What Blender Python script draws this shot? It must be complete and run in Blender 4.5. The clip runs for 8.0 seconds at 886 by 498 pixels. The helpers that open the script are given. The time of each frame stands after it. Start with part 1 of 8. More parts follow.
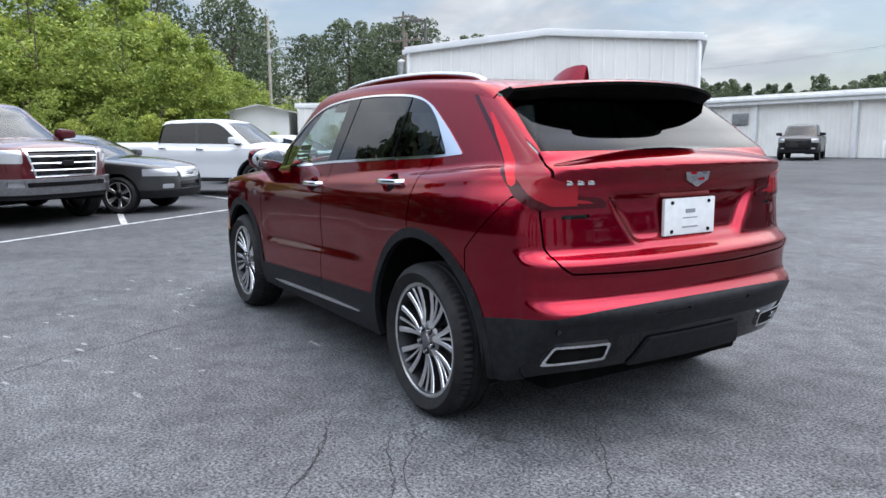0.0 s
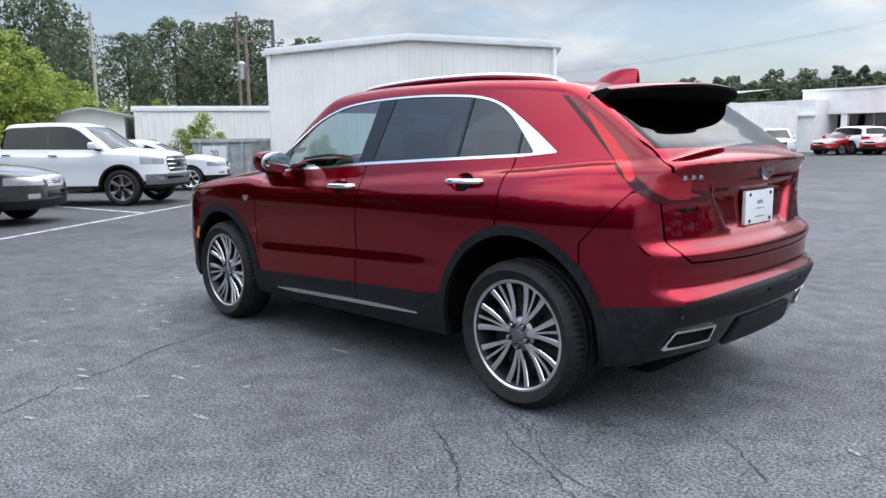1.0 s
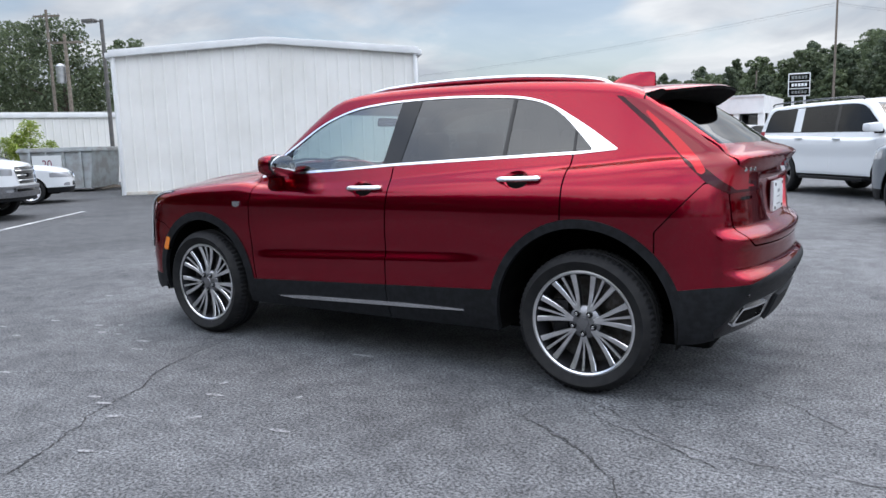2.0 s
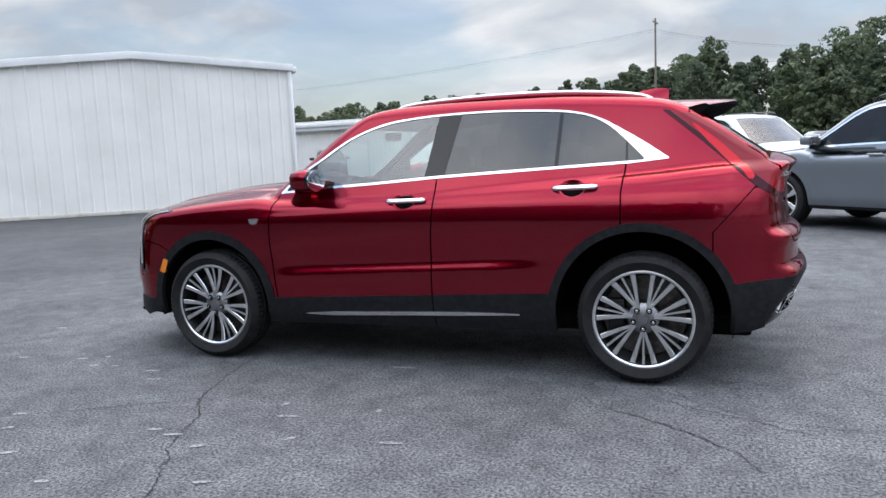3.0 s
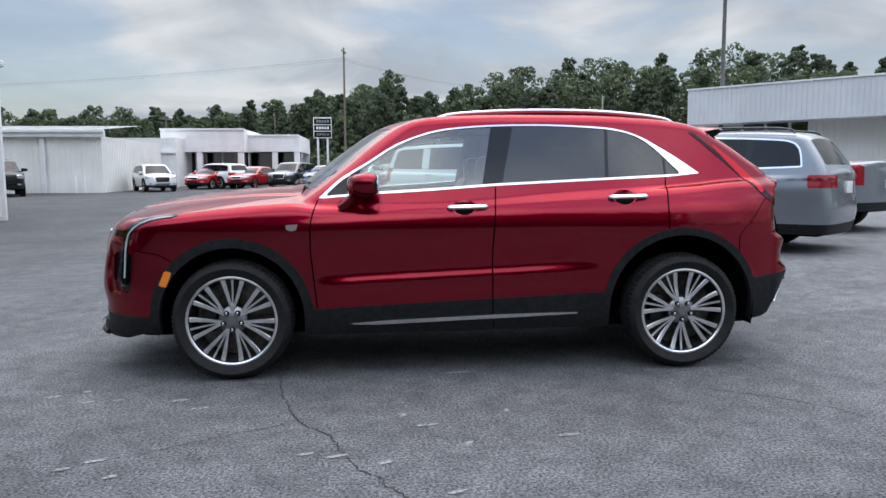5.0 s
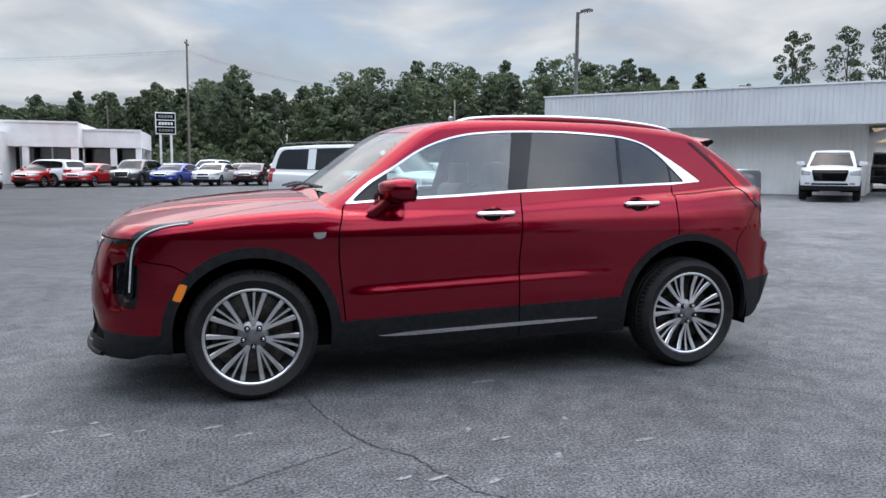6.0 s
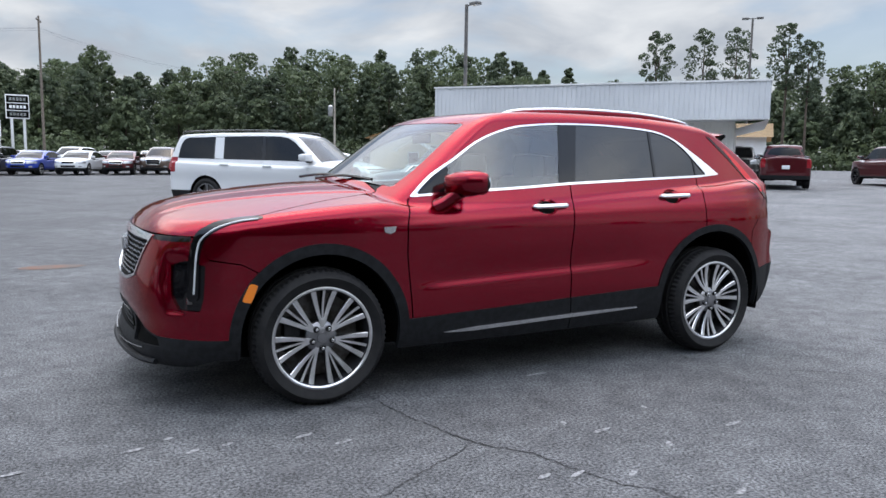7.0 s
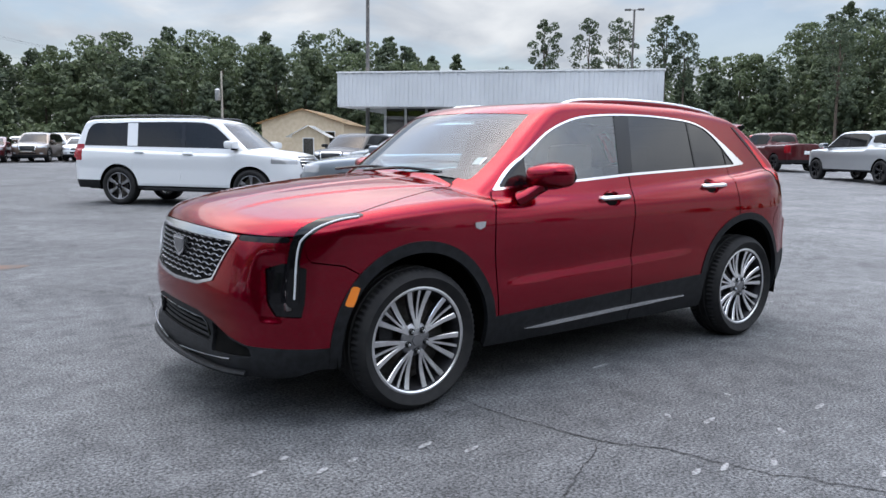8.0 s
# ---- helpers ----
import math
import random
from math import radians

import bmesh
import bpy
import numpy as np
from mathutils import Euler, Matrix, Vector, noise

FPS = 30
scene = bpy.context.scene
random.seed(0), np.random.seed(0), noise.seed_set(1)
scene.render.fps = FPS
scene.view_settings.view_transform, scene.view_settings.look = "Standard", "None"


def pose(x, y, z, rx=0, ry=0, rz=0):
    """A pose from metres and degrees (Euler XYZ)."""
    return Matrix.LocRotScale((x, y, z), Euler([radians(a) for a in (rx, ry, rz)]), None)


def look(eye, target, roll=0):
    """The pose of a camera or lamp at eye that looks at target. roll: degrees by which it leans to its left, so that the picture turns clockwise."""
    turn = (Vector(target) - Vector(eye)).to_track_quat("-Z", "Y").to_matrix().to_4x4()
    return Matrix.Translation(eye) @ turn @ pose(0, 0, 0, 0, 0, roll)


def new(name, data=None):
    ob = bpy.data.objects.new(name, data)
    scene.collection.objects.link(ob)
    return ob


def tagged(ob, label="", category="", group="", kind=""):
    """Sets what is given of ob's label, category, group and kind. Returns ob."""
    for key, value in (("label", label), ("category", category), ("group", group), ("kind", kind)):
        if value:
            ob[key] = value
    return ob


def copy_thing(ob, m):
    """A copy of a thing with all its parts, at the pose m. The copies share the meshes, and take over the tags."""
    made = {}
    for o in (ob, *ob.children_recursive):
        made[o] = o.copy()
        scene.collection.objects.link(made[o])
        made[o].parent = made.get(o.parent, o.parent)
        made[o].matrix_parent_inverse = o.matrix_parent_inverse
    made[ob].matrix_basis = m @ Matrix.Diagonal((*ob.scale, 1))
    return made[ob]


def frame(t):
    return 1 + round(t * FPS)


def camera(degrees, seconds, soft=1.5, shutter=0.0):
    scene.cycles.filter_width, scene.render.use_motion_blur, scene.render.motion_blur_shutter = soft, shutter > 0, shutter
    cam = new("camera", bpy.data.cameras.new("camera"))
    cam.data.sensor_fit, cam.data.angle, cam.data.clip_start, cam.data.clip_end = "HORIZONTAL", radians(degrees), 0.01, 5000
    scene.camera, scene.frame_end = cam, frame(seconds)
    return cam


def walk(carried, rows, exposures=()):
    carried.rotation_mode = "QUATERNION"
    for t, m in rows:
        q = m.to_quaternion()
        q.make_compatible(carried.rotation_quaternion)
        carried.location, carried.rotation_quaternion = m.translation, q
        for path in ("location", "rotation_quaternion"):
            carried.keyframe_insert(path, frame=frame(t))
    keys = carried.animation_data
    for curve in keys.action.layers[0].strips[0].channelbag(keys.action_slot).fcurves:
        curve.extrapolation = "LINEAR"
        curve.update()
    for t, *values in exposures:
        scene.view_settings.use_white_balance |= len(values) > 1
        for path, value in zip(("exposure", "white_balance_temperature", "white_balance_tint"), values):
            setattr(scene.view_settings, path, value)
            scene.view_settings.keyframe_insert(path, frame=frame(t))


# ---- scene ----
cam = camera(61.8, 8.0)
PATH = [
    (0, (-4.302, 2.575, 1.29), (-2.616, 1.541, 0.995), -0.5),
    (0.5, (-3.934, 3.057, 1.288), (-2.376, 1.838, 0.995), -1.0),
    (1, (-3.589, 3.547, 1.284), (-2.18, 2.157, 0.994), -0.9),
    (1.2, (-3.445, 3.714, 1.292), (-2.099, 2.265, 0.99), -1.0),
    (2.3, (-2.447, 4.517, 1.276), (-1.503, 2.775, 1.007), -2.0),
    (2.5, (-2.25, 4.639, 1.289), (-1.38, 2.857, 1.027), -2.2),
    (3, (-1.74, 4.939, 1.288), (-1.056, 3.076, 1.036), -2.4),
    (3.5, (-1.2, 5.162, 1.269), (-0.706, 3.239, 1.026), -2.3),
    (4, (-0.637, 5.333, 1.265), (-0.348, 3.368, 1.032), -1.8),
    (4.5, (-0.078, 5.375, 1.264), (-0.016, 3.389, 1.04), -1.0),
    (5, (0.514, 5.336, 1.252), (0.34, 3.355, 1.039), -0.3),
    (5.2, (0.722, 5.308, 1.269), (0.459, 3.336, 1.059), -0.1),
    (6.3, (1.899, 4.887, 1.279), (1.204, 3.024, 1.063), 0.7),
    (6.5, (2.105, 4.811, 1.28), (1.343, 2.975, 1.059), 0.8),
    (7, (2.563, 4.522, 1.277), (1.655, 2.756, 1.044), 0.9),
    (7.5, (3.025, 4.234, 1.291), (1.98, 2.546, 1.044), 0.7),
    (8, (3.397, 3.839, 1.297), (2.228, 2.239, 1.03), 0.8),
]
walk(cam, [(t, look(eye, target, roll)) for t, eye, target, roll in PATH],
     exposures=[(0, 1.0), (1, 0.96), (2.5, 0.88), (3.5, 0.83), (5, 0.65), (7, 0.76), (8, 0.85)])

# ---- world, sun and exposure ----
SUN_ELEV, SUN_TURN = 72.0, 200.0
world = bpy.data.worlds.new("sky")
scene.world = world
world.use_nodes = True
wt = world.node_tree
wt.nodes.clear()


def wnode(kind, **sets):
    n = wt.nodes.new(kind)
    for k, v in sets.items():
        n.inputs[k].default_value = v
    return n


sky = wnode("ShaderNodeTexSky")
sky.sky_type = "NISHITA"
sky.sun_disc = False
sky.sun_elevation, sky.sun_rotation = radians(SUN_ELEV), radians(SUN_TURN)
sky.air_density, sky.dust_density, sky.ozone_density = 1.0, 1.6, 1.2
sky_dim = wnode("ShaderNodeVectorMath")
sky_dim.operation = "SCALE"
sky_dim.inputs[3].default_value = 0.13
wt.links.new(sky.outputs[0], sky_dim.inputs[0])
# a broken cloud sheet: the direction laid onto a flat layer overhead
tc = wnode("ShaderNodeTexCoord")
sep = wnode("ShaderNodeSeparateXYZ")
wt.links.new(tc.outputs["Generated"], sep.inputs[0])
lift = wnode("ShaderNodeMath")
lift.inputs[1].default_value = 0.22
lift.operation = "ADD"
wt.links.new(sep.outputs[2], lift.inputs[0])
lift2 = wnode("ShaderNodeMath")
lift2.inputs[1].default_value = 0.06
lift2.operation = "MAXIMUM"
wt.links.new(lift.outputs[0], lift2.inputs[0])
flat = wnode("ShaderNodeVectorMath")
flat.operation = "DIVIDE"
comb = wnode("ShaderNodeCombineXYZ", Z=1.0)
for a in (0, 1):
    wt.links.new(sep.outputs[a], comb.inputs[a])
div = wnode("ShaderNodeCombineXYZ", Z=1.0)
wt.links.new(lift2.outputs[0], div.inputs[0])
wt.links.new(lift2.outputs[0], div.inputs[1])
wt.links.new(comb.outputs[0], flat.inputs[0])
wt.links.new(div.outputs[0], flat.inputs[1])
big = wnode("ShaderNodeTexNoise", Scale=1.1, Detail=8.0, Roughness=0.52, Distortion=0.25)
wt.links.new(flat.outputs[0], big.inputs["Vector"])
cover = wnode("ShaderNodeValToRGB")
cover.color_ramp.elements[0].position, cover.color_ramp.elements[0].color = 0.43, (0.25, 0.25, 0.25, 1)
cover.color_ramp.elements[1].position, cover.color_ramp.elements[1].color = 0.55, (0.95, 0.95, 0.95, 1)
wt.links.new(big.outputs[0], cover.inputs[0])
fine = wnode("ShaderNodeTexNoise", Scale=1.9, Detail=7.0, Roughness=0.5, Distortion=0.4)
wt.links.new(flat.outputs[0], fine.inputs["Vector"])
shade = wnode("ShaderNodeValToRGB")
shade.color_ramp.elements[0].position, shade.color_ramp.elements[0].color = 0.38, (0.50, 0.545, 0.62, 1)
shade.color_ramp.elements[1].position, shade.color_ramp.elements[1].color = 0.64, (0.86, 0.885, 0.92, 1)
wt.links.new(fine.outputs[0], shade.inputs[0])
blend = wnode("ShaderNodeMix")
blend.data_type = "RGBA"
wt.links.new(cover.outputs[0], blend.inputs[0])
wt.links.new(sky_dim.outputs[0], blend.inputs[6])
wt.links.new(shade.outputs[0], blend.inputs[7])
# an overcast sky is brighter towards the zenith
rise = wnode("ShaderNodeMapRange")
rise.interpolation_type = "SMOOTHSTEP"
for i, v in enumerate((0.21, 0.60, 0.55, 2.25)):
    rise.inputs[1 + i].default_value = v
wt.links.new(sep.outputs[2], rise.inputs[0])
bright = wnode("ShaderNodeVectorMath")
bright.operation = "SCALE"
wt.links.new(blend.outputs[2], bright.inputs[0])
wt.links.new(rise.outputs[0], bright.inputs[3])
back = wnode("ShaderNodeBackground", Strength=1.0)
wt.links.new(bright.outputs[0], back.inputs[0])
wout = wnode("ShaderNodeOutputWorld")
wt.links.new(back.outputs[0], wout.inputs[0])

sun = new("sun", bpy.data.lights.new("sun", "SUN"))
sun.data.energy, sun.data.angle, sun.data.color = 1.0, radians(110), (1.0, 0.97, 0.93)
sun_way = Vector((math.sin(radians(SUN_TURN)) * math.cos(radians(SUN_ELEV)), math.cos(radians(SUN_TURN)) * math.cos(radians(SUN_ELEV)), math.sin(radians(SUN_ELEV))))
sun.matrix_world = look(sun_way * 40, (0, 0, 0))


# ---- materials ----
def material(name, color, rough=0.5, metal=0.0, spec=0.5, coat=0.0, coat_rough=0.03, trans=0.0, ior=1.45, emit=None, alpha=1.0):
    m = bpy.data.materials.new(name)
    m.use_nodes = True
    p = m.node_tree.nodes["Principled BSDF"]
    p.inputs["Base Color"].default_value = (*color, 1)
    p.inputs["Roughness"].default_value = rough
    p.inputs["Metallic"].default_value = metal
    p.inputs["Specular IOR Level"].default_value = spec
    p.inputs["Coat Weight"].default_value = coat
    p.inputs["Coat Roughness"].default_value = coat_rough
    p.inputs["Transmission Weight"].default_value = trans
    p.inputs["IOR"].default_value = ior
    p.inputs["Alpha"].default_value = alpha
    if emit:
        p.inputs["Emission Color"].default_value = (*emit[0], 1)
        p.inputs["Emission Strength"].default_value = emit[1]
    return m


def nodes_of(m):
    return m.node_tree.nodes, m.node_tree.links, m.node_tree.nodes["Principled BSDF"]


def grain(m, color2, scale=8.0, detail=6.0, lo=0.4, hi=0.6, bump=0.0, bump_scale=60.0, rough2=None, coords="Object", random_by=0.0):
    """Mottles a material between its colour and a second, with a fine bump."""
    ns, ls, p = nodes_of(m)
    tc = ns.new("ShaderNodeTexCoord")
    n = ns.new("ShaderNodeTexNoise")
    n.inputs["Scale"].default_value, n.inputs["Detail"].default_value = scale, detail
    ls.new(tc.outputs[coords], n.inputs["Vector"])
    r = ns.new("ShaderNodeMapRange")
    r.inputs["From Min"].default_value, r.inputs["From Max"].default_value = lo, hi
    ls.new(n.outputs[0], r.inputs[0])
    mix = ns.new("ShaderNodeMix")
    mix.data_type = "RGBA"
    mix.inputs[6].default_value = p.inputs["Base Color"].default_value
    mix.inputs[7].default_value = (*color2, 1)
    ls.new(r.outputs[0], mix.inputs[0])
    last = mix.outputs[2]
    if random_by:
        info = ns.new("ShaderNodeObjectInfo")
        k = ns.new("ShaderNodeMapRange")
        k.inputs["To Min"].default_value, k.inputs["To Max"].default_value = 1 - random_by, 1 + random_by
        ls.new(info.outputs["Random"], k.inputs[0])
        mul = ns.new("ShaderNodeVectorMath")
        mul.operation = "SCALE"
        ls.new(last, mul.inputs[0])
        ls.new(k.outputs[0], mul.inputs[3])
        last = mul.outputs[0]
    ls.new(last, p.inputs["Base Color"])
    if rough2 is not None:
        q = ns.new("ShaderNodeMapRange")
        q.inputs["To Min"].default_value, q.inputs["To Max"].default_value = p.inputs["Roughness"].default_value, rough2
        ls.new(r.outputs[0], q.inputs[0])
        ls.new(q.outputs[0], p.inputs["Roughness"])
    if bump:
        b = ns.new("ShaderNodeTexNoise")
        b.inputs["Scale"].default_value, b.inputs["Detail"].default_value = bump_scale, 4
        ls.new(tc.outputs[coords], b.inputs["Vector"])
        h = ns.new("ShaderNodeBump")
        h.inputs["Strength"].default_value = bump
        h.inputs["Distance"].default_value = 0.01
        ls.new(b.outputs[0], h.inputs["Height"])
        ls.new(h.outputs[0], p.inputs["Normal"])
    return m


def paint(name, color, color2=None, metal=0.0, rough=0.35, coat=1.0):
    """Lacquered car paint with a clear coat and a faint orange peel."""
    m = material(name, color, rough, metal, spec=0.2, coat=coat, coat_rough=0.008)
    grain(m, color2 or tuple(c * 0.82 for c in color), scale=900, detail=2, lo=0.35, hi=0.65)
    ns, ls, p = nodes_of(m)
    b = ns.new("ShaderNodeTexNoise")
    b.inputs["Scale"].default_value = 240
    h = ns.new("ShaderNodeBump")
    h.inputs["Strength"].default_value, h.inputs["Distance"].default_value = 0.006, 0.002
    ls.new(b.outputs[0], h.inputs["Height"])
    ls.new(h.outputs[0], p.inputs["Coat Normal"])
    return m


RED = paint("red_metallic_paint", (0.28, 0.0006, 0.0180), (0.20, 0.0004, 0.0125), metal=0.96, rough=0.24, coat=0.85)
RED.node_tree.nodes["Principled BSDF"].inputs["Specular Tint"].default_value = (0.55, 0.05, 0.10, 1)
RED.node_tree.nodes["Principled BSDF"].inputs["Coat IOR"].default_value = 1.42
WHITE = paint("white_paint", (0.64, 0.66, 0.675), (0.60, 0.62, 0.635), coat=0.7)
GREY_BLUE = paint("blue_grey_paint", (0.205, 0.230, 0.258), metal=0.6, rough=0.4)
MAROON = paint("maroon_paint", (0.075, 0.006, 0.010), metal=0.3)
CHARCOAL = paint("charcoal_paint", (0.05, 0.05, 0.05), metal=0.5)
BLACK_PAINT = paint("black_paint", (0.008, 0.008, 0.010), coat=0.3)
SILVER = paint("silver_paint", (0.48, 0.50, 0.52), metal=0.7)
BLUE_PAINT = paint("blue_paint", (0.01, 0.04, 0.32), metal=0.3)
BRIGHT_RED = paint("bright_red_paint", (0.45, 0.012, 0.016))
BRONZE = paint("bronze_paint", (0.10, 0.07, 0.055), metal=0.5)
PLASTIC = grain(material("black_plastic", (0.008, 0.0085, 0.0095), 0.55, spec=0.2), (0.013, 0.014, 0.016), scale=30, bump=0.12, bump_scale=900)
GLOSS = material("gloss_black", (0.004, 0.004, 0.005), 0.06)
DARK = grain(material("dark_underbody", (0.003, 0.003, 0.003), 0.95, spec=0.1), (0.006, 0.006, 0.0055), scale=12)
RUBBER = grain(material("tyre_rubber", (0.010, 0.010, 0.011), 0.7, spec=0.3), (0.016, 0.016, 0.016), scale=18, bump=0.15, bump_scale=300)
CHROME = material("chrome", (0.82, 0.83, 0.85), 0.09, 1.0)
SATIN = grain(material("satin_chrome", (0.72, 0.73, 0.75), 0.2, 1.0), (0.66, 0.67, 0.69), scale=40)
ALLOY = grain(material("polished_alloy", (0.86, 0.86, 0.87), 0.30, 1.0), (0.76, 0.76, 0.77), scale=25)
ALLOY_DARK = grain(material("dark_alloy", (0.035, 0.035, 0.038), 0.4, 0.6), (0.025, 0.025, 0.028), scale=25)
DARK_CHROME = material("dark_chrome", (0.22, 0.22, 0.23), 0.16, 1.0)
MIRROR = material("mirror_glass", (0.55, 0.58, 0.60), 0.02, 1.0)
HUB = grain(material("hub_alloy", (0.30, 0.30, 0.31), 0.40, 1.0), (0.24, 0.24, 0.25), scale=25)
STEEL = grain(material("brake_steel", (0.16, 0.155, 0.15), 0.4, 0.9), (0.10, 0.09, 0.08), scale=30)


def thin_glass(name, tint, ior=1.5):
    """A single pane: clear tint behind a Fresnel gloss."""
    m = bpy.data.materials.new(name)
    m.use_nodes = True
    ns, ls = m.node_tree.nodes, m.node_tree.links
    ns.remove(ns["Principled BSDF"])
    a, b, f, x = ns.new("ShaderNodeBsdfTransparent"), ns.new("ShaderNodeBsdfGlossy"), ns.new("ShaderNodeLayerWeight"), ns.new("ShaderNodeMixShader")
    a.inputs[0].default_value = (*tint, 1)
    b.inputs["Roughness"].default_value = 0.01
    # Schlick's gloss, the same from within and without
    f.inputs[0].default_value = 0.5
    pw, ma = ns.new("ShaderNodeMath"), ns.new("ShaderNodeMath")
    pw.operation, ma.operation = "POWER", "MULTIPLY_ADD"
    base = 2 * ((ior - 1) / (ior + 1)) ** 2
    pw.inputs[1].default_value, ma.inputs[1].default_value, ma.inputs[2].default_value = 5.0, 1 - base, base
    ls.new(f.outputs["Facing"], pw.inputs[0])
    ls.new(pw.outputs[0], ma.inputs[0])
    k = ns.new("ShaderNodeTexNoise")
    k.inputs["Scale"].default_value = 1.7
    h = ns.new("ShaderNodeBump")
    h.inputs["Strength"].default_value, h.inputs["Distance"].default_value = 0.02, 0.02
    ls.new(k.outputs[0], h.inputs["Height"])
    ls.new(h.outputs[0], b.inputs["Normal"])
    ls.new(ma.outputs[0], x.inputs[0])
    ls.new(a.outputs[0], x.inputs[1])
    ls.new(b.outputs[0], x.inputs[2])
    ls.new(x.outputs[0], ns["Material Output"].inputs[0])
    return m


TINT = thin_glass("tinted_glass", (0.030, 0.035, 0.037), 1.56)
TINT_REAR = thin_glass("tinted_rear_glass", (0.030, 0.035, 0.037), 1.17)
TINT_DARK = thin_glass("dark_privacy_glass", (0.030, 0.035, 0.037), 1.34)
GLASS = thin_glass("window_glass", (0.78, 0.90, 0.87), 1.8)
SUNROOF = material("sunroof_glass", (0.012, 0.013, 0.015), 0.03, coat=1.0)
LINING = grain(material("grey_headlining", (0.16, 0.16, 0.155), 0.9), (0.13, 0.13, 0.125), scale=50)
SCREEN = thin_glass("windscreen_glass", (0.48, 0.58, 0.57), 1.58)
CLOTH = grain(material("cabin_trim", (0.03, 0.03, 0.032), 0.8), (0.045, 0.045, 0.047), scale=60)
SEAT_CLOTH = grain(material("seat_leather", (0.085, 0.085, 0.088), 0.6), (0.105, 0.105, 0.107), scale=40)
LAMP_RED = material("red_lens", (0.24, 0.005, 0.012), 0.06)
LAMP_DARK = material("smoked_lens", (0.040, 0.0015, 0.004), 0.06, spec=0.35)
LAMP_GLOW = material("bright_red_lens", (0.62, 0.004, 0.012), 0.08)
LENS = material("clear_lens", (0.45, 0.46, 0.48), 0.12, 0.5, coat=1.0)
LENS_DIM = material("dim_lens", (0.07, 0.065, 0.065), 0.12, coat=1.0)
LIGHT_TUBE = material("lamp_strip", (0.48, 0.50, 0.52), 0.2, coat=1.0)
AMBER = material("amber_lens", (0.75, 0.20, 0.01), 0.15, coat=1.0)
PAPER = grain(material("white_card", (0.75, 0.77, 0.77), 0.35), (0.70, 0.72, 0.72), scale=30)
INK = material("grey_ink", (0.25, 0.26, 0.28), 0.6)

# ---- small kit: curves, soups of triangles, parts ----
def curve(*pts):
    """A smooth function through the given (place, value) pairs."""
    xs = np.array([p[0] for p in pts], float)
    ys = np.array([p[1] for p in pts], float)
    h = np.diff(xs)
    s = np.diff(ys) / h
    m = np.empty_like(ys)
    m[0], m[-1] = s[0], s[-1]
    for i in range(1, len(xs) - 1):
        m[i] = 0 if s[i - 1] * s[i] <= 0 else 2 * s[i - 1] * s[i] / (s[i - 1] + s[i])
    X = np.linspace(xs[0], xs[-1], 400)
    k = np.clip(np.searchsorted(xs, X, side="right") - 1, 0, len(h) - 1)
    t = (X - xs[k]) / h[k]
    Y = ((2 * t**3 - 3 * t**2 + 1) * ys[k] + (t**3 - 2 * t**2 + t) * h[k] * m[k]
         + (3 * t**2 - 2 * t**3) * ys[k + 1] + (t**3 - t**2) * h[k] * m[k + 1])
    return lambda x: np.interp(x, X, Y)


def smax(a, b, k):
    h = np.maximum(k - np.abs(a - b), 0) / k
    return np.maximum(a, b) + h * h * k / 4


def smin(a, b, k):
    return -smax(-a, -b, k)


def hump(x, c, w):
    return np.exp(-(((x - c) / w) ** 2))


def poly_sd(px, pz, pts):
    """Signed distance to a closed polygon, negative inside."""
    pts = np.asarray(pts, float)
    d = np.full(px.shape, 1e9)
    inside = np.zeros(px.shape, bool)
    for a, b in zip(pts, np.roll(pts, -1, 0)):
        e = b - a
        wx, wz = px - a[0], pz - a[1]
        t = np.clip((wx * e[0] + wz * e[1]) / (e @ e + 1e-12), 0, 1)
        d = np.minimum(d, (wx - e[0] * t) ** 2 + (wz - e[1] * t) ** 2)
        c = ((a[1] > pz) != (b[1] > pz)) & (px < e[0] * (pz - a[1]) / (e[1] if abs(e[1]) > 1e-12 else 1e-12) + a[0])
        inside ^= c
    return np.where(inside, -1, 1) * np.sqrt(d)


def line_sd(px, pz, pts):
    """Distance to an open polyline."""
    pts = np.asarray(pts, float)
    d = np.full(px.shape, 1e9)
    for a, b in zip(pts[:-1], pts[1:]):
        e = b - a
        wx, wz = px - a[0], pz - a[1]
        t = np.clip((wx * e[0] + wz * e[1]) / (e @ e + 1e-12), 0, 1)
        d = np.minimum(d, (wx - e[0] * t) ** 2 + (wz - e[1] * t) ** 2)
    return np.sqrt(d)


def rounded(pts, n=6, closed=True):
    """A Catmull-Rom curve through points."""
    P = [np.array(p, float) for p in pts]
    out = []
    k = len(P)
    for i in range(k if closed else k - 1):
        if closed:
            a, b, c, d = P[i - 1], P[i], P[(i + 1) % k], P[(i + 2) % k]
        else:
            a, b, c, d = P[max(i - 1, 0)], P[i], P[i + 1], P[min(i + 2, k - 1)]
        for j in range(n):
            t = j / n
            out.append(0.5 * (2 * b + (c - a) * t + (2 * a - 5 * b + 4 * c - d) * t * t + (3 * b - a - 3 * c + d) * t**3))
    if not closed:
        out.append(P[-1])
    return np.array(out)


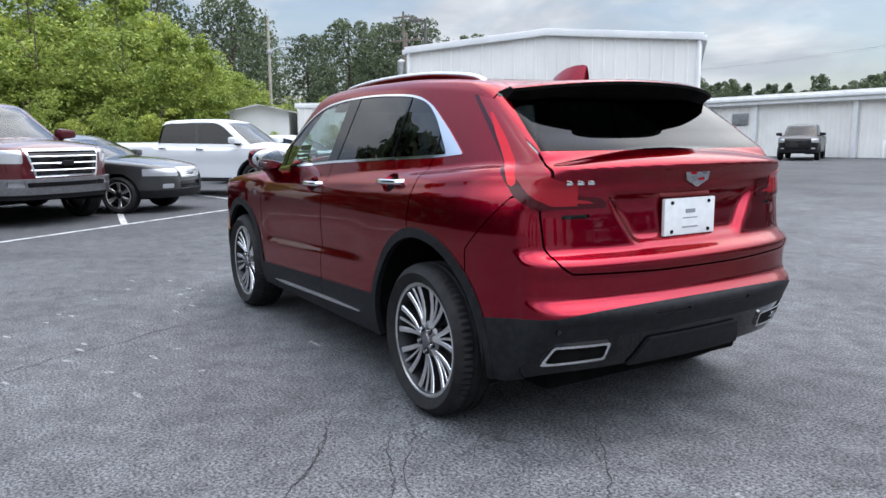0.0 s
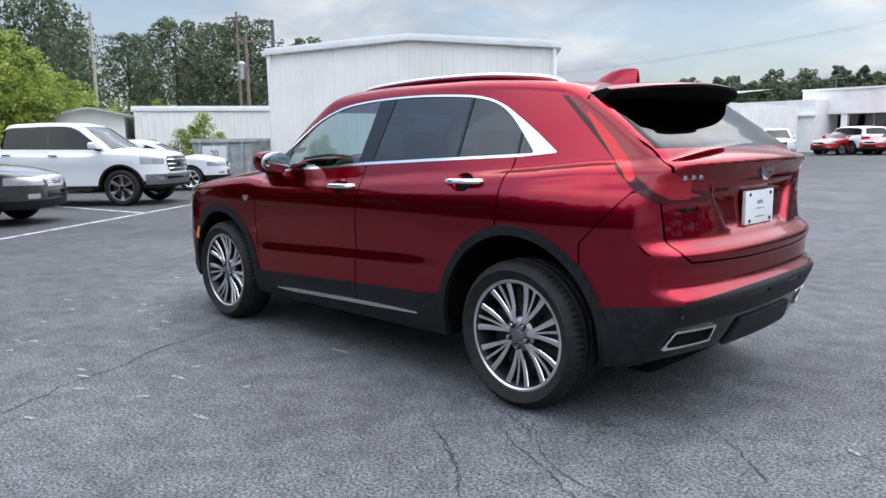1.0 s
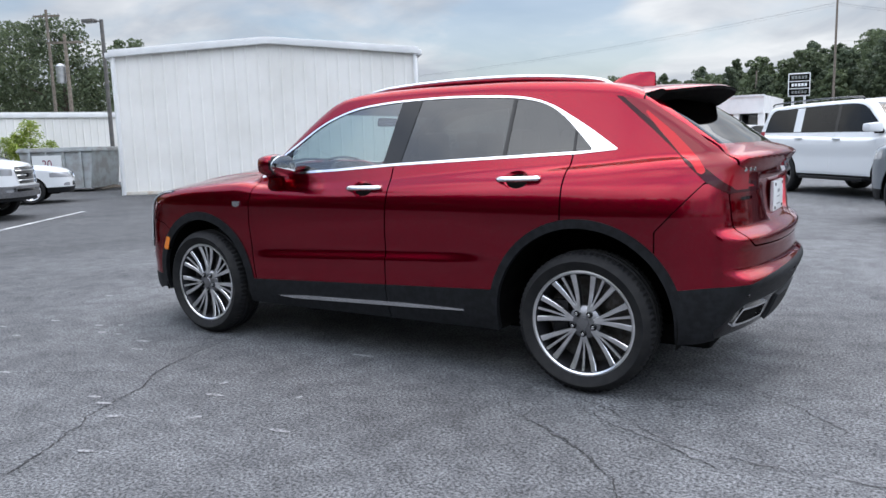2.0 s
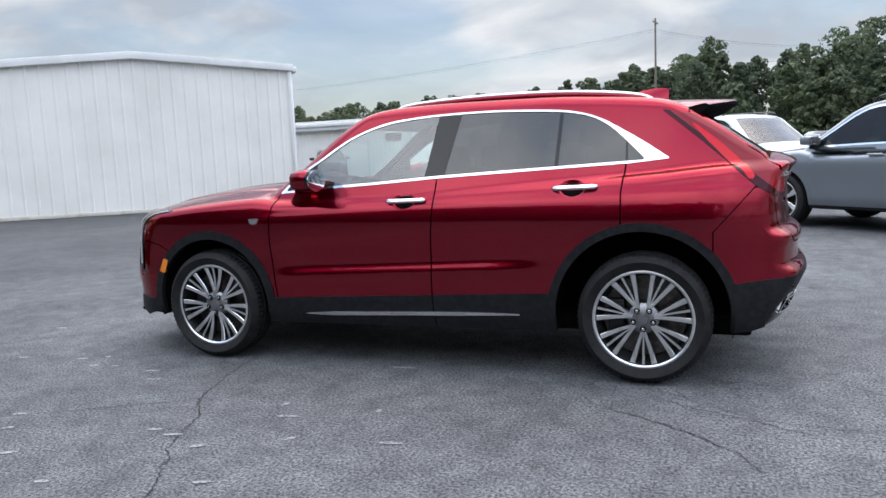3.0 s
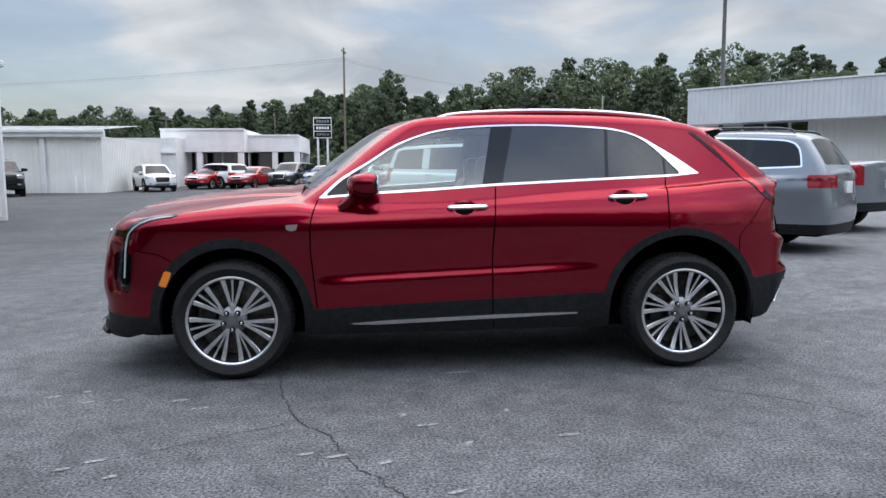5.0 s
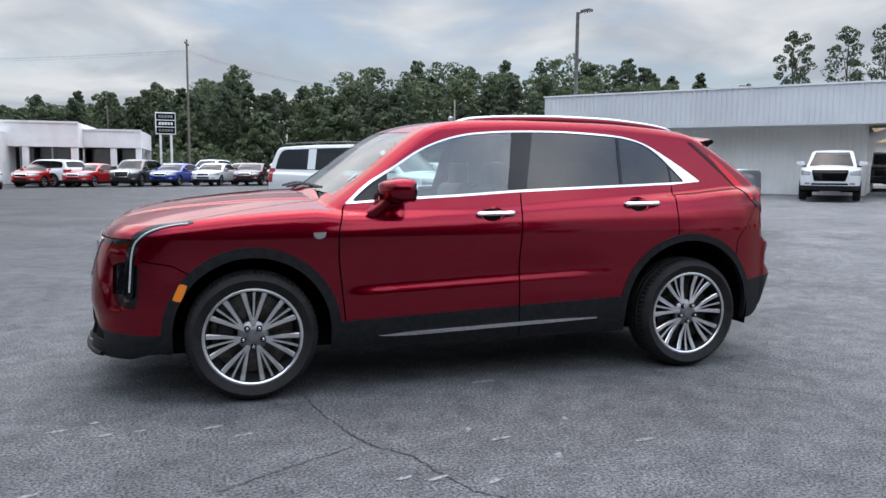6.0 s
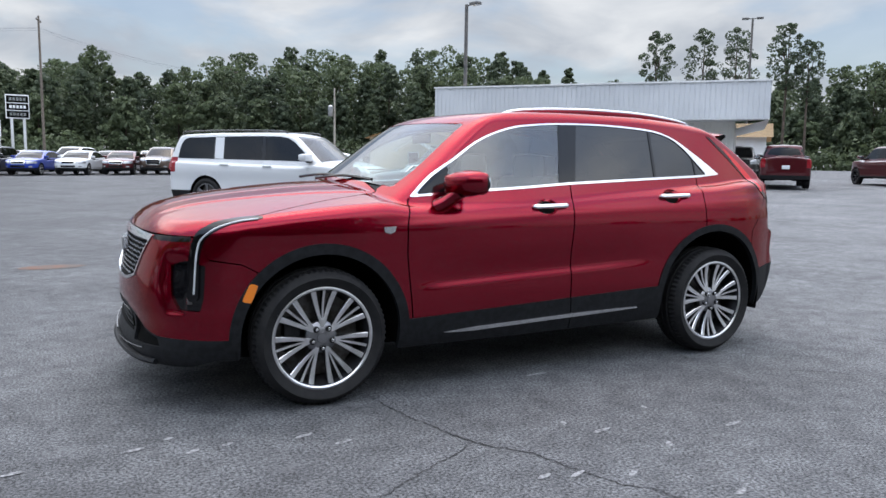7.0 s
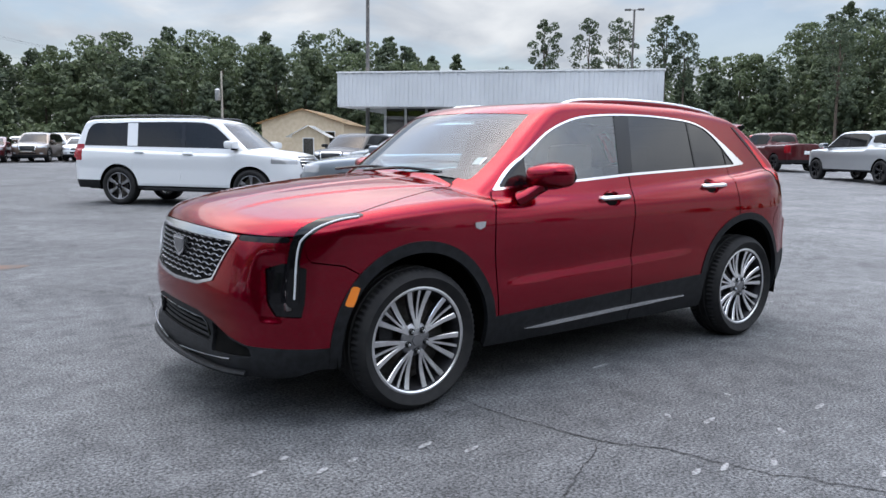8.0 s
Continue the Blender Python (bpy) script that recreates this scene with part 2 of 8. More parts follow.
def split(soup, d):
    """Cuts a soup (V, N, T) along d = 0; gives the inside (d < 0) and the outside."""
    V, N, T = soup
    neg = d[T] < 0
    cnt = neg.sum(1)
    tin, tout = [T[cnt == 3]], [T[cnt == 0]]
    Vs, Ns, base = [V], [N], len(V)
    for odd_in in (True, False):
        M = T[cnt == (1 if odd_in else 2)]
        if not len(M):
            continue
        f = neg[cnt == (1 if odd_in else 2)] == odd_in
        k = f.argmax(1)
        r = np.arange(len(M))
        a, b, c = M[r, k], M[r, (k + 1) % 3], M[r, (k + 2) % 3]
        ids = []
        for q in (b, c):
            t = (d[a] / (d[a] - d[q]))[:, None]
            Vs.append(V[a] + (V[q] - V[a]) * t)
            n = N[a] + (N[q] - N[a]) * t
            Ns.append(n / np.linalg.norm(n, axis=1)[:, None])
            ids.append(base + r)
            base += len(M)
        one = np.stack([a, ids[0], ids[1]], 1)
        two = np.concatenate([np.stack([ids[0], b, c], 1), np.stack([ids[0], c, ids[1]], 1)])
        (tin if odd_in else tout).append(one)
        (tout if odd_in else tin).append(two)
    V, N = np.concatenate(Vs), np.concatenate(Ns)
    return tidy(V, N, np.concatenate(tin)), tidy(V, N, np.concatenate(tout))


def tidy(V, N, T):
    used, inv = np.unique(T, return_inverse=True)
    return V[used], N[used], inv.reshape(-1, 3)


def joined(a, b):
    return np.concatenate([a[0], b[0]]), np.concatenate([a[1], b[1]]), np.concatenate([a[2], b[2] + len(a[0])])


def mirrored(soup):
    V, N, T = soup
    return V * (1, -1, 1), N * (1, -1, 1), T[:, ::-1]


def both(soup):
    V, N, T = mirrored(soup)
    n = len(soup[0])
    return np.concatenate([soup[0], V]), np.concatenate([soup[1], N]), np.concatenate([soup[2], T + n])


def pushed(soup, off):
    return soup[0] + soup[1] * off, soup[1], soup[2]


def rimmed(soup, depth):
    """Gives a sheet a rim that turns inwards by depth at its open edges."""
    V, N, T = soup
    if not len(T):
        return soup
    _, inv = np.unique(np.round(V, 5), axis=0, return_inverse=True)
    inv = inv.reshape(-1)
    E = np.concatenate([T[:, [0, 1]], T[:, [1, 2]], T[:, [2, 0]]])
    W = inv[E]
    key = np.sort(W, 1)
    _, first, count = np.unique(key, axis=0, return_index=True, return_counts=True)
    B = E[first[count == 1]]
    B = B[inv[B[:, 0]] != inv[B[:, 1]]]
    # seams on the middle plane stay open
    B = B[(np.abs(V[B, 1]) > 1e-4).any(1)]
    a, b = B[:, 0], B[:, 1]
    e = V[b] - V[a]
    out = np.cross(e, N[a])
    out /= np.linalg.norm(out, axis=1)[:, None] + 1e-12
    n = len(B)
    P = np.concatenate([V[a], V[b], V[b] - N[b] * depth, V[a] - N[a] * depth])
    M = np.concatenate([out] * 4)
    r = np.arange(n) + len(V)
    F = np.concatenate([np.stack([r + n, r, r + 3 * n], 1), np.stack([r + n, r + 3 * n, r + 2 * n], 1)])
    return np.concatenate([V, P]), np.concatenate([N, M]), np.concatenate([T, F])


def soup_mesh(name, soup, material):
    V, N, T = soup
    me = bpy.data.meshes.new(name)
    me.vertices.add(len(V))
    me.vertices.foreach_set("co", np.ascontiguousarray(V, dtype=np.float32).ravel())
    me.loops.add(len(T) * 3)
    me.loops.foreach_set("vertex_index", np.ascontiguousarray(T, dtype=np.int32).ravel())
    me.polygons.add(len(T))
    me.polygons.foreach_set("loop_start", np.arange(0, len(T) * 3, 3, dtype=np.int32))
    me.polygons.foreach_set("use_smooth", np.ones(len(T), dtype=bool))
    me.update()
    me.validate()
    if len(me.vertices) == len(N):
        me.normals_split_custom_set_from_vertices(N.astype(np.float32))
    me.materials.append(material)
    return me


def sheet(name, soup, material, parent, label=""):
    ob = new(name, soup_mesh(name, soup, material))
    ob.parent = parent
    return tagged(ob, label)


def part(name, bm, material, parent=None, label="", smooth=True, kind=""):
    """Links a bmesh as one mesh object under a thing or a part."""
    me = bpy.data.meshes.new(name)
    bmesh.ops.recalc_face_normals(bm, faces=bm.faces)
    bm.to_mesh(me)
    bm.free()
    if smooth:
        me.polygons.foreach_set("use_smooth", [True] * len(me.polygons))
        me.set_sharp_from_angle(angle=radians(35))
    for m in material if isinstance(material, (list, tuple)) else [material]:
        me.materials.append(m)
    ob = new(name, me)
    if parent is not None:
        ob.parent = parent
    return tagged(ob, label, kind=kind)


def box(bm, x0, x1, y0, y1, z0, z1, bevel=0.0, m=None):
    r = bmesh.ops.create_cube(bm, size=1, matrix=Matrix.Translation(((x0 + x1) / 2, (y0 + y1) / 2, (z0 + z1) / 2))
                              @ Matrix.Diagonal((abs(x1 - x0), abs(y1 - y0), abs(z1 - z0), 1)))
    vs = r["verts"]
    if bevel:
        es = list({e for v in vs for e in v.link_edges})
        q = bmesh.ops.bevel(bm, geom=es, offset=bevel, segments=2, affect="EDGES", profile=0.6)
        vs = list({v for f in q["faces"] for v in f.verts} | {v for v in vs if v.is_valid})
    if m is not None:
        bmesh.ops.transform(bm, matrix=m, verts=[v for v in vs if v.is_valid])
    return bm


def boxed(*a, bevel=0.0, m=None):
    return box(bmesh.new(), *a, bevel=bevel, m=m)


def lathe(bm, prof, n=48, axis="Y", at=(0, 0, 0), close=False, caps=True):
    """Turns a profile of (radius, along) round an axis."""
    rings = []
    for r, s in prof:
        ring = []
        for i in range(n):
            a = 2 * math.pi * i / n
            c, q = r * math.cos(a), r * math.sin(a)
            p = {"Y": (c, s, q), "Z": (c, q, s), "X": (s, c, q)}[axis]
            ring.append(bm.verts.new(Vector(p) + Vector(at)))
        rings.append(ring)
    pairs = list(zip(rings[:-1], rings[1:])) + ([(rings[-1], rings[0])] if close else [])
    for a, b in pairs:
        for i in range(n):
            bm.faces.new((a[i], a[(i + 1) % n], b[(i + 1) % n], b[i]))
    if not close and caps:
        for ring in (rings[0], rings[-1]):
            if len(ring) > 2 and (ring[0].co - ring[n // 2].co).length > 1e-4:
                bm.faces.new(ring)
    return bm


def tube(bm, path, radius, n=10, flat=1.0, cap=True):
    """A rod along a path; radius may be a list."""
    P = [Vector(p) for p in path]
    R = radius if isinstance(radius, (list, tuple)) else [radius] * len(P)
    rings = []
    up = Vector((0, 0, 1))
    for i, p in enumerate(P):
        d = (P[min(i + 1, len(P) - 1)] - P[max(i - 1, 0)]).normalized()
        u = up if abs(d.dot(up)) < 0.95 else Vector((1, 0, 0))
        a = d.cross(u).normalized()
        b = a.cross(d).normalized()
        rings.append([bm.verts.new(p + (a * math.cos(2 * math.pi * k / n) + b * math.sin(2 * math.pi * k / n) * flat) * R[i]) for k in range(n)])
    for q, r in zip(rings[:-1], rings[1:]):
        for k in range(n):
            bm.faces.new((q[k], q[(k + 1) % n], r[(k + 1) % n], r[k]))
    if cap:
        bm.faces.new(rings[0])
        bm.faces.new(rings[-1])
    return bm


def prism(bm, outline, y0, y1, plane="XZ"):
    """A slab from an outline of points."""
    def at(p, s):
        return {"XZ": (p[0], s, p[1]), "YZ": (s, p[0], p[1]), "XY": (p[0], p[1], s)}[plane]
    a = [bm.verts.new(at(p, y0)) for p in outline]
    b = [bm.verts.new(at(p, y1)) for p in outline]
    bm.faces.new(a)
    bm.faces.new(b)
    for i in range(len(a)):
        j = (i + 1) % len(a)
        bm.faces.new((a[i], a[j], b[j], b[i]))
    return bm


# ---- vehicle bodies: one smooth solid each, sampled and cut into panels ----
def capsule(F, xa, xb, z0, ends, mid, rows, low=-34):
    """Samples the surface F = 0 along rays from the axis between xa and xb; gives the half with y >= 0."""
    al = np.radians(np.linspace(90, 0, ends + 1))
    st = [(xb, a, 1) for a in al] + [(x, 0.0, 1) for x in np.linspace(xb, xa, mid)[1:-1]] + [(xa, a, -1) for a in al[::-1]]
    X = np.array([s[0] for s in st])[:, None]
    A = np.array([s[1] * s[2] for s in st])[:, None]
    ph = np.radians(np.linspace(low, 90, rows))[None, :]
    D = np.stack([np.sin(A) * np.cos(ph), np.cos(A) * np.cos(ph), np.sin(ph) + 0 * A], -1)
    O = np.stack([X + 0 * ph, 0 * A * ph, z0 + 0 * A * ph], -1)
    lo, hi = np.zeros(D.shape[:2]), np.full(D.shape[:2], 2.6)
    for _ in range(26):
        m = (lo + hi) / 2
        P = O + D * m[..., None]
        inside = F(P[..., 0], P[..., 1], P[..., 2]) < 0
        lo, hi = np.where(inside, m, lo), np.where(inside, hi, m)
    P = O + D * ((lo + hi) / 2)[..., None]
    P[..., 1] = np.maximum(P[..., 1], 0)
    P[0, :, 1] = P[-1, :, 1] = 0
    P[:, -1, 1] = 0
    e = 0.004
    x, y, z = P[..., 0], P[..., 1], P[..., 2]
    N = np.stack([F(x + e, y, z) - F(x - e, y, z), F(x, y + e, z) - F(x, y - e, z), F(x, y, z + e) - F(x, y, z - e)], -1)
    N /= np.linalg.norm(N, axis=-1)[..., None] + 1e-9
    n, m = P.shape[:2]
    i = (np.arange(n - 1)[:, None] * m + np.arange(m - 1)[None, :]).ravel()
    T = np.concatenate([np.stack([i, i + 1, i + m], 1), np.stack([i + 1, i + m + 1, i + m], 1)])
    V, N = P.reshape(-1, 3), N.reshape(-1, 3)
    q = np.cross(V[T[:, 1]] - V[T[:, 0]], V[T[:, 2]] - V[T[:, 0]])
    T = T[np.linalg.norm(q, axis=1) > 1e-10]
    q = np.cross(V[T[:, 1]] - V[T[:, 0]], V[T[:, 2]] - V[T[:, 0]])
    flip = (q * N[T[:, 0]]).sum(1) < 0
    T[flip] = T[flip][:, ::-1]
    return V, N, T


def solid(s):
    """The inside-outside function of a vehicle from its spec of curves."""
    def F(x, y, z):
        y = np.abs(y)
        side = y - (s["width"](z) - s["taper"](x))
        nose = x - (s["nose"](z) - s["bow"] * (y / 0.5) ** 2 - s["bow2"] * (y / 0.75) ** 6)
        if "fdent" in s:
            nose = nose + s["fdent"](y, z)
        tail = (s["tail"](z) + s["tbow"] * (y / 0.6) ** 2 + s["tbow2"] * (y / 0.8) ** 6) - x
        if "dent" in s:
            tail = tail + s["dent"](y, z)
        top = z - (s["top"](x) - s["crown"] * (y / 0.8) ** 2 + (s["dome"](x, y) if "dome" in s else 0))
        if "extra" in s:
            side = side + s["extra"](x, y, z)
        low = smax(smax(smax(side, nose, s["kf"]), tail, s["kr"]), top, s["kt"])
        cab = y - (s["cabin"] - s["lean"] * (z - 1.1) - s["ctaper"](x))
        shield = (x - (s["shield"](z) + s["sbow"] * (1 - (y / 0.6) ** 2))) * 0.65
        back = ((s["back"](z) + s["bbow"] * (y / 0.6) ** 2) - x) * s.get("bslope", 0.6)
        roof = z - (s["roof"](x) - s["rcrown"] * (y / 0.6) ** 2)
        green = smax(smax(smax(cab, shield, s["ks"]), back, s.get("kb", 0.06)), roof, s["ko"])
        green = np.maximum(green, s.get("sill", 1.02) - z)
        return smin(low, green, s["ku"])
    return F


# the red crossover: x ahead, y to its left, its axles at x = 1.39 and -1.39
def door_scoop(x, y, z):
    """The hollow above the lower door crease, which rises towards the rear."""
    t = z - (0.600 - 0.041 * x)
    win = 1 / (1 + np.exp((x - 0.80) / 0.035)) / (1 + np.exp((-0.72 - x) / 0.06))
    u = np.clip(t / 0.058, 0, 1)
    hollow = 0.0112 * np.where(t < 0.058, u * u * (3 - 2 * u), np.exp(-(((t - 0.058) / 0.12) ** 2)))
    fold = 0.003 * np.tanh((z - (0.985 + 0.045 * (0.2 - x))) / 0.02) / (1 + np.exp((x - 0.95) / 0.05))
    # the corner of the rear bumper stands proud of the quarter
    heel = -0.013 / (1 + np.exp(np.clip((z - 0.820) / 0.006, -40, 40))) / (1 + np.exp(np.clip((x + 2.02) / 0.008, -40, 40)))
    return hollow * win + fold + heel


def plate_dent(y, z):
    k = lambda v, w: 1 / (1 + np.exp(-v / w))
    return 0.035 * k(0.44 - 0.65 * (1.05 - z) - y, 0.010) * k(z - 0.865, 0.008) * k(1.05 - z, 0.010)


def lamp_pocket(y, z):
    """The pocket round the low lamp, with a shelf under it."""
    k = lambda v, w: 1 / (1 + np.exp(np.clip(-v / w, -40, 40)))
    return 0.024 * k(0.797 - y, 0.004) * k(y - 0.695 - 0.25 * np.maximum(0, 0.66 - z), 0.006) * k(z - 0.520, 0.006) * k(0.80 - z, 0.02)


def hood_dome(x, y):
    """The hood's raised middle, edged by two creases that spread towards the screen, and a fold inside them."""
    k = 1 / (1 + np.exp((0.98 - x) / 0.03)) / (1 + np.exp((x - 2.08) / 0.03))
    w = 0.36 + 0.22 * (2.1 - x)
    return k * (0.004 * np.tanh((w - y) / 0.012) + 0.0018 * np.tanh((w * 0.52 - y) / 0.012))


HERO = dict(
    dome=hood_dome,
    extra=door_scoop, dent=plate_dent, fdent=lamp_pocket,
    width=curve((0.0, 0.70), (0.16, 0.80), (0.26, 0.875), (0.36, 0.905), (0.45, 0.915), (0.53, 0.918), (0.60, 0.916), (0.68, 0.914),
                (0.80, 0.915), (0.90, 0.914), (0.97, 0.905), (1.03, 0.890), (1.10, 0.866), (1.18, 0.84), (1.3, 0.79), (1.7, 0.6)),
    taper=curve((-2.4, 0.31), (-2.15, 0.178), (-2.0, 0.095), (-1.8, 0.028), (-1.65, 0.006), (-1.4, -0.006), (-0.9, 0.008), (0, 0.012), (0.8, 0.010),
                (1.3, -0.004), (1.7, 0.008), (1.9, 0.035), (2.1, 0.12), (2.4, 0.4)),
    nose=curve((0.0, 2.12), (0.2, 2.23), (0.3, 2.295), (0.42, 2.275), (0.55, 2.295), (0.75, 2.268), (0.90, 2.225), (1.0, 2.15), (1.3, 1.85)),
    bow=0.038, bow2=0.070, kf=0.10,
    tail=curve((0.0, -1.93), (0.25, -2.07), (0.36, -2.165), (0.45, -2.200), (0.54, -2.238), (0.592, -2.258), (0.604, -2.256), (0.652, -2.216), (0.664, -2.212), (0.735, -2.214), (0.760, -2.224), (0.785, -2.229), (0.797, -2.226), (0.845, -2.172),
               (0.858, -2.168), (0.92, -2.162), (1.0, -2.156), (1.09, -2.158), (1.15, -2.186), (1.176, -2.208), (1.188, -2.204), (1.205, -2.185), (1.26, -2.04), (1.4, -1.85), (1.6, -1.5)),
    tbow=0.05, tbow2=0.055, kr=0.035,
    top=curve((-2.5, 1.09), (-2.22, 1.20), (-2.05, 1.236), (-1.8, 1.245), (-1.4, 1.22), (-0.6, 1.18), (0.2, 1.13), (0.85, 1.12), (1.05, 1.145),
              (1.22, 1.138), (1.42, 1.122), (1.58, 1.105), (1.82, 1.073), (1.98, 1.043), (2.14, 0.99), (2.25, 0.92), (2.4, 0.8)),
    crown=0.075, kt=0.05,
    cabin=0.842, lean=0.36, ctaper=curve((-2.2, 0.10), (-1.5, 0.035), (-0.8, 0.005), (0, 0), (0.6, 0.015), (1.0, 0.05)),
    shield=curve((1.0, 1.16), (1.15, 0.93), (1.19, 0.87), (1.29, 0.73), (1.4, 0.58), (1.5, 0.43), (1.57, 0.30), (1.62, 0.14), (1.7, -0.3)),
    sbow=0.14, ks=0.05,
    back=curve((1.0, -2.10), (1.2, -2.07), (1.32, -1.93), (1.46, -1.72), (1.55, -1.57), (1.65, -1.4)), bbow=0.04, kb=0.06,
    roof=curve((-2.0, 1.47), (-1.7, 1.535), (-1.48, 1.562), (-1.2, 1.590), (-0.8, 1.610), (-0.35, 1.613), (0.0, 1.605), (0.3, 1.582), (0.8, 1.50)),
    rcrown=0.012, ko=0.055, ku=0.02)
hero_solid = solid(HERO)


# ---- the other vehicles: specs and one builder ----
def spec(width, W, taper, nose, tail, top, shield, back, roof, lean=0.34, crown=0.06, sbow=0.12, bow=0.05, bow2=0.06, kf=0.12, tbow=0.03, kb=0.06, ko=0.08,
         belt=None, rocker=0.36, under=0.28, axles=None, r=0.36, arch=0.43, **more):
    f, b, w = axles[0], axles[1], W
    s = dict(width=curve(*[(z, W * k) for z, k in width]), taper=curve(*taper), nose=curve(*nose), bow=bow, bow2=bow2, kf=kf, tail=curve(*tail), tbow=tbow, tbow2=0.03,
             kr=0.08, top=curve(*top), crown=crown, kt=0.05, cabin=W * 0.925, lean=lean, ctaper=curve((-3.2, 0.06), (-1.5, 0.01), (0, 0), (1.4, 0.05)),
             shield=curve(*shield), sbow=sbow, ks=0.05, back=curve(*back), bbow=0.03, kb=kb, roof=curve(*roof), rcrown=0.03, ko=ko, ku=0.02)
    s.update(W=W, belt=belt, rocker=rocker, under=under, axles=axles, tyre=r, arch=arch, **more)
    return s


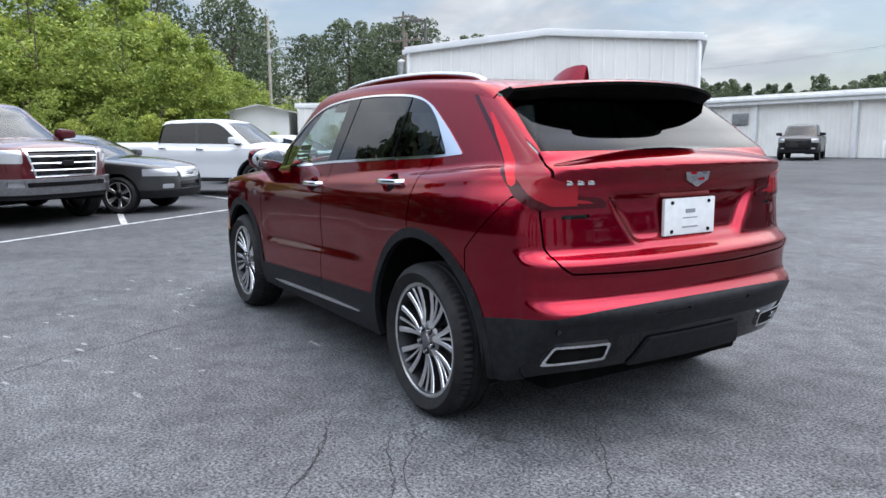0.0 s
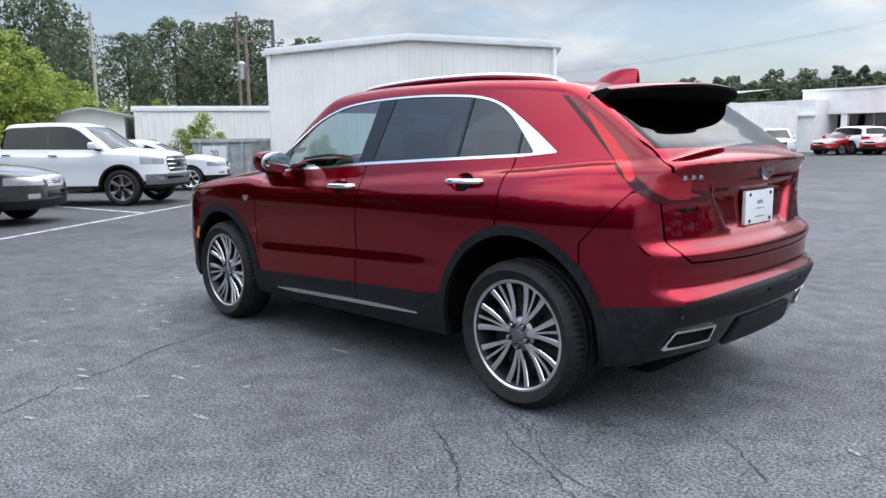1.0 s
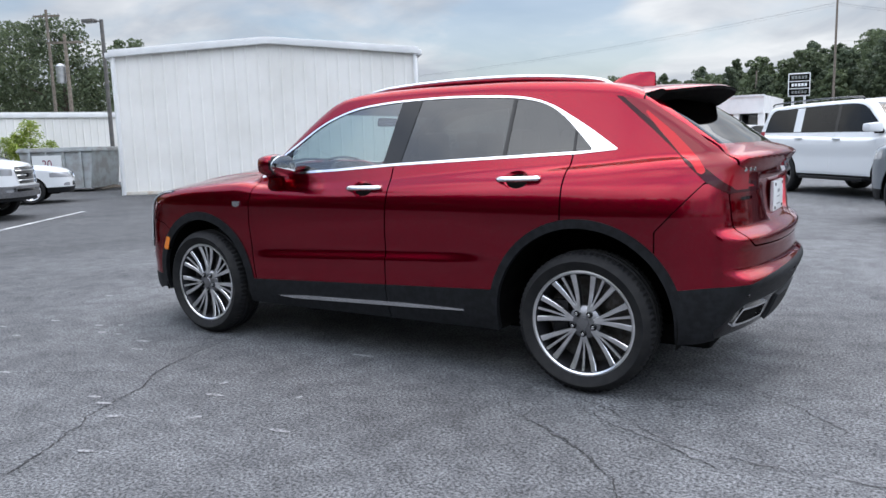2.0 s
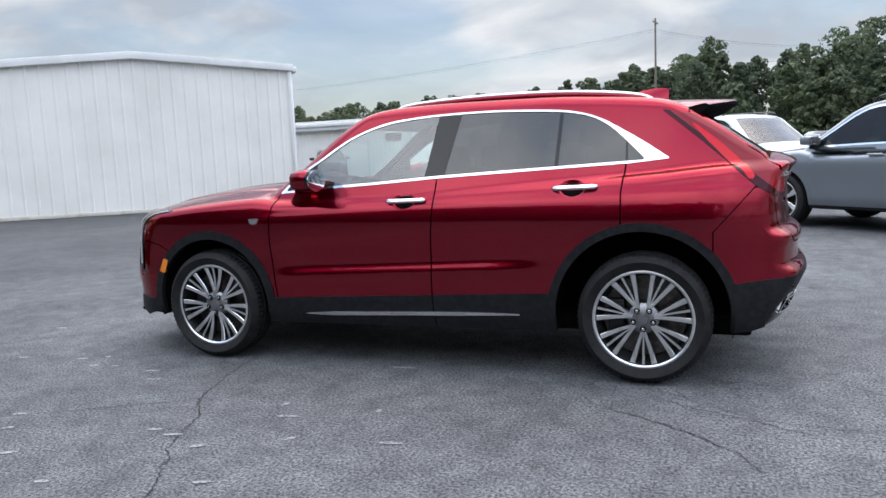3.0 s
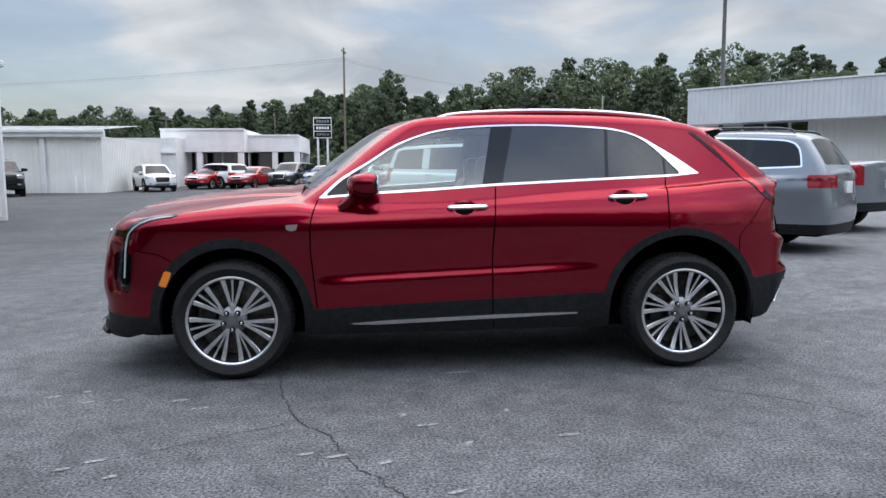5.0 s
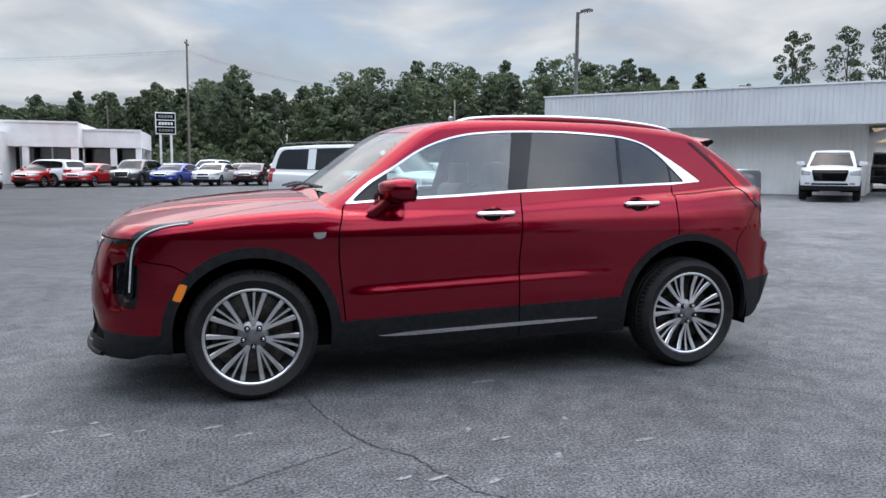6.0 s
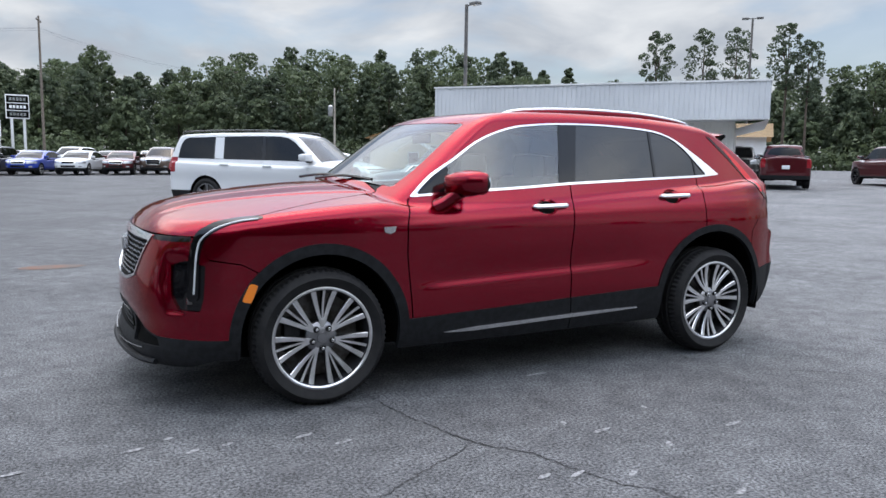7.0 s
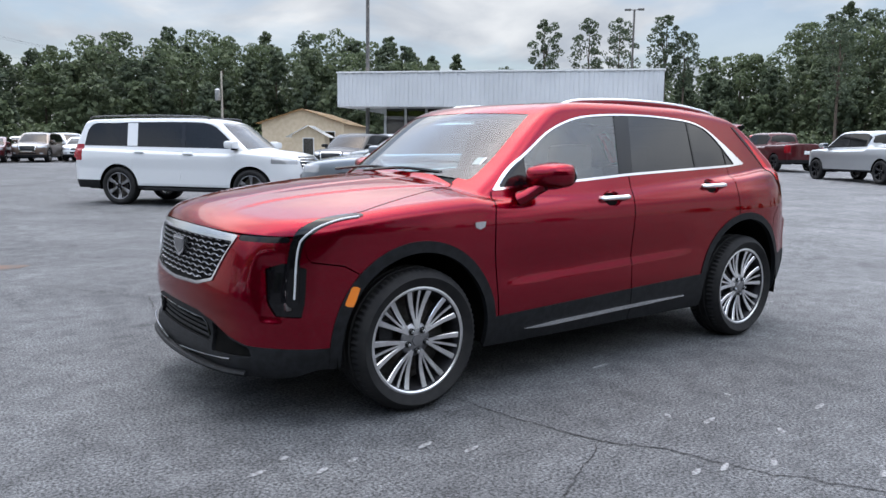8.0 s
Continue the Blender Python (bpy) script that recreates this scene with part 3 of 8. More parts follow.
STD = ((0.0, 0.82), (0.25, 0.93), (0.45, 0.985), (0.62, 0.99), (0.85, 1.0), (1.0, 0.975), (1.12, 0.945), (1.4, 0.86), (2.2, 0.6))
TALL = ((0.0, 0.82), (0.3, 0.93), (0.5, 0.985), (0.75, 0.985), (1.0, 1.0), (1.15, 0.985), (1.28, 0.955), (1.6, 0.86), (2.2, 0.7))
SPECS = dict(
    crossover=spec(STD, 0.945, ((-2.7, 0.28), (-2.4, 0.10), (-1.9, 0.02), (-1.43, -0.01), (0, 0.01), (1.43, -0.005), (1.9, 0.04), (2.2, 0.14), (2.5, 0.4)),
                   ((0, 2.15), (0.3, 2.34), (0.6, 2.38), (0.85, 2.34), (1.0, 2.25), (1.3, 1.9)), ((0, -2.3), (0.3, -2.5), (0.6, -2.56), (0.9, -2.52), (1.1, -2.5), (1.3, -2.4)),
                   ((-2.8, 1.1), (-2.4, 1.14), (-1, 1.10), (0.8, 1.05), (1.2, 1.12), (1.6, 1.09), (2.0, 1.03), (2.25, 0.95), (2.6, 0.7)),
                   ((1.0, 1.35), (1.12, 1.18), (1.4, 0.75), (1.6, 0.40), (1.68, 0.1), (1.8, -0.5)), ((1.0, -2.53), (1.15, -2.46), (1.45, -2.26), (1.62, -2.12), (1.7, -1.95)),
                   ((-2.5, 1.58), (-2.0, 1.65), (-1.2, 1.695), (-0.4, 1.70), (0.2, 1.68), (0.9, 1.5)), lean=0.32, axles=(1.43, -1.43), r=0.375, arch=0.445, belt=((-2.2, 1.16), (0.9, 1.08)),
                   glass=[(1.0, 1.105), (0.2, 1.13), (-1.0, 1.15), (-2.12, 1.19), (-2.02, 1.47), (-1.6, 1.545), (-0.6, 1.585), (0.15, 1.565), (0.45, 1.46)], pillars=(-0.12, -1.02, -1.42), doors=(0.98, -0.15, -1.12)),
    wagon=spec(TALL, 1.0, ((-3.0, 0.25), (-2.7, 0.08), (-2.2, 0.02), (-1.55, -0.005), (0, 0.01), (1.55, -0.005), (2.1, 0.04), (2.4, 0.14), (2.7, 0.45)),
               ((0, 2.3), (0.35, 2.5), (0.7, 2.53), (1.0, 2.49), (1.15, 2.40), (1.5, 2.0)), ((0, -2.5), (0.35, -2.74), (0.7, -2.8), (1.1, -2.78), (1.3, -2.74), (1.5, -2.7)),
               ((-3, 1.24), (-2.4, 1.27), (-1, 1.24), (1.0, 1.20), (1.35, 1.25), (1.8, 1.22), (2.2, 1.17), (2.45, 1.06), (2.7, 0.8)),
               ((1.1, 1.62), (1.25, 1.42), (1.6, 0.95), (1.8, 0.66), (1.88, 0.35), (2, -0.5)), ((1.1, -2.80), (1.3, -2.74), (1.7, -2.60), (1.84, -2.52), (1.92, -2.35)),
               ((-2.8, 1.82), (-2.4, 1.86), (-1.2, 1.895), (-0.2, 1.895), (0.5, 1.87), (1.2, 1.7)), lean=0.27, axles=(1.555, -1.555), r=0.41, arch=0.475, rocker=0.47, under=0.36, belt=((-2.5, 1.28), (1.0, 1.22)),
               glass=[(1.22, 1.245), (0.4, 1.26), (-1.0, 1.27), (-2.45, 1.285), (-2.33, 1.70), (-1.8, 1.75), (-0.6, 1.775), (0.38, 1.765), (0.70, 1.66)], pillars=(-0.02, -1.17, -1.25, -1.33), doors=(1.18, -0.05, -1.22)),
    sedan=spec(STD, 0.91, ((-2.6, 0.35), (-2.3, 0.12), (-1.9, 0.04), (-1.39, 0.0), (0, 0.01), (1.39, 0.0), (1.9, 0.06), (2.2, 0.18), (2.5, 0.5)),
               ((0, 2.1), (0.25, 2.31), (0.5, 2.37), (0.72, 2.34), (0.88, 2.22), (1.2, 1.7)), ((0, -2.15), (0.3, -2.36), (0.6, -2.42), (0.9, -2.38), (1.02, -2.3), (1.2, -2.1)),
               ((-2.7, 0.96), (-2.3, 1.04), (-1.6, 1.05), (-0.8, 0.99), (0.6, 0.95), (1.05, 1.03), (1.5, 1.00), (1.9, 0.945), (2.2, 0.86), (2.6, 0.6)),
               ((0.85, 1.30), (0.98, 1.08), (1.2, 0.70), (1.38, 0.30), (1.46, -0.05), (1.6, -0.6)), ((0.85, -2.1), (1.03, -1.80), (1.25, -1.40), (1.38, -1.05), (1.5, -0.6)),
               ((-2.2, 1.15), (-1.4, 1.33), (-0.9, 1.42), (-0.3, 1.455), (0.1, 1.44), (0.7, 1.25)), lean=0.42, axles=(1.39, -1.39), r=0.335, arch=0.385, belt=((-1.8, 1.02), (0.9, 0.96)), crown=0.07,
               glass=[(0.92, 0.975), (0.2, 1.0), (-0.9, 1.02), (-1.62, 1.05), (-1.25, 1.20), (-0.85, 1.31), (-0.35, 1.345), (0.05, 1.325), (0.40, 1.22)], pillars=(-0.22, -1.22, None), doors=(0.9, -0.24, -1.22), sill=0.90),
    pickup=spec(TALL, 1.015, ((-3.3, 0.14), (-3.0, 0.04), (-2.5, 0.01), (-1.87, -0.005), (0, 0.012), (1.87, -0.005), (2.4, 0.03), (2.7, 0.12), (3.0, 0.4)),
                ((0, 2.62), (0.35, 2.80), (0.7, 2.84), (1.05, 2.82), (1.2, 2.74), (1.5, 2.4)), ((0, -2.9), (0.35, -3.04), (0.7, -3.06), (1.3, -3.05), (1.5, -3.0)),
                ((-3.3, 1.34), (-2.6, 1.345), (-1.1, 1.345), (-0.9, 1.27), (1.2, 1.24), (1.6, 1.29), (2.1, 1.27), (2.55, 1.21), (2.8, 1.08), (3.1, 0.85)),
                ((1.1, 1.82), (1.28, 1.62), (1.6, 1.15), (1.82, 0.82), (1.9, 0.5), (2.0, -0.2)), ((1.1, -1.06), (1.3, -1.03), (1.7, -0.94), (1.84, -0.88), (1.95, -0.7)),
                ((-1.4, 1.85), (-0.9, 1.885), (-0.1, 1.91), (0.6, 1.89), (1.3, 1.7)), lean=0.30, axles=(1.87, -1.87), r=0.41, arch=0.48, rocker=0.5, under=0.40, belt=((-1.0, 1.30), (1.3, 1.25)),
                glass=[(1.40, 1.275), (0.6, 1.29), (-0.3, 1.305), (-0.92, 1.315), (-0.86, 1.72), (-0.3, 1.775), (0.55, 1.78), (0.86, 1.68)], pillars=(0.20, None, None), doors=(1.36, 0.17, -0.93), bed=-1.04))


def roof_rail(parent, side, pts, rad, mat, feet):
    bm = tube(bmesh.new(), [(x, side * y, z) for x, y, z in rounded(pts, 5, False)], rad, 8, 0.8)
    rail = part("roof_rail", bm, mat, parent)
    return rail


def mirror_part(parent, side, x, y, z, mat, size=1.0):
    bm = boxed(-0.085, 0.075, -0.115, 0.115, -0.07, 0.07, bevel=0.035)
    for v in bm.verts:
        v.co.z *= 1 - 0.25 * max(0, v.co.y * side) / 0.115
    bmesh.ops.transform(bm, matrix=Matrix.Translation((x, side * (y + 0.13 * size), z)) @ Matrix.Scale(size, 4), verts=bm.verts)
    m = part("side_mirror", bm, mat, parent)
    bm = boxed(x - 0.05, x + 0.04, side * (y - 0.05), side * (y + 0.10), z - 0.115, z - 0.06, bevel=0.015)
    part("mirror_arm", bm, PLASTIC, m)
    part("mirror_glass", boxed(x - 0.093 * size, x - 0.087 * size, side * (y + 0.045), side * (y + 0.215 * size), z - 0.05, z + 0.05, bevel=0.002), CHROME, m)
    return m


def build_vehicle(kind, name, label, category, body, detail=1, group="", bright=None, grille=None, spokes=(6, 2), face=None, cladding=False, rails=False, lamp=None, steps=False, trims=None, bumper=None):
    """A vehicle from its spec; detail 0 for far ones. Front at +x, wheels on z = 0."""
    s = SPECS[kind]
    F = solid(s)
    car = tagged(new(name), label, category, group)
    xf, xr = s["axles"]
    pick = "bed" in s
    q = (26, 90, 60) if detail == 0 else (60, 190, 120)
    soup = capsule(F, xr + 0.05, xf - 0.05, 0.72 if kind != "sedan" else 0.62, *q, low=-36)
    X = lambda u: u[0][:, 0]
    Y = lambda u: u[0][:, 1]
    Z = lambda u: u[0][:, 2]
    take = lambda d, u: split(u, d(u))
    r, ar = s["tyre"], s["arch"]
    for cx in (xf, xr):
        o, soup = take(lambda u: np.maximum(np.hypot(X(u) - cx, Z(u) - r) - ar, 0.4 - Y(u)), soup)
        o, soup = take(lambda u: np.maximum.reduce([np.abs(X(u) - cx) - ar, Z(u) - r, 0.4 - Y(u)]), soup)
    o, soup = take(lambda u: Z(u) - s["under"], soup)
    front, rear = X(soup).max(), X(soup).min()
    # side windows
    g = np.array(s["glass"])
    n_low = 4
    gl = np.concatenate([g[:n_low], rounded(g[n_low - 1:], 4, False)[1:-1], g[-1:]])
    gl_out = lambda u, d: np.maximum(poly_sd(X(u), Z(u), gl) - d, s["W"] * 0.45 - Y(u))
    if bright:
        tr, soup = take(lambda u: gl_out(u, 0.022), soup)
        panes, tr = take(lambda u: gl_out(u, 0.0), tr)
    else:
        tr, soup = take(lambda u: gl_out(u, 0.012), soup)
        panes, tr = take(lambda u: gl_out(u, 0.0), tr)
    bars = []
    for p in s["pillars"]:
        if p is not None:
            b, panes = take(lambda u: np.abs(X(u) - p + 0.10 * (Z(u) - 1.2)) - 0.045, panes)
            bars.append(b)
    W = s["W"]
    belt = lambda x: np.interp(x, [s["belt"][0][0], s["belt"][1][0]], [s["belt"][0][1], s["belt"][1][1]])
    roof_top = Z(soup).max()
    # windscreen and rear screen
    cowl_x = s["shield"](belt(1.0) + 0.03) + s["sbow"]
    hdr = s["shield"](roof_top - 0.10) + s["sbow"]
    wy = lambda z: W * 0.78 - (z - 1.1) * s["lean"] * 1.05
    wind, soup = take(lambda u: np.maximum.reduce([Y(u) - wy(Z(u)), belt(1.0) + 0.045 - 0.03 * (Y(u) / 0.6) ** 2 - Z(u), hdr - 0.12 * (Y(u) / 0.6) ** 2 - X(u)]), soup)
    rb = belt(-2.0) if not pick else belt(-1.0) + 0.06
    rback = s["back"](roof_top - 0.13)
    hatch, soup = take(lambda u: np.maximum.reduce([Y(u) - wy(Z(u)) * 0.99, rb + (0.05 if kind != "sedan" else 0.045) - Z(u), X(u) - rback, Z(u) - roof_top + 0.10]), soup)
    # lamps, grille, lower trim
    lz = {"crossover": (0.80, 0.93), "wagon": (0.93, 1.10), "sedan": (0.66, 0.80), "pickup": (0.92, 1.12)}[kind]
    gy = {"crossover": 0.46, "wagon": 0.52, "sedan": 0.40, "pickup": 0.60}[kind]
    gz = {"crossover": (0.58, 0.93), "wagon": (0.80, 1.12), "sedan": (0.63, 0.80), "pickup": (0.72, 1.12)}[kind]
    head, soup = take(lambda u: np.maximum.reduce([lz[0] + 0.03 * (Y(u) - gy) - Z(u), Z(u) - lz[1], gy + 0.03 - Y(u), front - 0.52 - X(u)]), soup)
    gr, soup = take(lambda u: np.maximum.reduce([gz[0] - Z(u), Z(u) - gz[1] - 0.01, Y(u) - gy - 0.25 * (Z(u) - gz[1]), front - 0.5 - X(u)]), soup)
    gin, gfr = take(lambda u: np.maximum.reduce([gz[0] + 0.03 - Z(u), Z(u) - gz[1] + 0.025, Y(u) - gy + 0.03 - 0.25 * (Z(u) - gz[1])]), gr)
    tz = {"crossover": (0.90, 1.07), "wagon": (0.95, 1.30), "sedan": (0.76, 0.95), "pickup": (0.88, 1.26)}[kind]
    ty = W * (0.52 if kind in ("crossover", "sedan") else 0.78)
    tail, soup = take(lambda u: np.maximum.reduce([tz[0] - Z(u), Z(u) - tz[1], ty - Y(u), X(u) - rear - 0.34]), soup)
    mouth, soup = take(lambda u: np.maximum.reduce([s["rocker"] + 0.08 - Z(u), Z(u) - gz[0] + 0.07, Y(u) - gy * 1.05 - 0.2 * (Z(u) - gz[0]), front - 0.4 - X(u)]), soup)
    fog, soup = take(lambda u: np.maximum.reduce([s["rocker"] + 0.09 - Z(u), Z(u) - s["rocker"] - 0.17, W * 0.62 - Y(u), Y(u) - W * 0.80, front - 0.5 - X(u)]), soup)
    bmp = None
    if bumper:
        bmp, soup = take(lambda u: np.maximum.reduce([s["rocker"] - 0.02 - Z(u), Z(u) - gz[0] + 0.015, front - 0.42 - X(u)]), soup)
    low, soup = take(lambda u: Z(u) - np.where(X(u) > xf + 0.3, s["rocker"] + 0.06, np.where(X(u) < xr - 0.3, s["rocker"] + 0.06, s["rocker"] - 0.04)), soup)
    clad = None
    if cladding:
        clad, soup = take(lambda u: np.maximum(np.minimum(np.hypot(X(u) - xf, Z(u) - r), np.hypot(X(u) - xr, Z(u) - r)) - ar - 0.05, 0.4 - Y(u)), soup)
    lid = None
    if pick:
        lid, soup = take(lambda u: np.maximum.reduce([1.325 - Z(u), X(u) - s["bed"] + 0.02, Y(u) - W * 0.86]), soup)
    gapw = 0.004
    d0, d1, d2 = s["doors"]
    if detail:
        for dx in s["doors"]:
            c, soup = take(lambda u: np.maximum.reduce([np.abs(X(u) - dx - 0.03 * (Z(u) - 0.8)) - gapw, 0.5 - Y(u), Z(u) - belt(dx), s["rocker"] - Z(u)]), soup)
        if pick:
            c, soup = take(lambda u: np.maximum.reduce([np.abs(X(u) - s["bed"]) - 0.008, 0.4 - Y(u)]), soup)
    R = 0.012
    two = lambda nm, u, mat, off=0.0, rim=R, lb="": [sheet(nm, rimmed(pushed(v, off), rim), mat, car, lb) for v in (u, mirrored(u)) if len(u[2])]
    one = lambda nm, u, mat, off=0.0, rim=R, lb="": sheet(nm, rimmed(pushed(both(u), off), rim), mat, car, lb) if len(u[2]) else None
    if detail:
        doors = lambda u, a, b: np.maximum.reduce([X(u) - a, b - X(u), 0.5 - Y(u), Z(u) - belt(X(u)) - 0.01])
        fd, soup = take(lambda u: doors(u, d0, d1), soup)
        rd, soup = take(lambda u: doors(u, d1, d2), soup)
        hd, soup = take(lambda u: np.maximum.reduce([cowl_x - 0.12 - X(u), belt(1.3) - 0.32 - Z(u), Y(u) - W * 0.80, 0.9 - X(u)]), soup)
        two("front_door", fd, body)
        two("rear_door", rd, body)
        one("hood", hd, body, 0.003)
    one("body", soup, body)
    one("lower_bumper", low, PLASTIC, 0.002)
    if bmp is not None:
        one("bumper", bmp, bumper, 0.05, 0.06)
    if clad is not None:
        for u in take(lambda u: -X(u), clad):
            two("arch_trim", u, trims or PLASTIC, 0.004)
    two("window_frame", tr, bright or GLOSS, 0.003, 0.01)
    two("side_window", panes, TINT_DARK, -0.003, 0.003)
    for b in bars:
        two("pillar", b, body if kind == "wagon" and b[0][:, 0].max() < -1.0 else GLOSS, 0.0, 0.006)
    one("windscreen", wind, TINT_DARK if detail == 0 else SCREEN, -0.002, 0.004)
    one("rear_window", hatch, TINT_DARK, -0.002, 0.004)
    two("head_lamp", head, lamp or LENS, 0.002, 0.02)
    two("tail_lamp", tail, LAMP_RED, 0.002)
    one("grille_frame", gfr, grille or CHROME, 0.008, 0.03)
    one("grille", gin, GLOSS, -0.02, 0.0)
    one("lower_intake", mouth, GLOSS, -0.012, 0.0)
    two("fog_lamp", fog, LENS, 0.001, 0.01)
    if lid is not None:
        one("bed_cover", lid, PLASTIC, -0.01)
    # bars across the grille
    nose_at = lambda yy, zz: float(s["nose"](zz)) - s["bow"] * (yy / 0.5) ** 2 - s["bow2"] * (yy / 0.75) ** 6
    if detail:
        for k in range(4 if kind != "pickup" else 3):
            zz = gz[0] + (gz[1] - gz[0]) * (k + 1) / (5 if kind != "pickup" else 4)
            yy = np.linspace(-gy + 0.06, gy - 0.06, 9)
            part("grille_bar", tube(bmesh.new(), [(nose_at(v, zz) - 0.005, v, zz) for v in yy], 0.014, 6), grille or CHROME, car)
        bm = boxed(-0.012, 0.012, -0.09, 0.09, -0.04, 0.04, bevel=0.012)
        bmesh.ops.transform(bm, matrix=Matrix.Translation((nose_at(0, sum(gz) / 2) + 0.012, 0, sum(gz) / 2)), verts=bm.verts)
        part("emblem", bm, SATIN if kind != "pickup" else BLACK_PAINT, car)
    tail_at = float(s["tail"](0.85))
    part("plate", boxed(tail_at - 0.02, tail_at + 0.02, -0.15, 0.15, 0.82, 0.98, bevel=0.004), PAPER, car)
    for side in (1, -1):
        mirror_part(car, side, s["shield"](belt(1.0) + 0.12) - 0.12, W * 0.88, belt(0.8) + 0.10, body, 1.0 if kind in ("sedan", "crossover") else 1.25)
        if detail:
            for dx in (d1 + 0.18, d2 + 0.20):
                yy = float(s["width"](belt(dx) - 0.12) - s["taper"](dx))
                h = part("door_handle", boxed(dx - 0.11, dx + 0.11, side * (yy - 0.01), side * (yy + 0.032), belt(dx) - 0.13, belt(dx) - 0.10, bevel=0.012), bright or (CHROME if pick else body), car)
        if rails:
            zr = lambda x: float(s["roof"](x)) + 0.025
            yy = W * 0.925 - s["lean"] * (roof_top - 1.16) - 0.03
            roof_rail(car, side, [(x, yy, zr(x) - 0.03 + d) for x, d in ((hdr - 0.30, -0.02), (hdr - 0.45, 0.03), ((hdr + rback) / 2, 0.035), (rback + 0.35, 0.035), (rback + 0.18, -0.02))], 0.02, rails, ())
        if steps:
            part("running_board", boxed(xr + 0.62, xf - 0.62, side * (W - 0.12), side * (W + 0.03), s["under"] - 0.03, s["under"] + 0.03, bevel=0.015), PLASTIC, car)
        for cx in (xf, xr):
            wheel_thing(car, cx, side * (W - 0.135), r, 0.26, r * 0.68, spokes[0], spokes[1], side, face or ALLOY, GLOSS)
            bm = bmesh.new()
            a = [math.radians(-10 + 200 * i / 16) for i in range(17)]
            ro = [[bm.verts.new((cx + (ar + 0.012) * math.cos(t), side * yy, r + (ar + 0.012) * math.sin(t))) for t in a] for yy in (0.35, W - 0.05)]
            for i in range(16):
                bm.faces.new((ro[0][i], ro[0][i + 1], ro[1][i + 1], ro[1][i]))
            bm.faces.new(ro[0])
            part("wheel_well", bm, DARK, car)
    part("underbody", boxed(rear + 0.25, front - 0.35, -W * 0.62, W * 0.62, s["under"] - 0.04, s["under"] + 0.25), DARK, car)
    cab_r = rear + 0.3 if not pick else s["bed"] + 0.1
    part("cabin_floor", boxed(cab_r, cowl_x - 0.15, -W * 0.80, W * 0.80, s["under"] + 0.3, belt(0) - 0.30), CLOTH, car)
    if detail:
        for side in (1, -1):
            for sx in (0.15, -0.85 if kind != "pickup" else -0.55):
                st = part("seat", boxed(sx - 0.12, sx + 0.06, side * 0.12, side * 0.62, belt(0) - 0.4, belt(0) + 0.20, bevel=0.06), SEAT_CLOTH, car)
                part("headrest", boxed(sx - 0.10, sx + 0.0, side * 0.25, side * 0.49, belt(0) + 0.22, belt(0) + 0.38, bevel=0.04), SEAT_CLOTH, st)
    return car


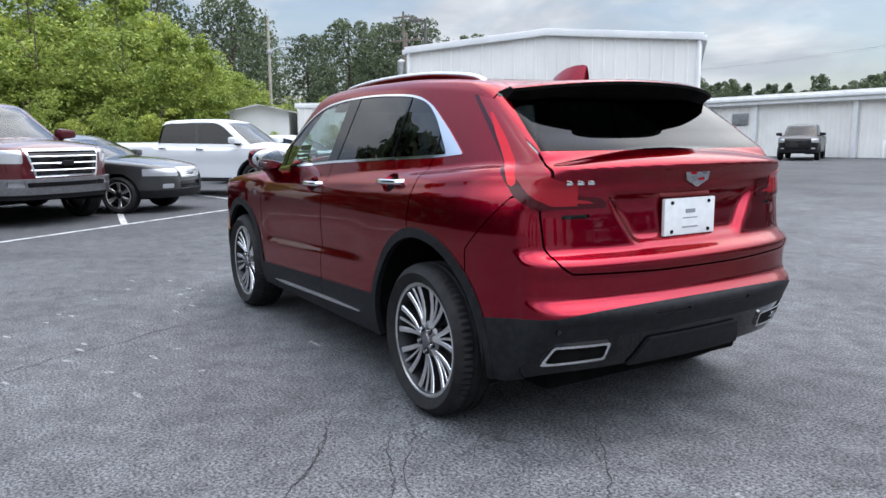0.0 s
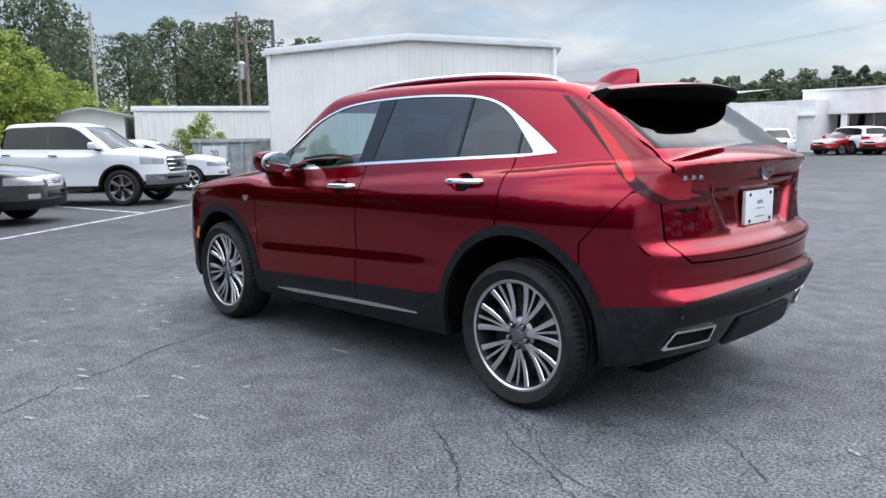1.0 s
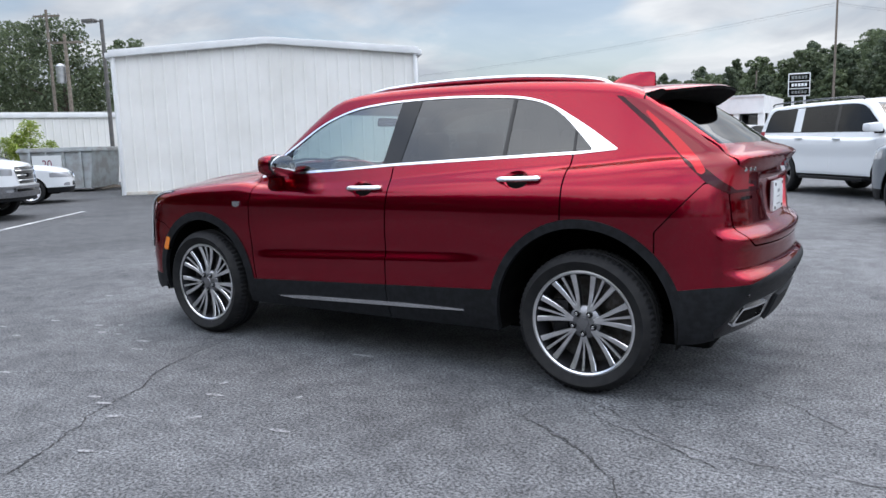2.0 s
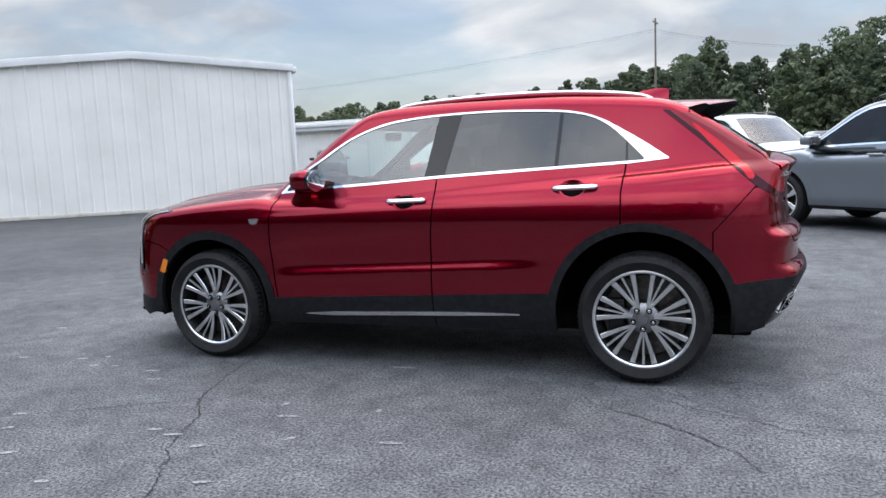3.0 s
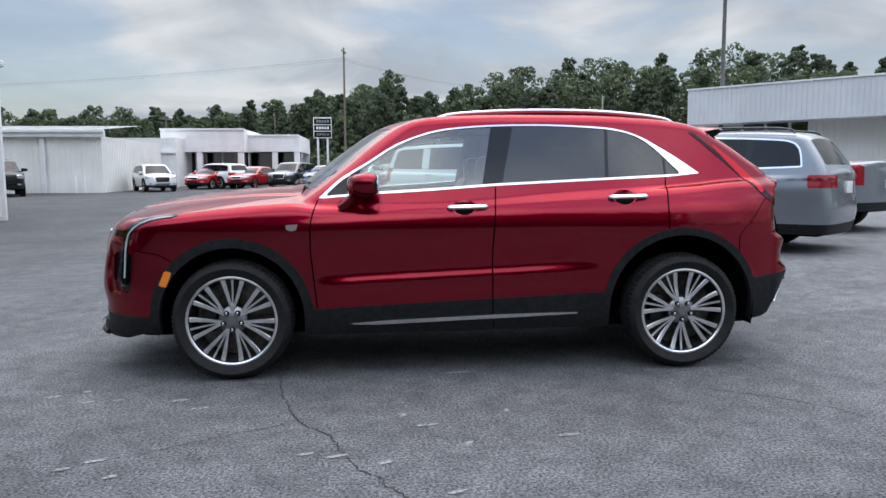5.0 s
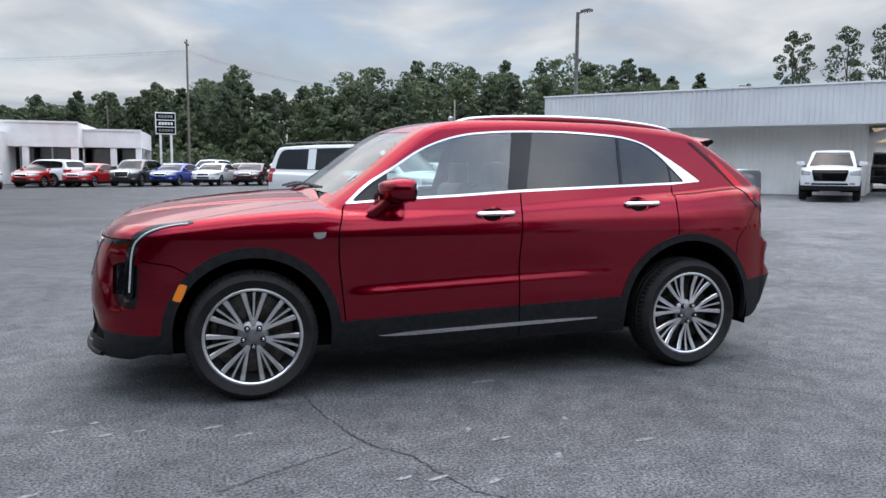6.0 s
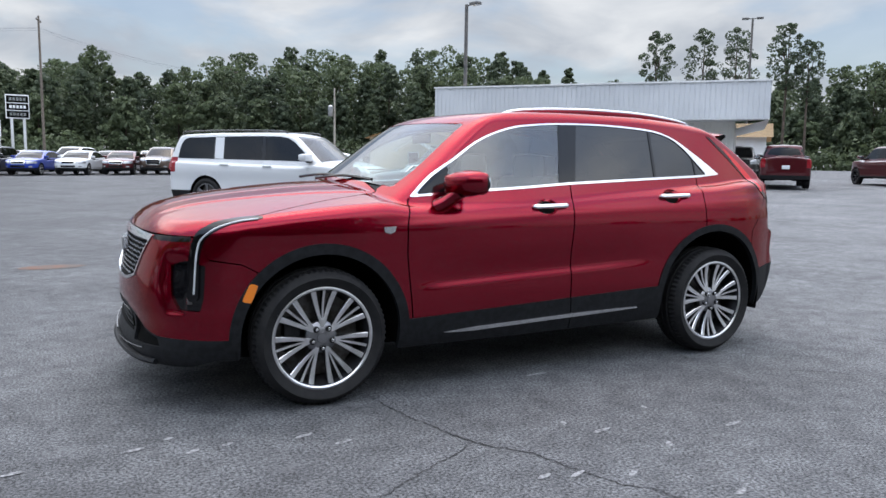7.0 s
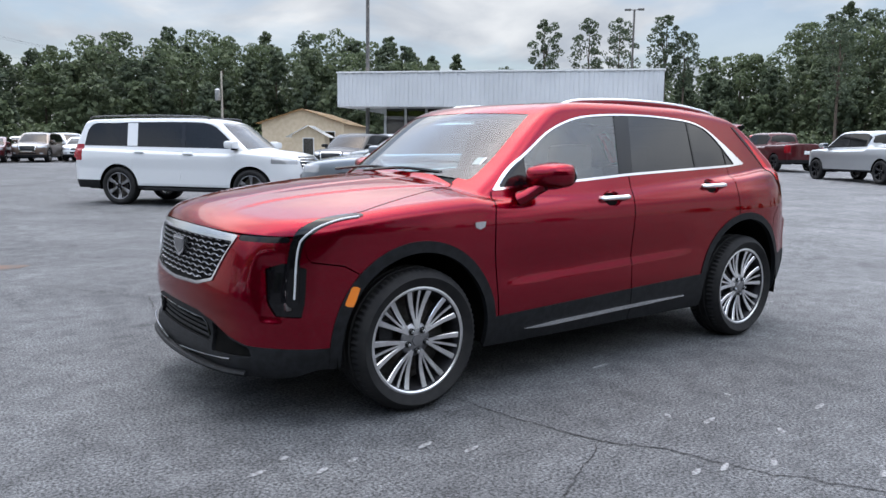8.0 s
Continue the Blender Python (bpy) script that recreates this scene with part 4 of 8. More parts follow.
# ---- the red crossover ----
def wheel_thing(parent, x, y, r, width, rim_r, groups, per, side, face=None, dark=None, name="wheel", turn=90):
    """A wheel of tyre, rim, spokes, hub, bolts and brake disc under a vehicle; side: +1 faces +y."""
    face, dark = face or ALLOY, dark or ALLOY_DARK
    hub = new(name)
    hub.parent = parent
    hub.location = (x, y, r)
    s = side
    w = width / 2
    rr = rim_r + 0.012
    prof = [(rr - 0.01, -w * 0.8), (rr + 0.006, -w * 0.86), (rr + 0.03, -w * 0.98), ((rr + r) / 2, -w * 1.02), (r - 0.035, -w * 0.94), (r - 0.012, -w * 0.82), (r - 0.003, -w * 0.62)]
    for g in (-0.36, 0.0, 0.36):
        prof += [(r, w * (g - 0.09)), (r - 0.008, w * (g - 0.07)), (r - 0.008, w * (g + 0.07)), (r, w * (g + 0.09))]
    prof += [(p[0], -p[1]) for p in prof[6::-1]]
    bm = lathe(bmesh.new(), prof, 144 if per == 3 else 48, "Y", caps=False)
    if per == 3:
        # cross grooves: every other slice of the shoulder is cut down
        for v in bm.verts:
            a = math.atan2(v.co.z, v.co.x)
            rad = math.hypot(v.co.x, v.co.z)
            if rad > r - 0.016 and abs(v.co.y) > w * 0.40 and int(round((a + math.pi) / (2 * math.pi) * 144)) % 2:
                v.co.x *= (rad - 0.009) / rad
                v.co.z *= (rad - 0.009) / rad
    tyre = part("tyre", bm, RUBBER, hub)
    lip = s * w * 0.80
    bm = lathe(bmesh.new(), [(rr, lip * 1.02), (rr - 0.012, lip * 1.05), (rr - 0.02, lip), (rr - 0.03, lip * 0.75), (rr - 0.045, -lip * 0.1), (rr - 0.045, -lip), (rr - 0.01, -lip)], 64, "Y")
    for f in [f for f in bm.faces if len(f.verts) > 4]:
        bm.faces.remove(f)
    for f in bm.faces:
        f.material_index = 1 if math.hypot(f.verts[0].co.x, f.verts[0].co.z) + math.hypot(f.verts[2].co.x, f.verts[2].co.z) < 2 * rr - 0.034 else 0
    part("rim", bm, [face, dark], hub)
    bm = lathe(bmesh.new(), [(rr - 0.05, s * -0.02), (0.05, s * -0.02), (0.05, s * -0.035), (rr - 0.05, s * -0.035)], 40, "Y", close=True)
    part("brake_disc", bm, STEEL, hub)
    part("caliper", boxed(0.10, 0.19, -0.03, 0.03, -0.08, 0.10, bevel=0.02, m=Matrix.Translation((0, s * 0.0, 0))), dark, hub)
    face_y = lip * 0.93
    for g in range(groups):
        for k in range(per):
            off = (k - (per - 1) / 2)
            a0 = 2 * math.pi * g / groups + radians(turn) + off * (0.045 if per == 3 else 0.12)
            a1 = 2 * math.pi * g / groups + radians(turn) + off * (0.235 if per == 3 else 0.16)
            wid = 0.0075 if (per == 3 and k == 1) else (0.0135 if per == 3 else 0.02)
            r0, r1 = 0.058, rr - 0.014
            A = Vector((math.cos(a0) * r0, 0, math.sin(a0) * r0))
            B = Vector((math.cos(a1) * r1, 0, math.sin(a1) * r1))
            d = (B - A).normalized()
            n = Vector((-d.z, 0, d.x))
            bm = bmesh.new()
            rows = []
            for t in np.linspace(0, 1, 6):
                c = A.lerp(B, t)
                q = wid * (0.62 + 0.55 * t)
                y0 = face_y - s * (0.012 * (1 - t) + 0.014 * math.sin(math.pi * t))
                rows.append([bm.verts.new(c + n * u * q + Vector((0, yy, 0))) for u, yy in ((-1, y0 - s * 0.004), (-0.75, y0), (0.75, y0), (1, y0 - s * 0.004), (0.85, y0 - s * 0.035), (-0.85, y0 - s * 0.035))])
            for p, q in zip(rows[:-1], rows[1:]):
                for i in range(6):
                    f = bm.faces.new((p[i], p[(i + 1) % 6], q[(i + 1) % 6], q[i]))
                    f.material_index = 0 if i in (0, 1, 2) else 1
            bm.faces.new(rows[0])
            bm.faces.new(rows[-1])
            part("spoke", bm, [face, dark], hub)
    bm = lathe(bmesh.new(), [(0.005, face_y - s * 0.004), (0.028, face_y - s * 0.004), (0.031, face_y - s * 0.010), (0.070, face_y - s * 0.016), (0.085, face_y - s * 0.03), (0.085, face_y - s * 0.06)], 40, "Y")
    part("hub", bm, HUB if per == 3 else dark, hub)
    for k in range(5):
        a = 2 * math.pi * k / 5 - math.pi / 2
        c = (math.cos(a) * 0.056, 0, math.sin(a) * 0.056)
        part("bolt", lathe(bmesh.new(), [(0.004, face_y + s * 0.006), (0.0085, face_y + s * 0.004), (0.0105, face_y - s * 0.02)], 10, "Y", at=c), CHROME, hub)
        part("bolt_well", lathe(bmesh.new(), [(0.011, face_y - s * 0.008), (0.0165, face_y - s * 0.0065), (0.0165, face_y - s * 0.02)], 14, "Y", at=c), GLOSS, hub)
    return hub


def dist3(V, pts):
    d = np.full(len(V), 1e9)
    P = np.array(pts, float)
    for a, b in zip(P[:-1], P[1:]):
        e = b - a
        t = np.clip(((V - a) @ e) / (e @ e), 0, 1)
        d = np.minimum(d, np.linalg.norm(V - a - t[:, None] * e, axis=1))
    return d


def sx(y, z, back=False):
    """Where the body's front (or rear) face stands at a height and width."""
    lo, hi = (0.8, 2.6) if not back else (-0.8, -2.7)
    for _ in range(40):
        m = (lo + hi) / 2
        lo, hi = (m, hi) if hero_solid(np.array(m), np.array(y), np.array(z)) < 0 else (lo, m)
    return lo

def sy(x, z):
    lo, hi = 0.2, 1.3
    for _ in range(40):
        m = (lo + hi) / 2
        lo, hi = (m, hi) if hero_solid(np.array(x), np.array(m), np.array(z)) < 0 else (lo, m)
    return lo


RAIL = grain(material("brushed_rail", (0.80, 0.81, 0.82), 0.36, 1.0), (0.74, 0.75, 0.76), scale=30)


def build_hero():
    car = tagged(new("crossover"), "clean metallic red crossover with chrome trim parked on asphalt", "car")
    soup = capsule(hero_solid, -1.35, 1.4, 0.72, 100, 300, 190)
    X = lambda s: s[0][:, 0]
    Y = lambda s: s[0][:, 1]
    Z = lambda s: s[0][:, 2]

    def take(d_of, s):
        return split(s, d_of(s))

    # wheel openings
    arch = lambda s, cx, cz, r: np.hypot(X(s) - cx, Z(s) - cz) - r
    FA, RA = (1.385, 0.375), (-1.375, 0.380)
    for (cx, cz), r in ((FA, 0.425), (RA, 0.462)):
        opening, soup = take(lambda s: np.maximum(np.maximum(arch(s, cx, cz, r), 0.5 - Y(s)), -1), soup)
        low, soup = take(lambda s: np.maximum(np.maximum(np.abs(X(s) - cx) - r, Z(s) - cz), 0.5 - Y(s)), soup)
    # everything under the sills is cut off along the lower edge
    under = curve((-2.4, 0.36), (-2.1, 0.345), (-1.9, 0.30), (-1.0, 0.275), (0.8, 0.262), (1.9, 0.285), (2.05, 0.25), (2.4, 0.25))
    low, soup = take(lambda s: Z(s) - under(X(s)), soup)
    inner = soup

    # side glass with its bright surround
    belt = [(0.871, 1.081), (0.524, 1.107), (0.21, 1.123), (-0.206, 1.151), (-0.689, 1.173), (-1.035, 1.188), (-1.313, 1.2), (-1.528, 1.22)]
    over = rounded([(-1.528, 1.22), (-1.393, 1.313), (-1.279, 1.384), (-1.157, 1.453), (-1.021, 1.498), (-0.848, 1.519), (-0.532, 1.532), (-0.214, 1.528),
                    (-0.002, 1.514), (0.14, 1.495), (0.282, 1.455), (0.423, 1.394), (0.598, 1.285), (0.74, 1.197), (0.871, 1.081)], 5, False)
    dlo = np.concatenate([np.array(belt), over[1:-1]])
    pane_over = rounded([(-1.388, 1.223), (-1.308, 1.305), (-1.218, 1.390), (-1.118, 1.452), (-0.998, 1.485), (-0.845, 1.502), (-0.532, 1.516), (-0.214, 1.512),
                         (-0.002, 1.498), (0.135, 1.479), (0.274, 1.441), (0.412, 1.381), (0.583, 1.272), (0.72, 1.187), (0.815, 1.103)], 5, False)
    panes = np.concatenate([np.array([(0.815, 1.103), (0.524, 1.127), (0.21, 1.143), (-0.206, 1.171), (-0.689, 1.193), (-1.035, 1.208), (-1.30, 1.219)]), pane_over[:-1]])
    dl, soup = take(lambda s: np.maximum(poly_sd(X(s), Z(s), dlo), 0.5 - Y(s)), soup)
    glass, trim = take(lambda s: poly_sd(X(s), Z(s), panes) - 0.006, dl)
    bp, glass = take(lambda s: poly_sd(X(s), Z(s), [(-0.205, 1.56), (-0.345, 1.56), (-0.235, 1.1), (-0.115, 1.1)]), glass)
    front_pane, rear_pane = take(lambda s: -0.2 - X(s), glass)
    bar, rear_pane = take(lambda s: line_sd(X(s), Z(s), [(-0.938, 1.53), (-0.911, 1.15)]) - 0.010, rear_pane)
    bar2, rear_pane = take(lambda s: line_sd(X(s), Z(s), [(-1.298, 1.40), (-1.300, 1.15)]) - 0.006, rear_pane)
    sail, front_pane = take(lambda s: poly_sd(X(s), Z(s), [(0.9, 1.0), (0.9, 1.4), (0.60, 1.4), (0.635, 1.0)]), front_pane)
    rear_door_pane, quarter_pane = take(lambda s: -0.92 - X(s), rear_pane)
    # windscreen, rear glass
    ws_y = curve((1.0, 0.66), (1.12, 0.675), (1.2, 0.672), (1.35, 0.645), (1.5, 0.60), (1.6, 0.57))
    ws_base = lambda s: 1.172 - 0.030 * (Y(s) / 0.6) ** 2
    wind, soup = take(lambda s: np.maximum.reduce([Y(s) - ws_y(Z(s)), ws_base(s) - Z(s), (0.53 - 0.11 * (Y(s) / 0.6) ** 2) - X(s)]), soup)
    rg_y = curve((1.1, 0.72), (1.24, 0.69), (1.38, 0.655), (1.5, 0.60))
    hatch, soup = take(lambda s: np.maximum.reduce([Y(s) - rg_y(Z(s)), 1.236 - Z(s), X(s) + 1.58, Z(s) - 1.50]), soup)
    # tail lamps
    lampside = [(-1.478, 1.487), (-1.675, 1.317), (-1.805, 1.200), (-1.952, 1.062), (-2.03, 1.016), (-2.25, 1.008), (-2.135, 1.078), (-2.012, 1.189), (-1.857, 1.311), (-1.64, 1.455)]
    tl, soup = take(lambda s: np.maximum(poly_sd(X(s), Z(s), lampside), 0.60 - Y(s)), soup)
    arm, soup = take(lambda s: np.maximum(poly_sd(Y(s), Z(s), [(0.76, 1.008), (0.76, 1.074), (0.70, 1.072), (0.505, 1.052), (0.465, 1.030), (0.475, 1.010)]), X(s) + 1.9), soup)
    glow, tl = take(lambda s: dist3(s[0], [(a, sy(a, b), b) for a, b in ((-1.640, 1.402), (-1.71, 1.336), (-1.775, 1.273), (-1.845, 1.200), (-1.925, 1.115))]) - np.interp(Z(s), [1.09, 1.18, 1.30, 1.41], [0.016, 0.026, 0.020, 0.005]), tl)
    rim_lamp, tl = take(lambda s: np.minimum(line_sd(X(s), Z(s), [(-1.478, 1.487), (-1.675, 1.317), (-1.805, 1.200), (-1.952, 1.062), (-2.03, 1.016)]) - np.interp(Z(s), [1.04, 1.10, 1.2, 1.45], [0.030, 0.044, 0.030, 0.020]), Z(s) - 1.022), tl)
    arm_bar, arm = take(lambda s: np.maximum(poly_sd(Y(s), Z(s), [(0.735, 1.030), (0.735, 1.054), (0.55, 1.043), (0.52, 1.030)]), X(s) + 1.9), arm)
    # lower cladding
    ring = lambda s: np.minimum(np.maximum(arch(s, *FA, 0.481), 0.5 - Y(s)), np.maximum(arch(s, *RA, 0.508), 0.5 - Y(s)))
    rock = lambda s: np.maximum(Z(s) - (0.459 - 0.0405 * X(s)), np.abs(X(s)) - 1.2)
    rear_low = lambda s: np.maximum(Z(s) - np.interp(-X(s), [1.7, 2.0, 2.15, 2.20, 2.26], [0.545, 0.578, 0.590, 0.612, 0.632]), X(s) + 1.5)
    chin = lambda s: np.maximum(Z(s) - np.interp(Y(s), [0, 0.28, 0.42, 0.54, 0.66, 0.9], [0.515, 0.510, 0.480, 0.425, 0.397, 0.388]), 1.5 - X(s))
    clad, soup = take(lambda s: np.minimum.reduce([ring(s), rock(s)]), soup)
    rear_black, soup = take(rear_low, soup)
    front_black, soup = take(chin, soup)
    intake, front_black = take(lambda s: np.maximum(poly_sd(Y(s), Z(s), [(-0.40, 0.375), (-0.33, 0.470), (0.33, 0.470), (0.40, 0.375)]), 1.8 - X(s)), front_black)
    scoop, front_black = take(lambda s: np.maximum(poly_sd(Y(s), Z(s), [(0.425, 0.335), (0.42, 0.472), (0.48, 0.455), (0.56, 0.412), (0.67, 0.388), (0.69, 0.345)]), 1.8 - X(s)), front_black)
    strip, clad = take(lambda s: np.maximum(line_sd(X(s), Z(s), [(0.71, 0.328), (-0.195, 0.357), (-0.71, 0.370)]) - np.interp(X(s), [-0.71, -0.3, 0.5, 0.71], [0.006, 0.012, 0.012, 0.003]), 0.5 - Y(s)), clad)
    # grille and head lamps
    gr = [(0, 0.905), (0.30, 0.902), (0.568, 0.893), (0.44, 0.672), (0.30, 0.637), (0, 0.625)]
    grl = gr + [(-a, b) for a, b in gr[::-1]]
    grille, soup = take(lambda s: np.maximum(poly_sd(Y(s), Z(s), grl), 1.8 - X(s)), soup)
    g_in = [(0, 0.868), (0.30, 0.866), (0.546, 0.864), (0.433, 0.684), (0.295, 0.652), (0, 0.641)]
    mesh_zone, grille_frame = take(lambda s: poly_sd(Y(s), Z(s), g_in + [(-a, b) for a, b in g_in[::-1]]), grille)
    fore = lambda pts: [(sx(y, z), y, z) for y, z in pts]
    blade = fore([(0.585, 0.884), (0.63, 0.884), (0.68, 0.884), (0.74, 0.884), (0.79, 0.886)])
    upper, soup = take(lambda s: dist3(s[0], blade) - 0.014, soup)
    up = lambda pts: [(x, sy(x, z), z) for x, z in pts]
    sweep = up([(1.695, 0.992), (1.75, 0.990), (1.80, 0.984), (1.85, 0.973), (1.90, 0.957), (1.94, 0.935)]) + fore([(0.823, 0.90), (0.819, 0.86), (0.818, 0.80), (0.820, 0.74), (0.822, 0.68), (0.824, 0.61)])
    lampv, soup = take(lambda s: dist3(s[0], sweep) - np.interp(X(s), [1.69, 1.72, 1.8, 2.0], [0.010, 0.016, 0.024, 0.028]), soup)
    house, soup = take(lambda s: np.maximum(poly_sd(Y(s), Z(s), [(0.722, 0.755), (0.79, 0.785), (0.850, 0.76), (0.852, 0.60), (0.846, 0.535), (0.77, 0.540), (0.742, 0.60)]), 1.85 - X(s)), soup)
    tip = up([(1.71, 0.985), (1.76, 0.980), (1.80, 0.974), (1.85, 0.962), (1.90, 0.944), (1.94, 0.920)]) + fore([(0.829, 0.885), (0.826, 0.85), (0.826, 0.80), (0.827, 0.74), (0.828, 0.68), (0.829, 0.62)])
    # painted panels, parted by gaps
    gap = 0.0042
    hood_edge = [(2.5, 0.80), (2.05, 0.806), (1.974, 0.812), (1.9, 0.835), (1.679, 0.842), (1.442, 0.765), (1.22, 0.690), (0.981, 0.612), (0.90, 0.60)]
    def hood_d(s):
        poly = [(0.985, -1), (0.985, 0.612)] + hood_edge[::-1][1:] + [(2.5, -1)]
        return np.maximum(poly_sd(X(s), Y(s), poly), 0.905 - 0.01 * Y(s) - Z(s))
    hood, soup = take(lambda s: hood_d(s) + gap, soup)
    cut, soup = take(lambda s: hood_d(s) - gap, soup)
    cowl, soup = take(lambda s: np.maximum.reduce([np.abs(X(s) - 1.09) - 0.21, Y(s) - 0.60, 1.06 - Z(s)]), soup)
    f_line = [(0.867, 1.10), (0.90, 0.999), (0.916, 0.931), (0.918, 0.776), (0.898, 0.578), (0.870, 0.30)]
    m_line = [(-0.21, 1.17), (-0.19, 0.9), (-0.179, 0.763), (-0.179, 0.45), (-0.195, 0.2)]
    r_line = [(-1.300, 1.22), (-1.277, 1.05), (-1.277, 0.80)]
    mid_x = lambda ln, s: X(s) - np.interp(Z(s), [p[1] for p in ln[::-1]], [p[0] for p in ln[::-1]])
    # the sill cladding parts under the pillar
    c_front, c_rest = take(lambda s: gap - mid_x(m_line, s), clad)
    cut, c_rear = take(lambda s: np.maximum(-gap - mid_x(m_line, s), Z(s) - 0.9), c_rest)
    clad = joined(c_front, c_rear)
    door_top = lambda s: Z(s) - np.interp(X(s), [-1.53, -0.2, 0.9], [1.213, 1.146, 1.075])
    side_ok = lambda s: np.maximum(0.55 - Y(s), door_top(s))
    fdoor, soup = take(lambda s: np.maximum.reduce([mid_x(f_line, s) + gap, gap - mid_x(m_line, s), side_ok(s)]), soup)
    rdoor, soup = take(lambda s: np.maximum.reduce([mid_x(m_line, s) + gap, gap - mid_x(r_line, s), side_ok(s)]), soup)
    cut, soup = take(lambda s: np.maximum.reduce([mid_x(f_line, s) - gap, -gap - mid_x(r_line, s), side_ok(s)]), soup)
    # cups behind the door handles
    cups = []
    for cx, cz in ((-0.010, 1.022), (-1.012, 1.076)):
        ell = lambda s: np.sqrt(((X(s) - cx) / 0.075) ** 2 + ((Z(s) - cz) / 0.046) ** 2) - 1
        if cx > -0.5:
            c, fdoor = take(lambda s: ell(s) * 0.05, fdoor)
        else:
            c, rdoor = take(lambda s: ell(s) * 0.05, rdoor)
        q = np.clip(1 - (((c[0][:, 0] - cx) / 0.075) ** 2 + ((c[0][:, 2] - cz) / 0.046) ** 2), 0, 1)
        cups.append((c[0] - c[1] * (0.030 * np.sqrt(q))[:, None], c[1] + np.stack([(c[0][:, 0] - cx) * -9, 0 * q, (c[0][:, 2] - cz) * -14], 1), c[2]))
    amber, clad = take(lambda s: np.maximum(poly_sd(X(s), Z(s), [(1.805, 0.580), (1.765, 0.668), (1.722, 0.664), (1.758, 0.572)]), 0.5 - Y(s)), clad)
    ex = [(0.757, 0.385), (0.718, 0.472), (0.474, 0.472), (0.486, 0.393)]
    pipe, rear_black = take(lambda s: np.maximum(poly_sd(Y(s), Z(s), ex), X(s) + 1.9), rear_black)
    bore, pipe = take(lambda s: poly_sd(Y(s), Z(s), ex) + 0.011, pipe)
    low_rear, rear_black = take(lambda s: np.maximum(Z(s) - np.interp(Y(s), [0, 0.70, 0.78, 0.84], [0.502, 0.497, 0.43, 0.33]), X(s) + 2.0), rear_black)
    diff, low_rear = take(lambda s: np.maximum(poly_sd(Y(s), Z(s), [(-0.36, 0.33), (-0.28, 0.462), (0.28, 0.462), (0.36, 0.33)]), X(s) + 1.9), low_rear)
    slot, rear_black = take(lambda s: np.maximum(poly_sd(Y(s), Z(s), [(0.10, 0.572), (0.10, 0.590), (0.30, 0.588), (0.29, 0.570)]), X(s) + 2.0), rear_black)
    # tailgate, bumpers, fenders, roof
    tg = [(-1, 0.748), (0.24, 0.748), (0.66, 0.760), (0.705, 0.79), (0.735, 0.86), (0.745, 1.01), (0.715, 1.08), (0.70, 1.19), (0.70, 1.26), (0.70, 1.60), (-1, 1.60)]
    gate_d = lambda s: np.maximum(poly_sd(Y(s), Z(s), tg), X(s) + 1.62)
    gate, soup = take(lambda s: gate_d(s) + gap, soup)
    cut, soup = take(lambda s: gate_d(s) - gap, soup)
    latch, gate = take(lambda s: np.maximum(poly_sd(Y(s), Z(s), [(0.545, 0.972), (0.545, 0.988), (0.665, 0.986), (0.665, 0.968)]), X(s) + 2.0), gate)
    rb_d = lambda s: np.maximum(mid_x([(-1.945, 1.06), (-1.742, 0.835), (-1.74, 0.2)], s), Z(s) - 1.06)
    rbump, soup = take(lambda s: rb_d(s) + gap, soup)
    cut, soup = take(lambda s: rb_d(s) - gap * 0.6, soup)
    fb_d = lambda s: np.maximum(1.72 - X(s), Z(s) - np.interp(X(s), [1.72, 1.80, 1.955, 1.98, 2.2], [0.72, 0.765, 0.79, 0.90, 0.92]))
    fbump, soup = take(lambda s: fb_d(s) + gap, soup)
    cut, soup = take(lambda s: fb_d(s) - gap * 0.5, soup)
    fender, soup = take(lambda s: np.maximum(0.80 - X(s), Z(s) - 1.13), soup)
    roof, soup = take(lambda s: np.maximum.reduce([Y(s) - 0.545, 1.50 - Z(s)]), soup)
    moon, roof = take(lambda s: np.maximum.reduce([Y(s) - 0.43, X(s) - 0.34 + 0.05 * (Y(s) / 0.4) ** 2, -1.0 - X(s)]), roof)
    cut, soup = take(lambda s: np.maximum(np.abs(Y(s) - 0.548) - 0.003, 1.50 - Z(s)), soup)
    quarter = soup

    R = 0.012
    two = lambda name, s, mat, off=0.0, rim=R, label="": [sheet(name, rimmed(pushed(q, off), rim), mat, car, label) for q in (s, mirrored(s))]
    one = lambda name, s, mat, off=0.0, rim=R, label="": sheet(name, rimmed(pushed(both(s), off), rim), mat, car, label)
    # inner dark shell below the belt, set in behind the panels
    in_low, rest = take(lambda s: Z(s) - np.interp(X(s), [-1.6, -0.2, 0.9], [1.205, 1.137, 1.066]), inner)
    one("inner_shell", pushed(in_low, -0.016), DARK, 0, 0)
    one("hood", hood, RED)
    one("roof_panel", roof, RED)
    one("tailgate", gate, RED)
    two("side_frame", quarter, RED, rim=0.02)
    two("front_fender", fender, RED)
    doors = two("front_door", fdoor, RED) + two("rear_door", rdoor, RED)
    one("rear_bumper", rbump, RED)
    one("front_bumper", fbump, RED)
    two("cowl", cowl, PLASTIC, -0.012, 0.004)
    two("cladding", clad, PLASTIC, 0.006, 0.03, "black plastic wheel-arch and sill cladding")
    one("rear_lower_bumper", rear_black, PLASTIC, 0.002, 0.02)
    one("front_lower_bumper", front_black, PLASTIC, 0.002, 0.05)
    two("sill_strip", strip, SATIN, 0.012, 0.02, "bright sill strip")
    two("window_trim", trim, CHROME, 0.004, 0.012, "chrome window surround")
    two("door_pillar_cover", bp, GLOSS, 0.0, 0.01)
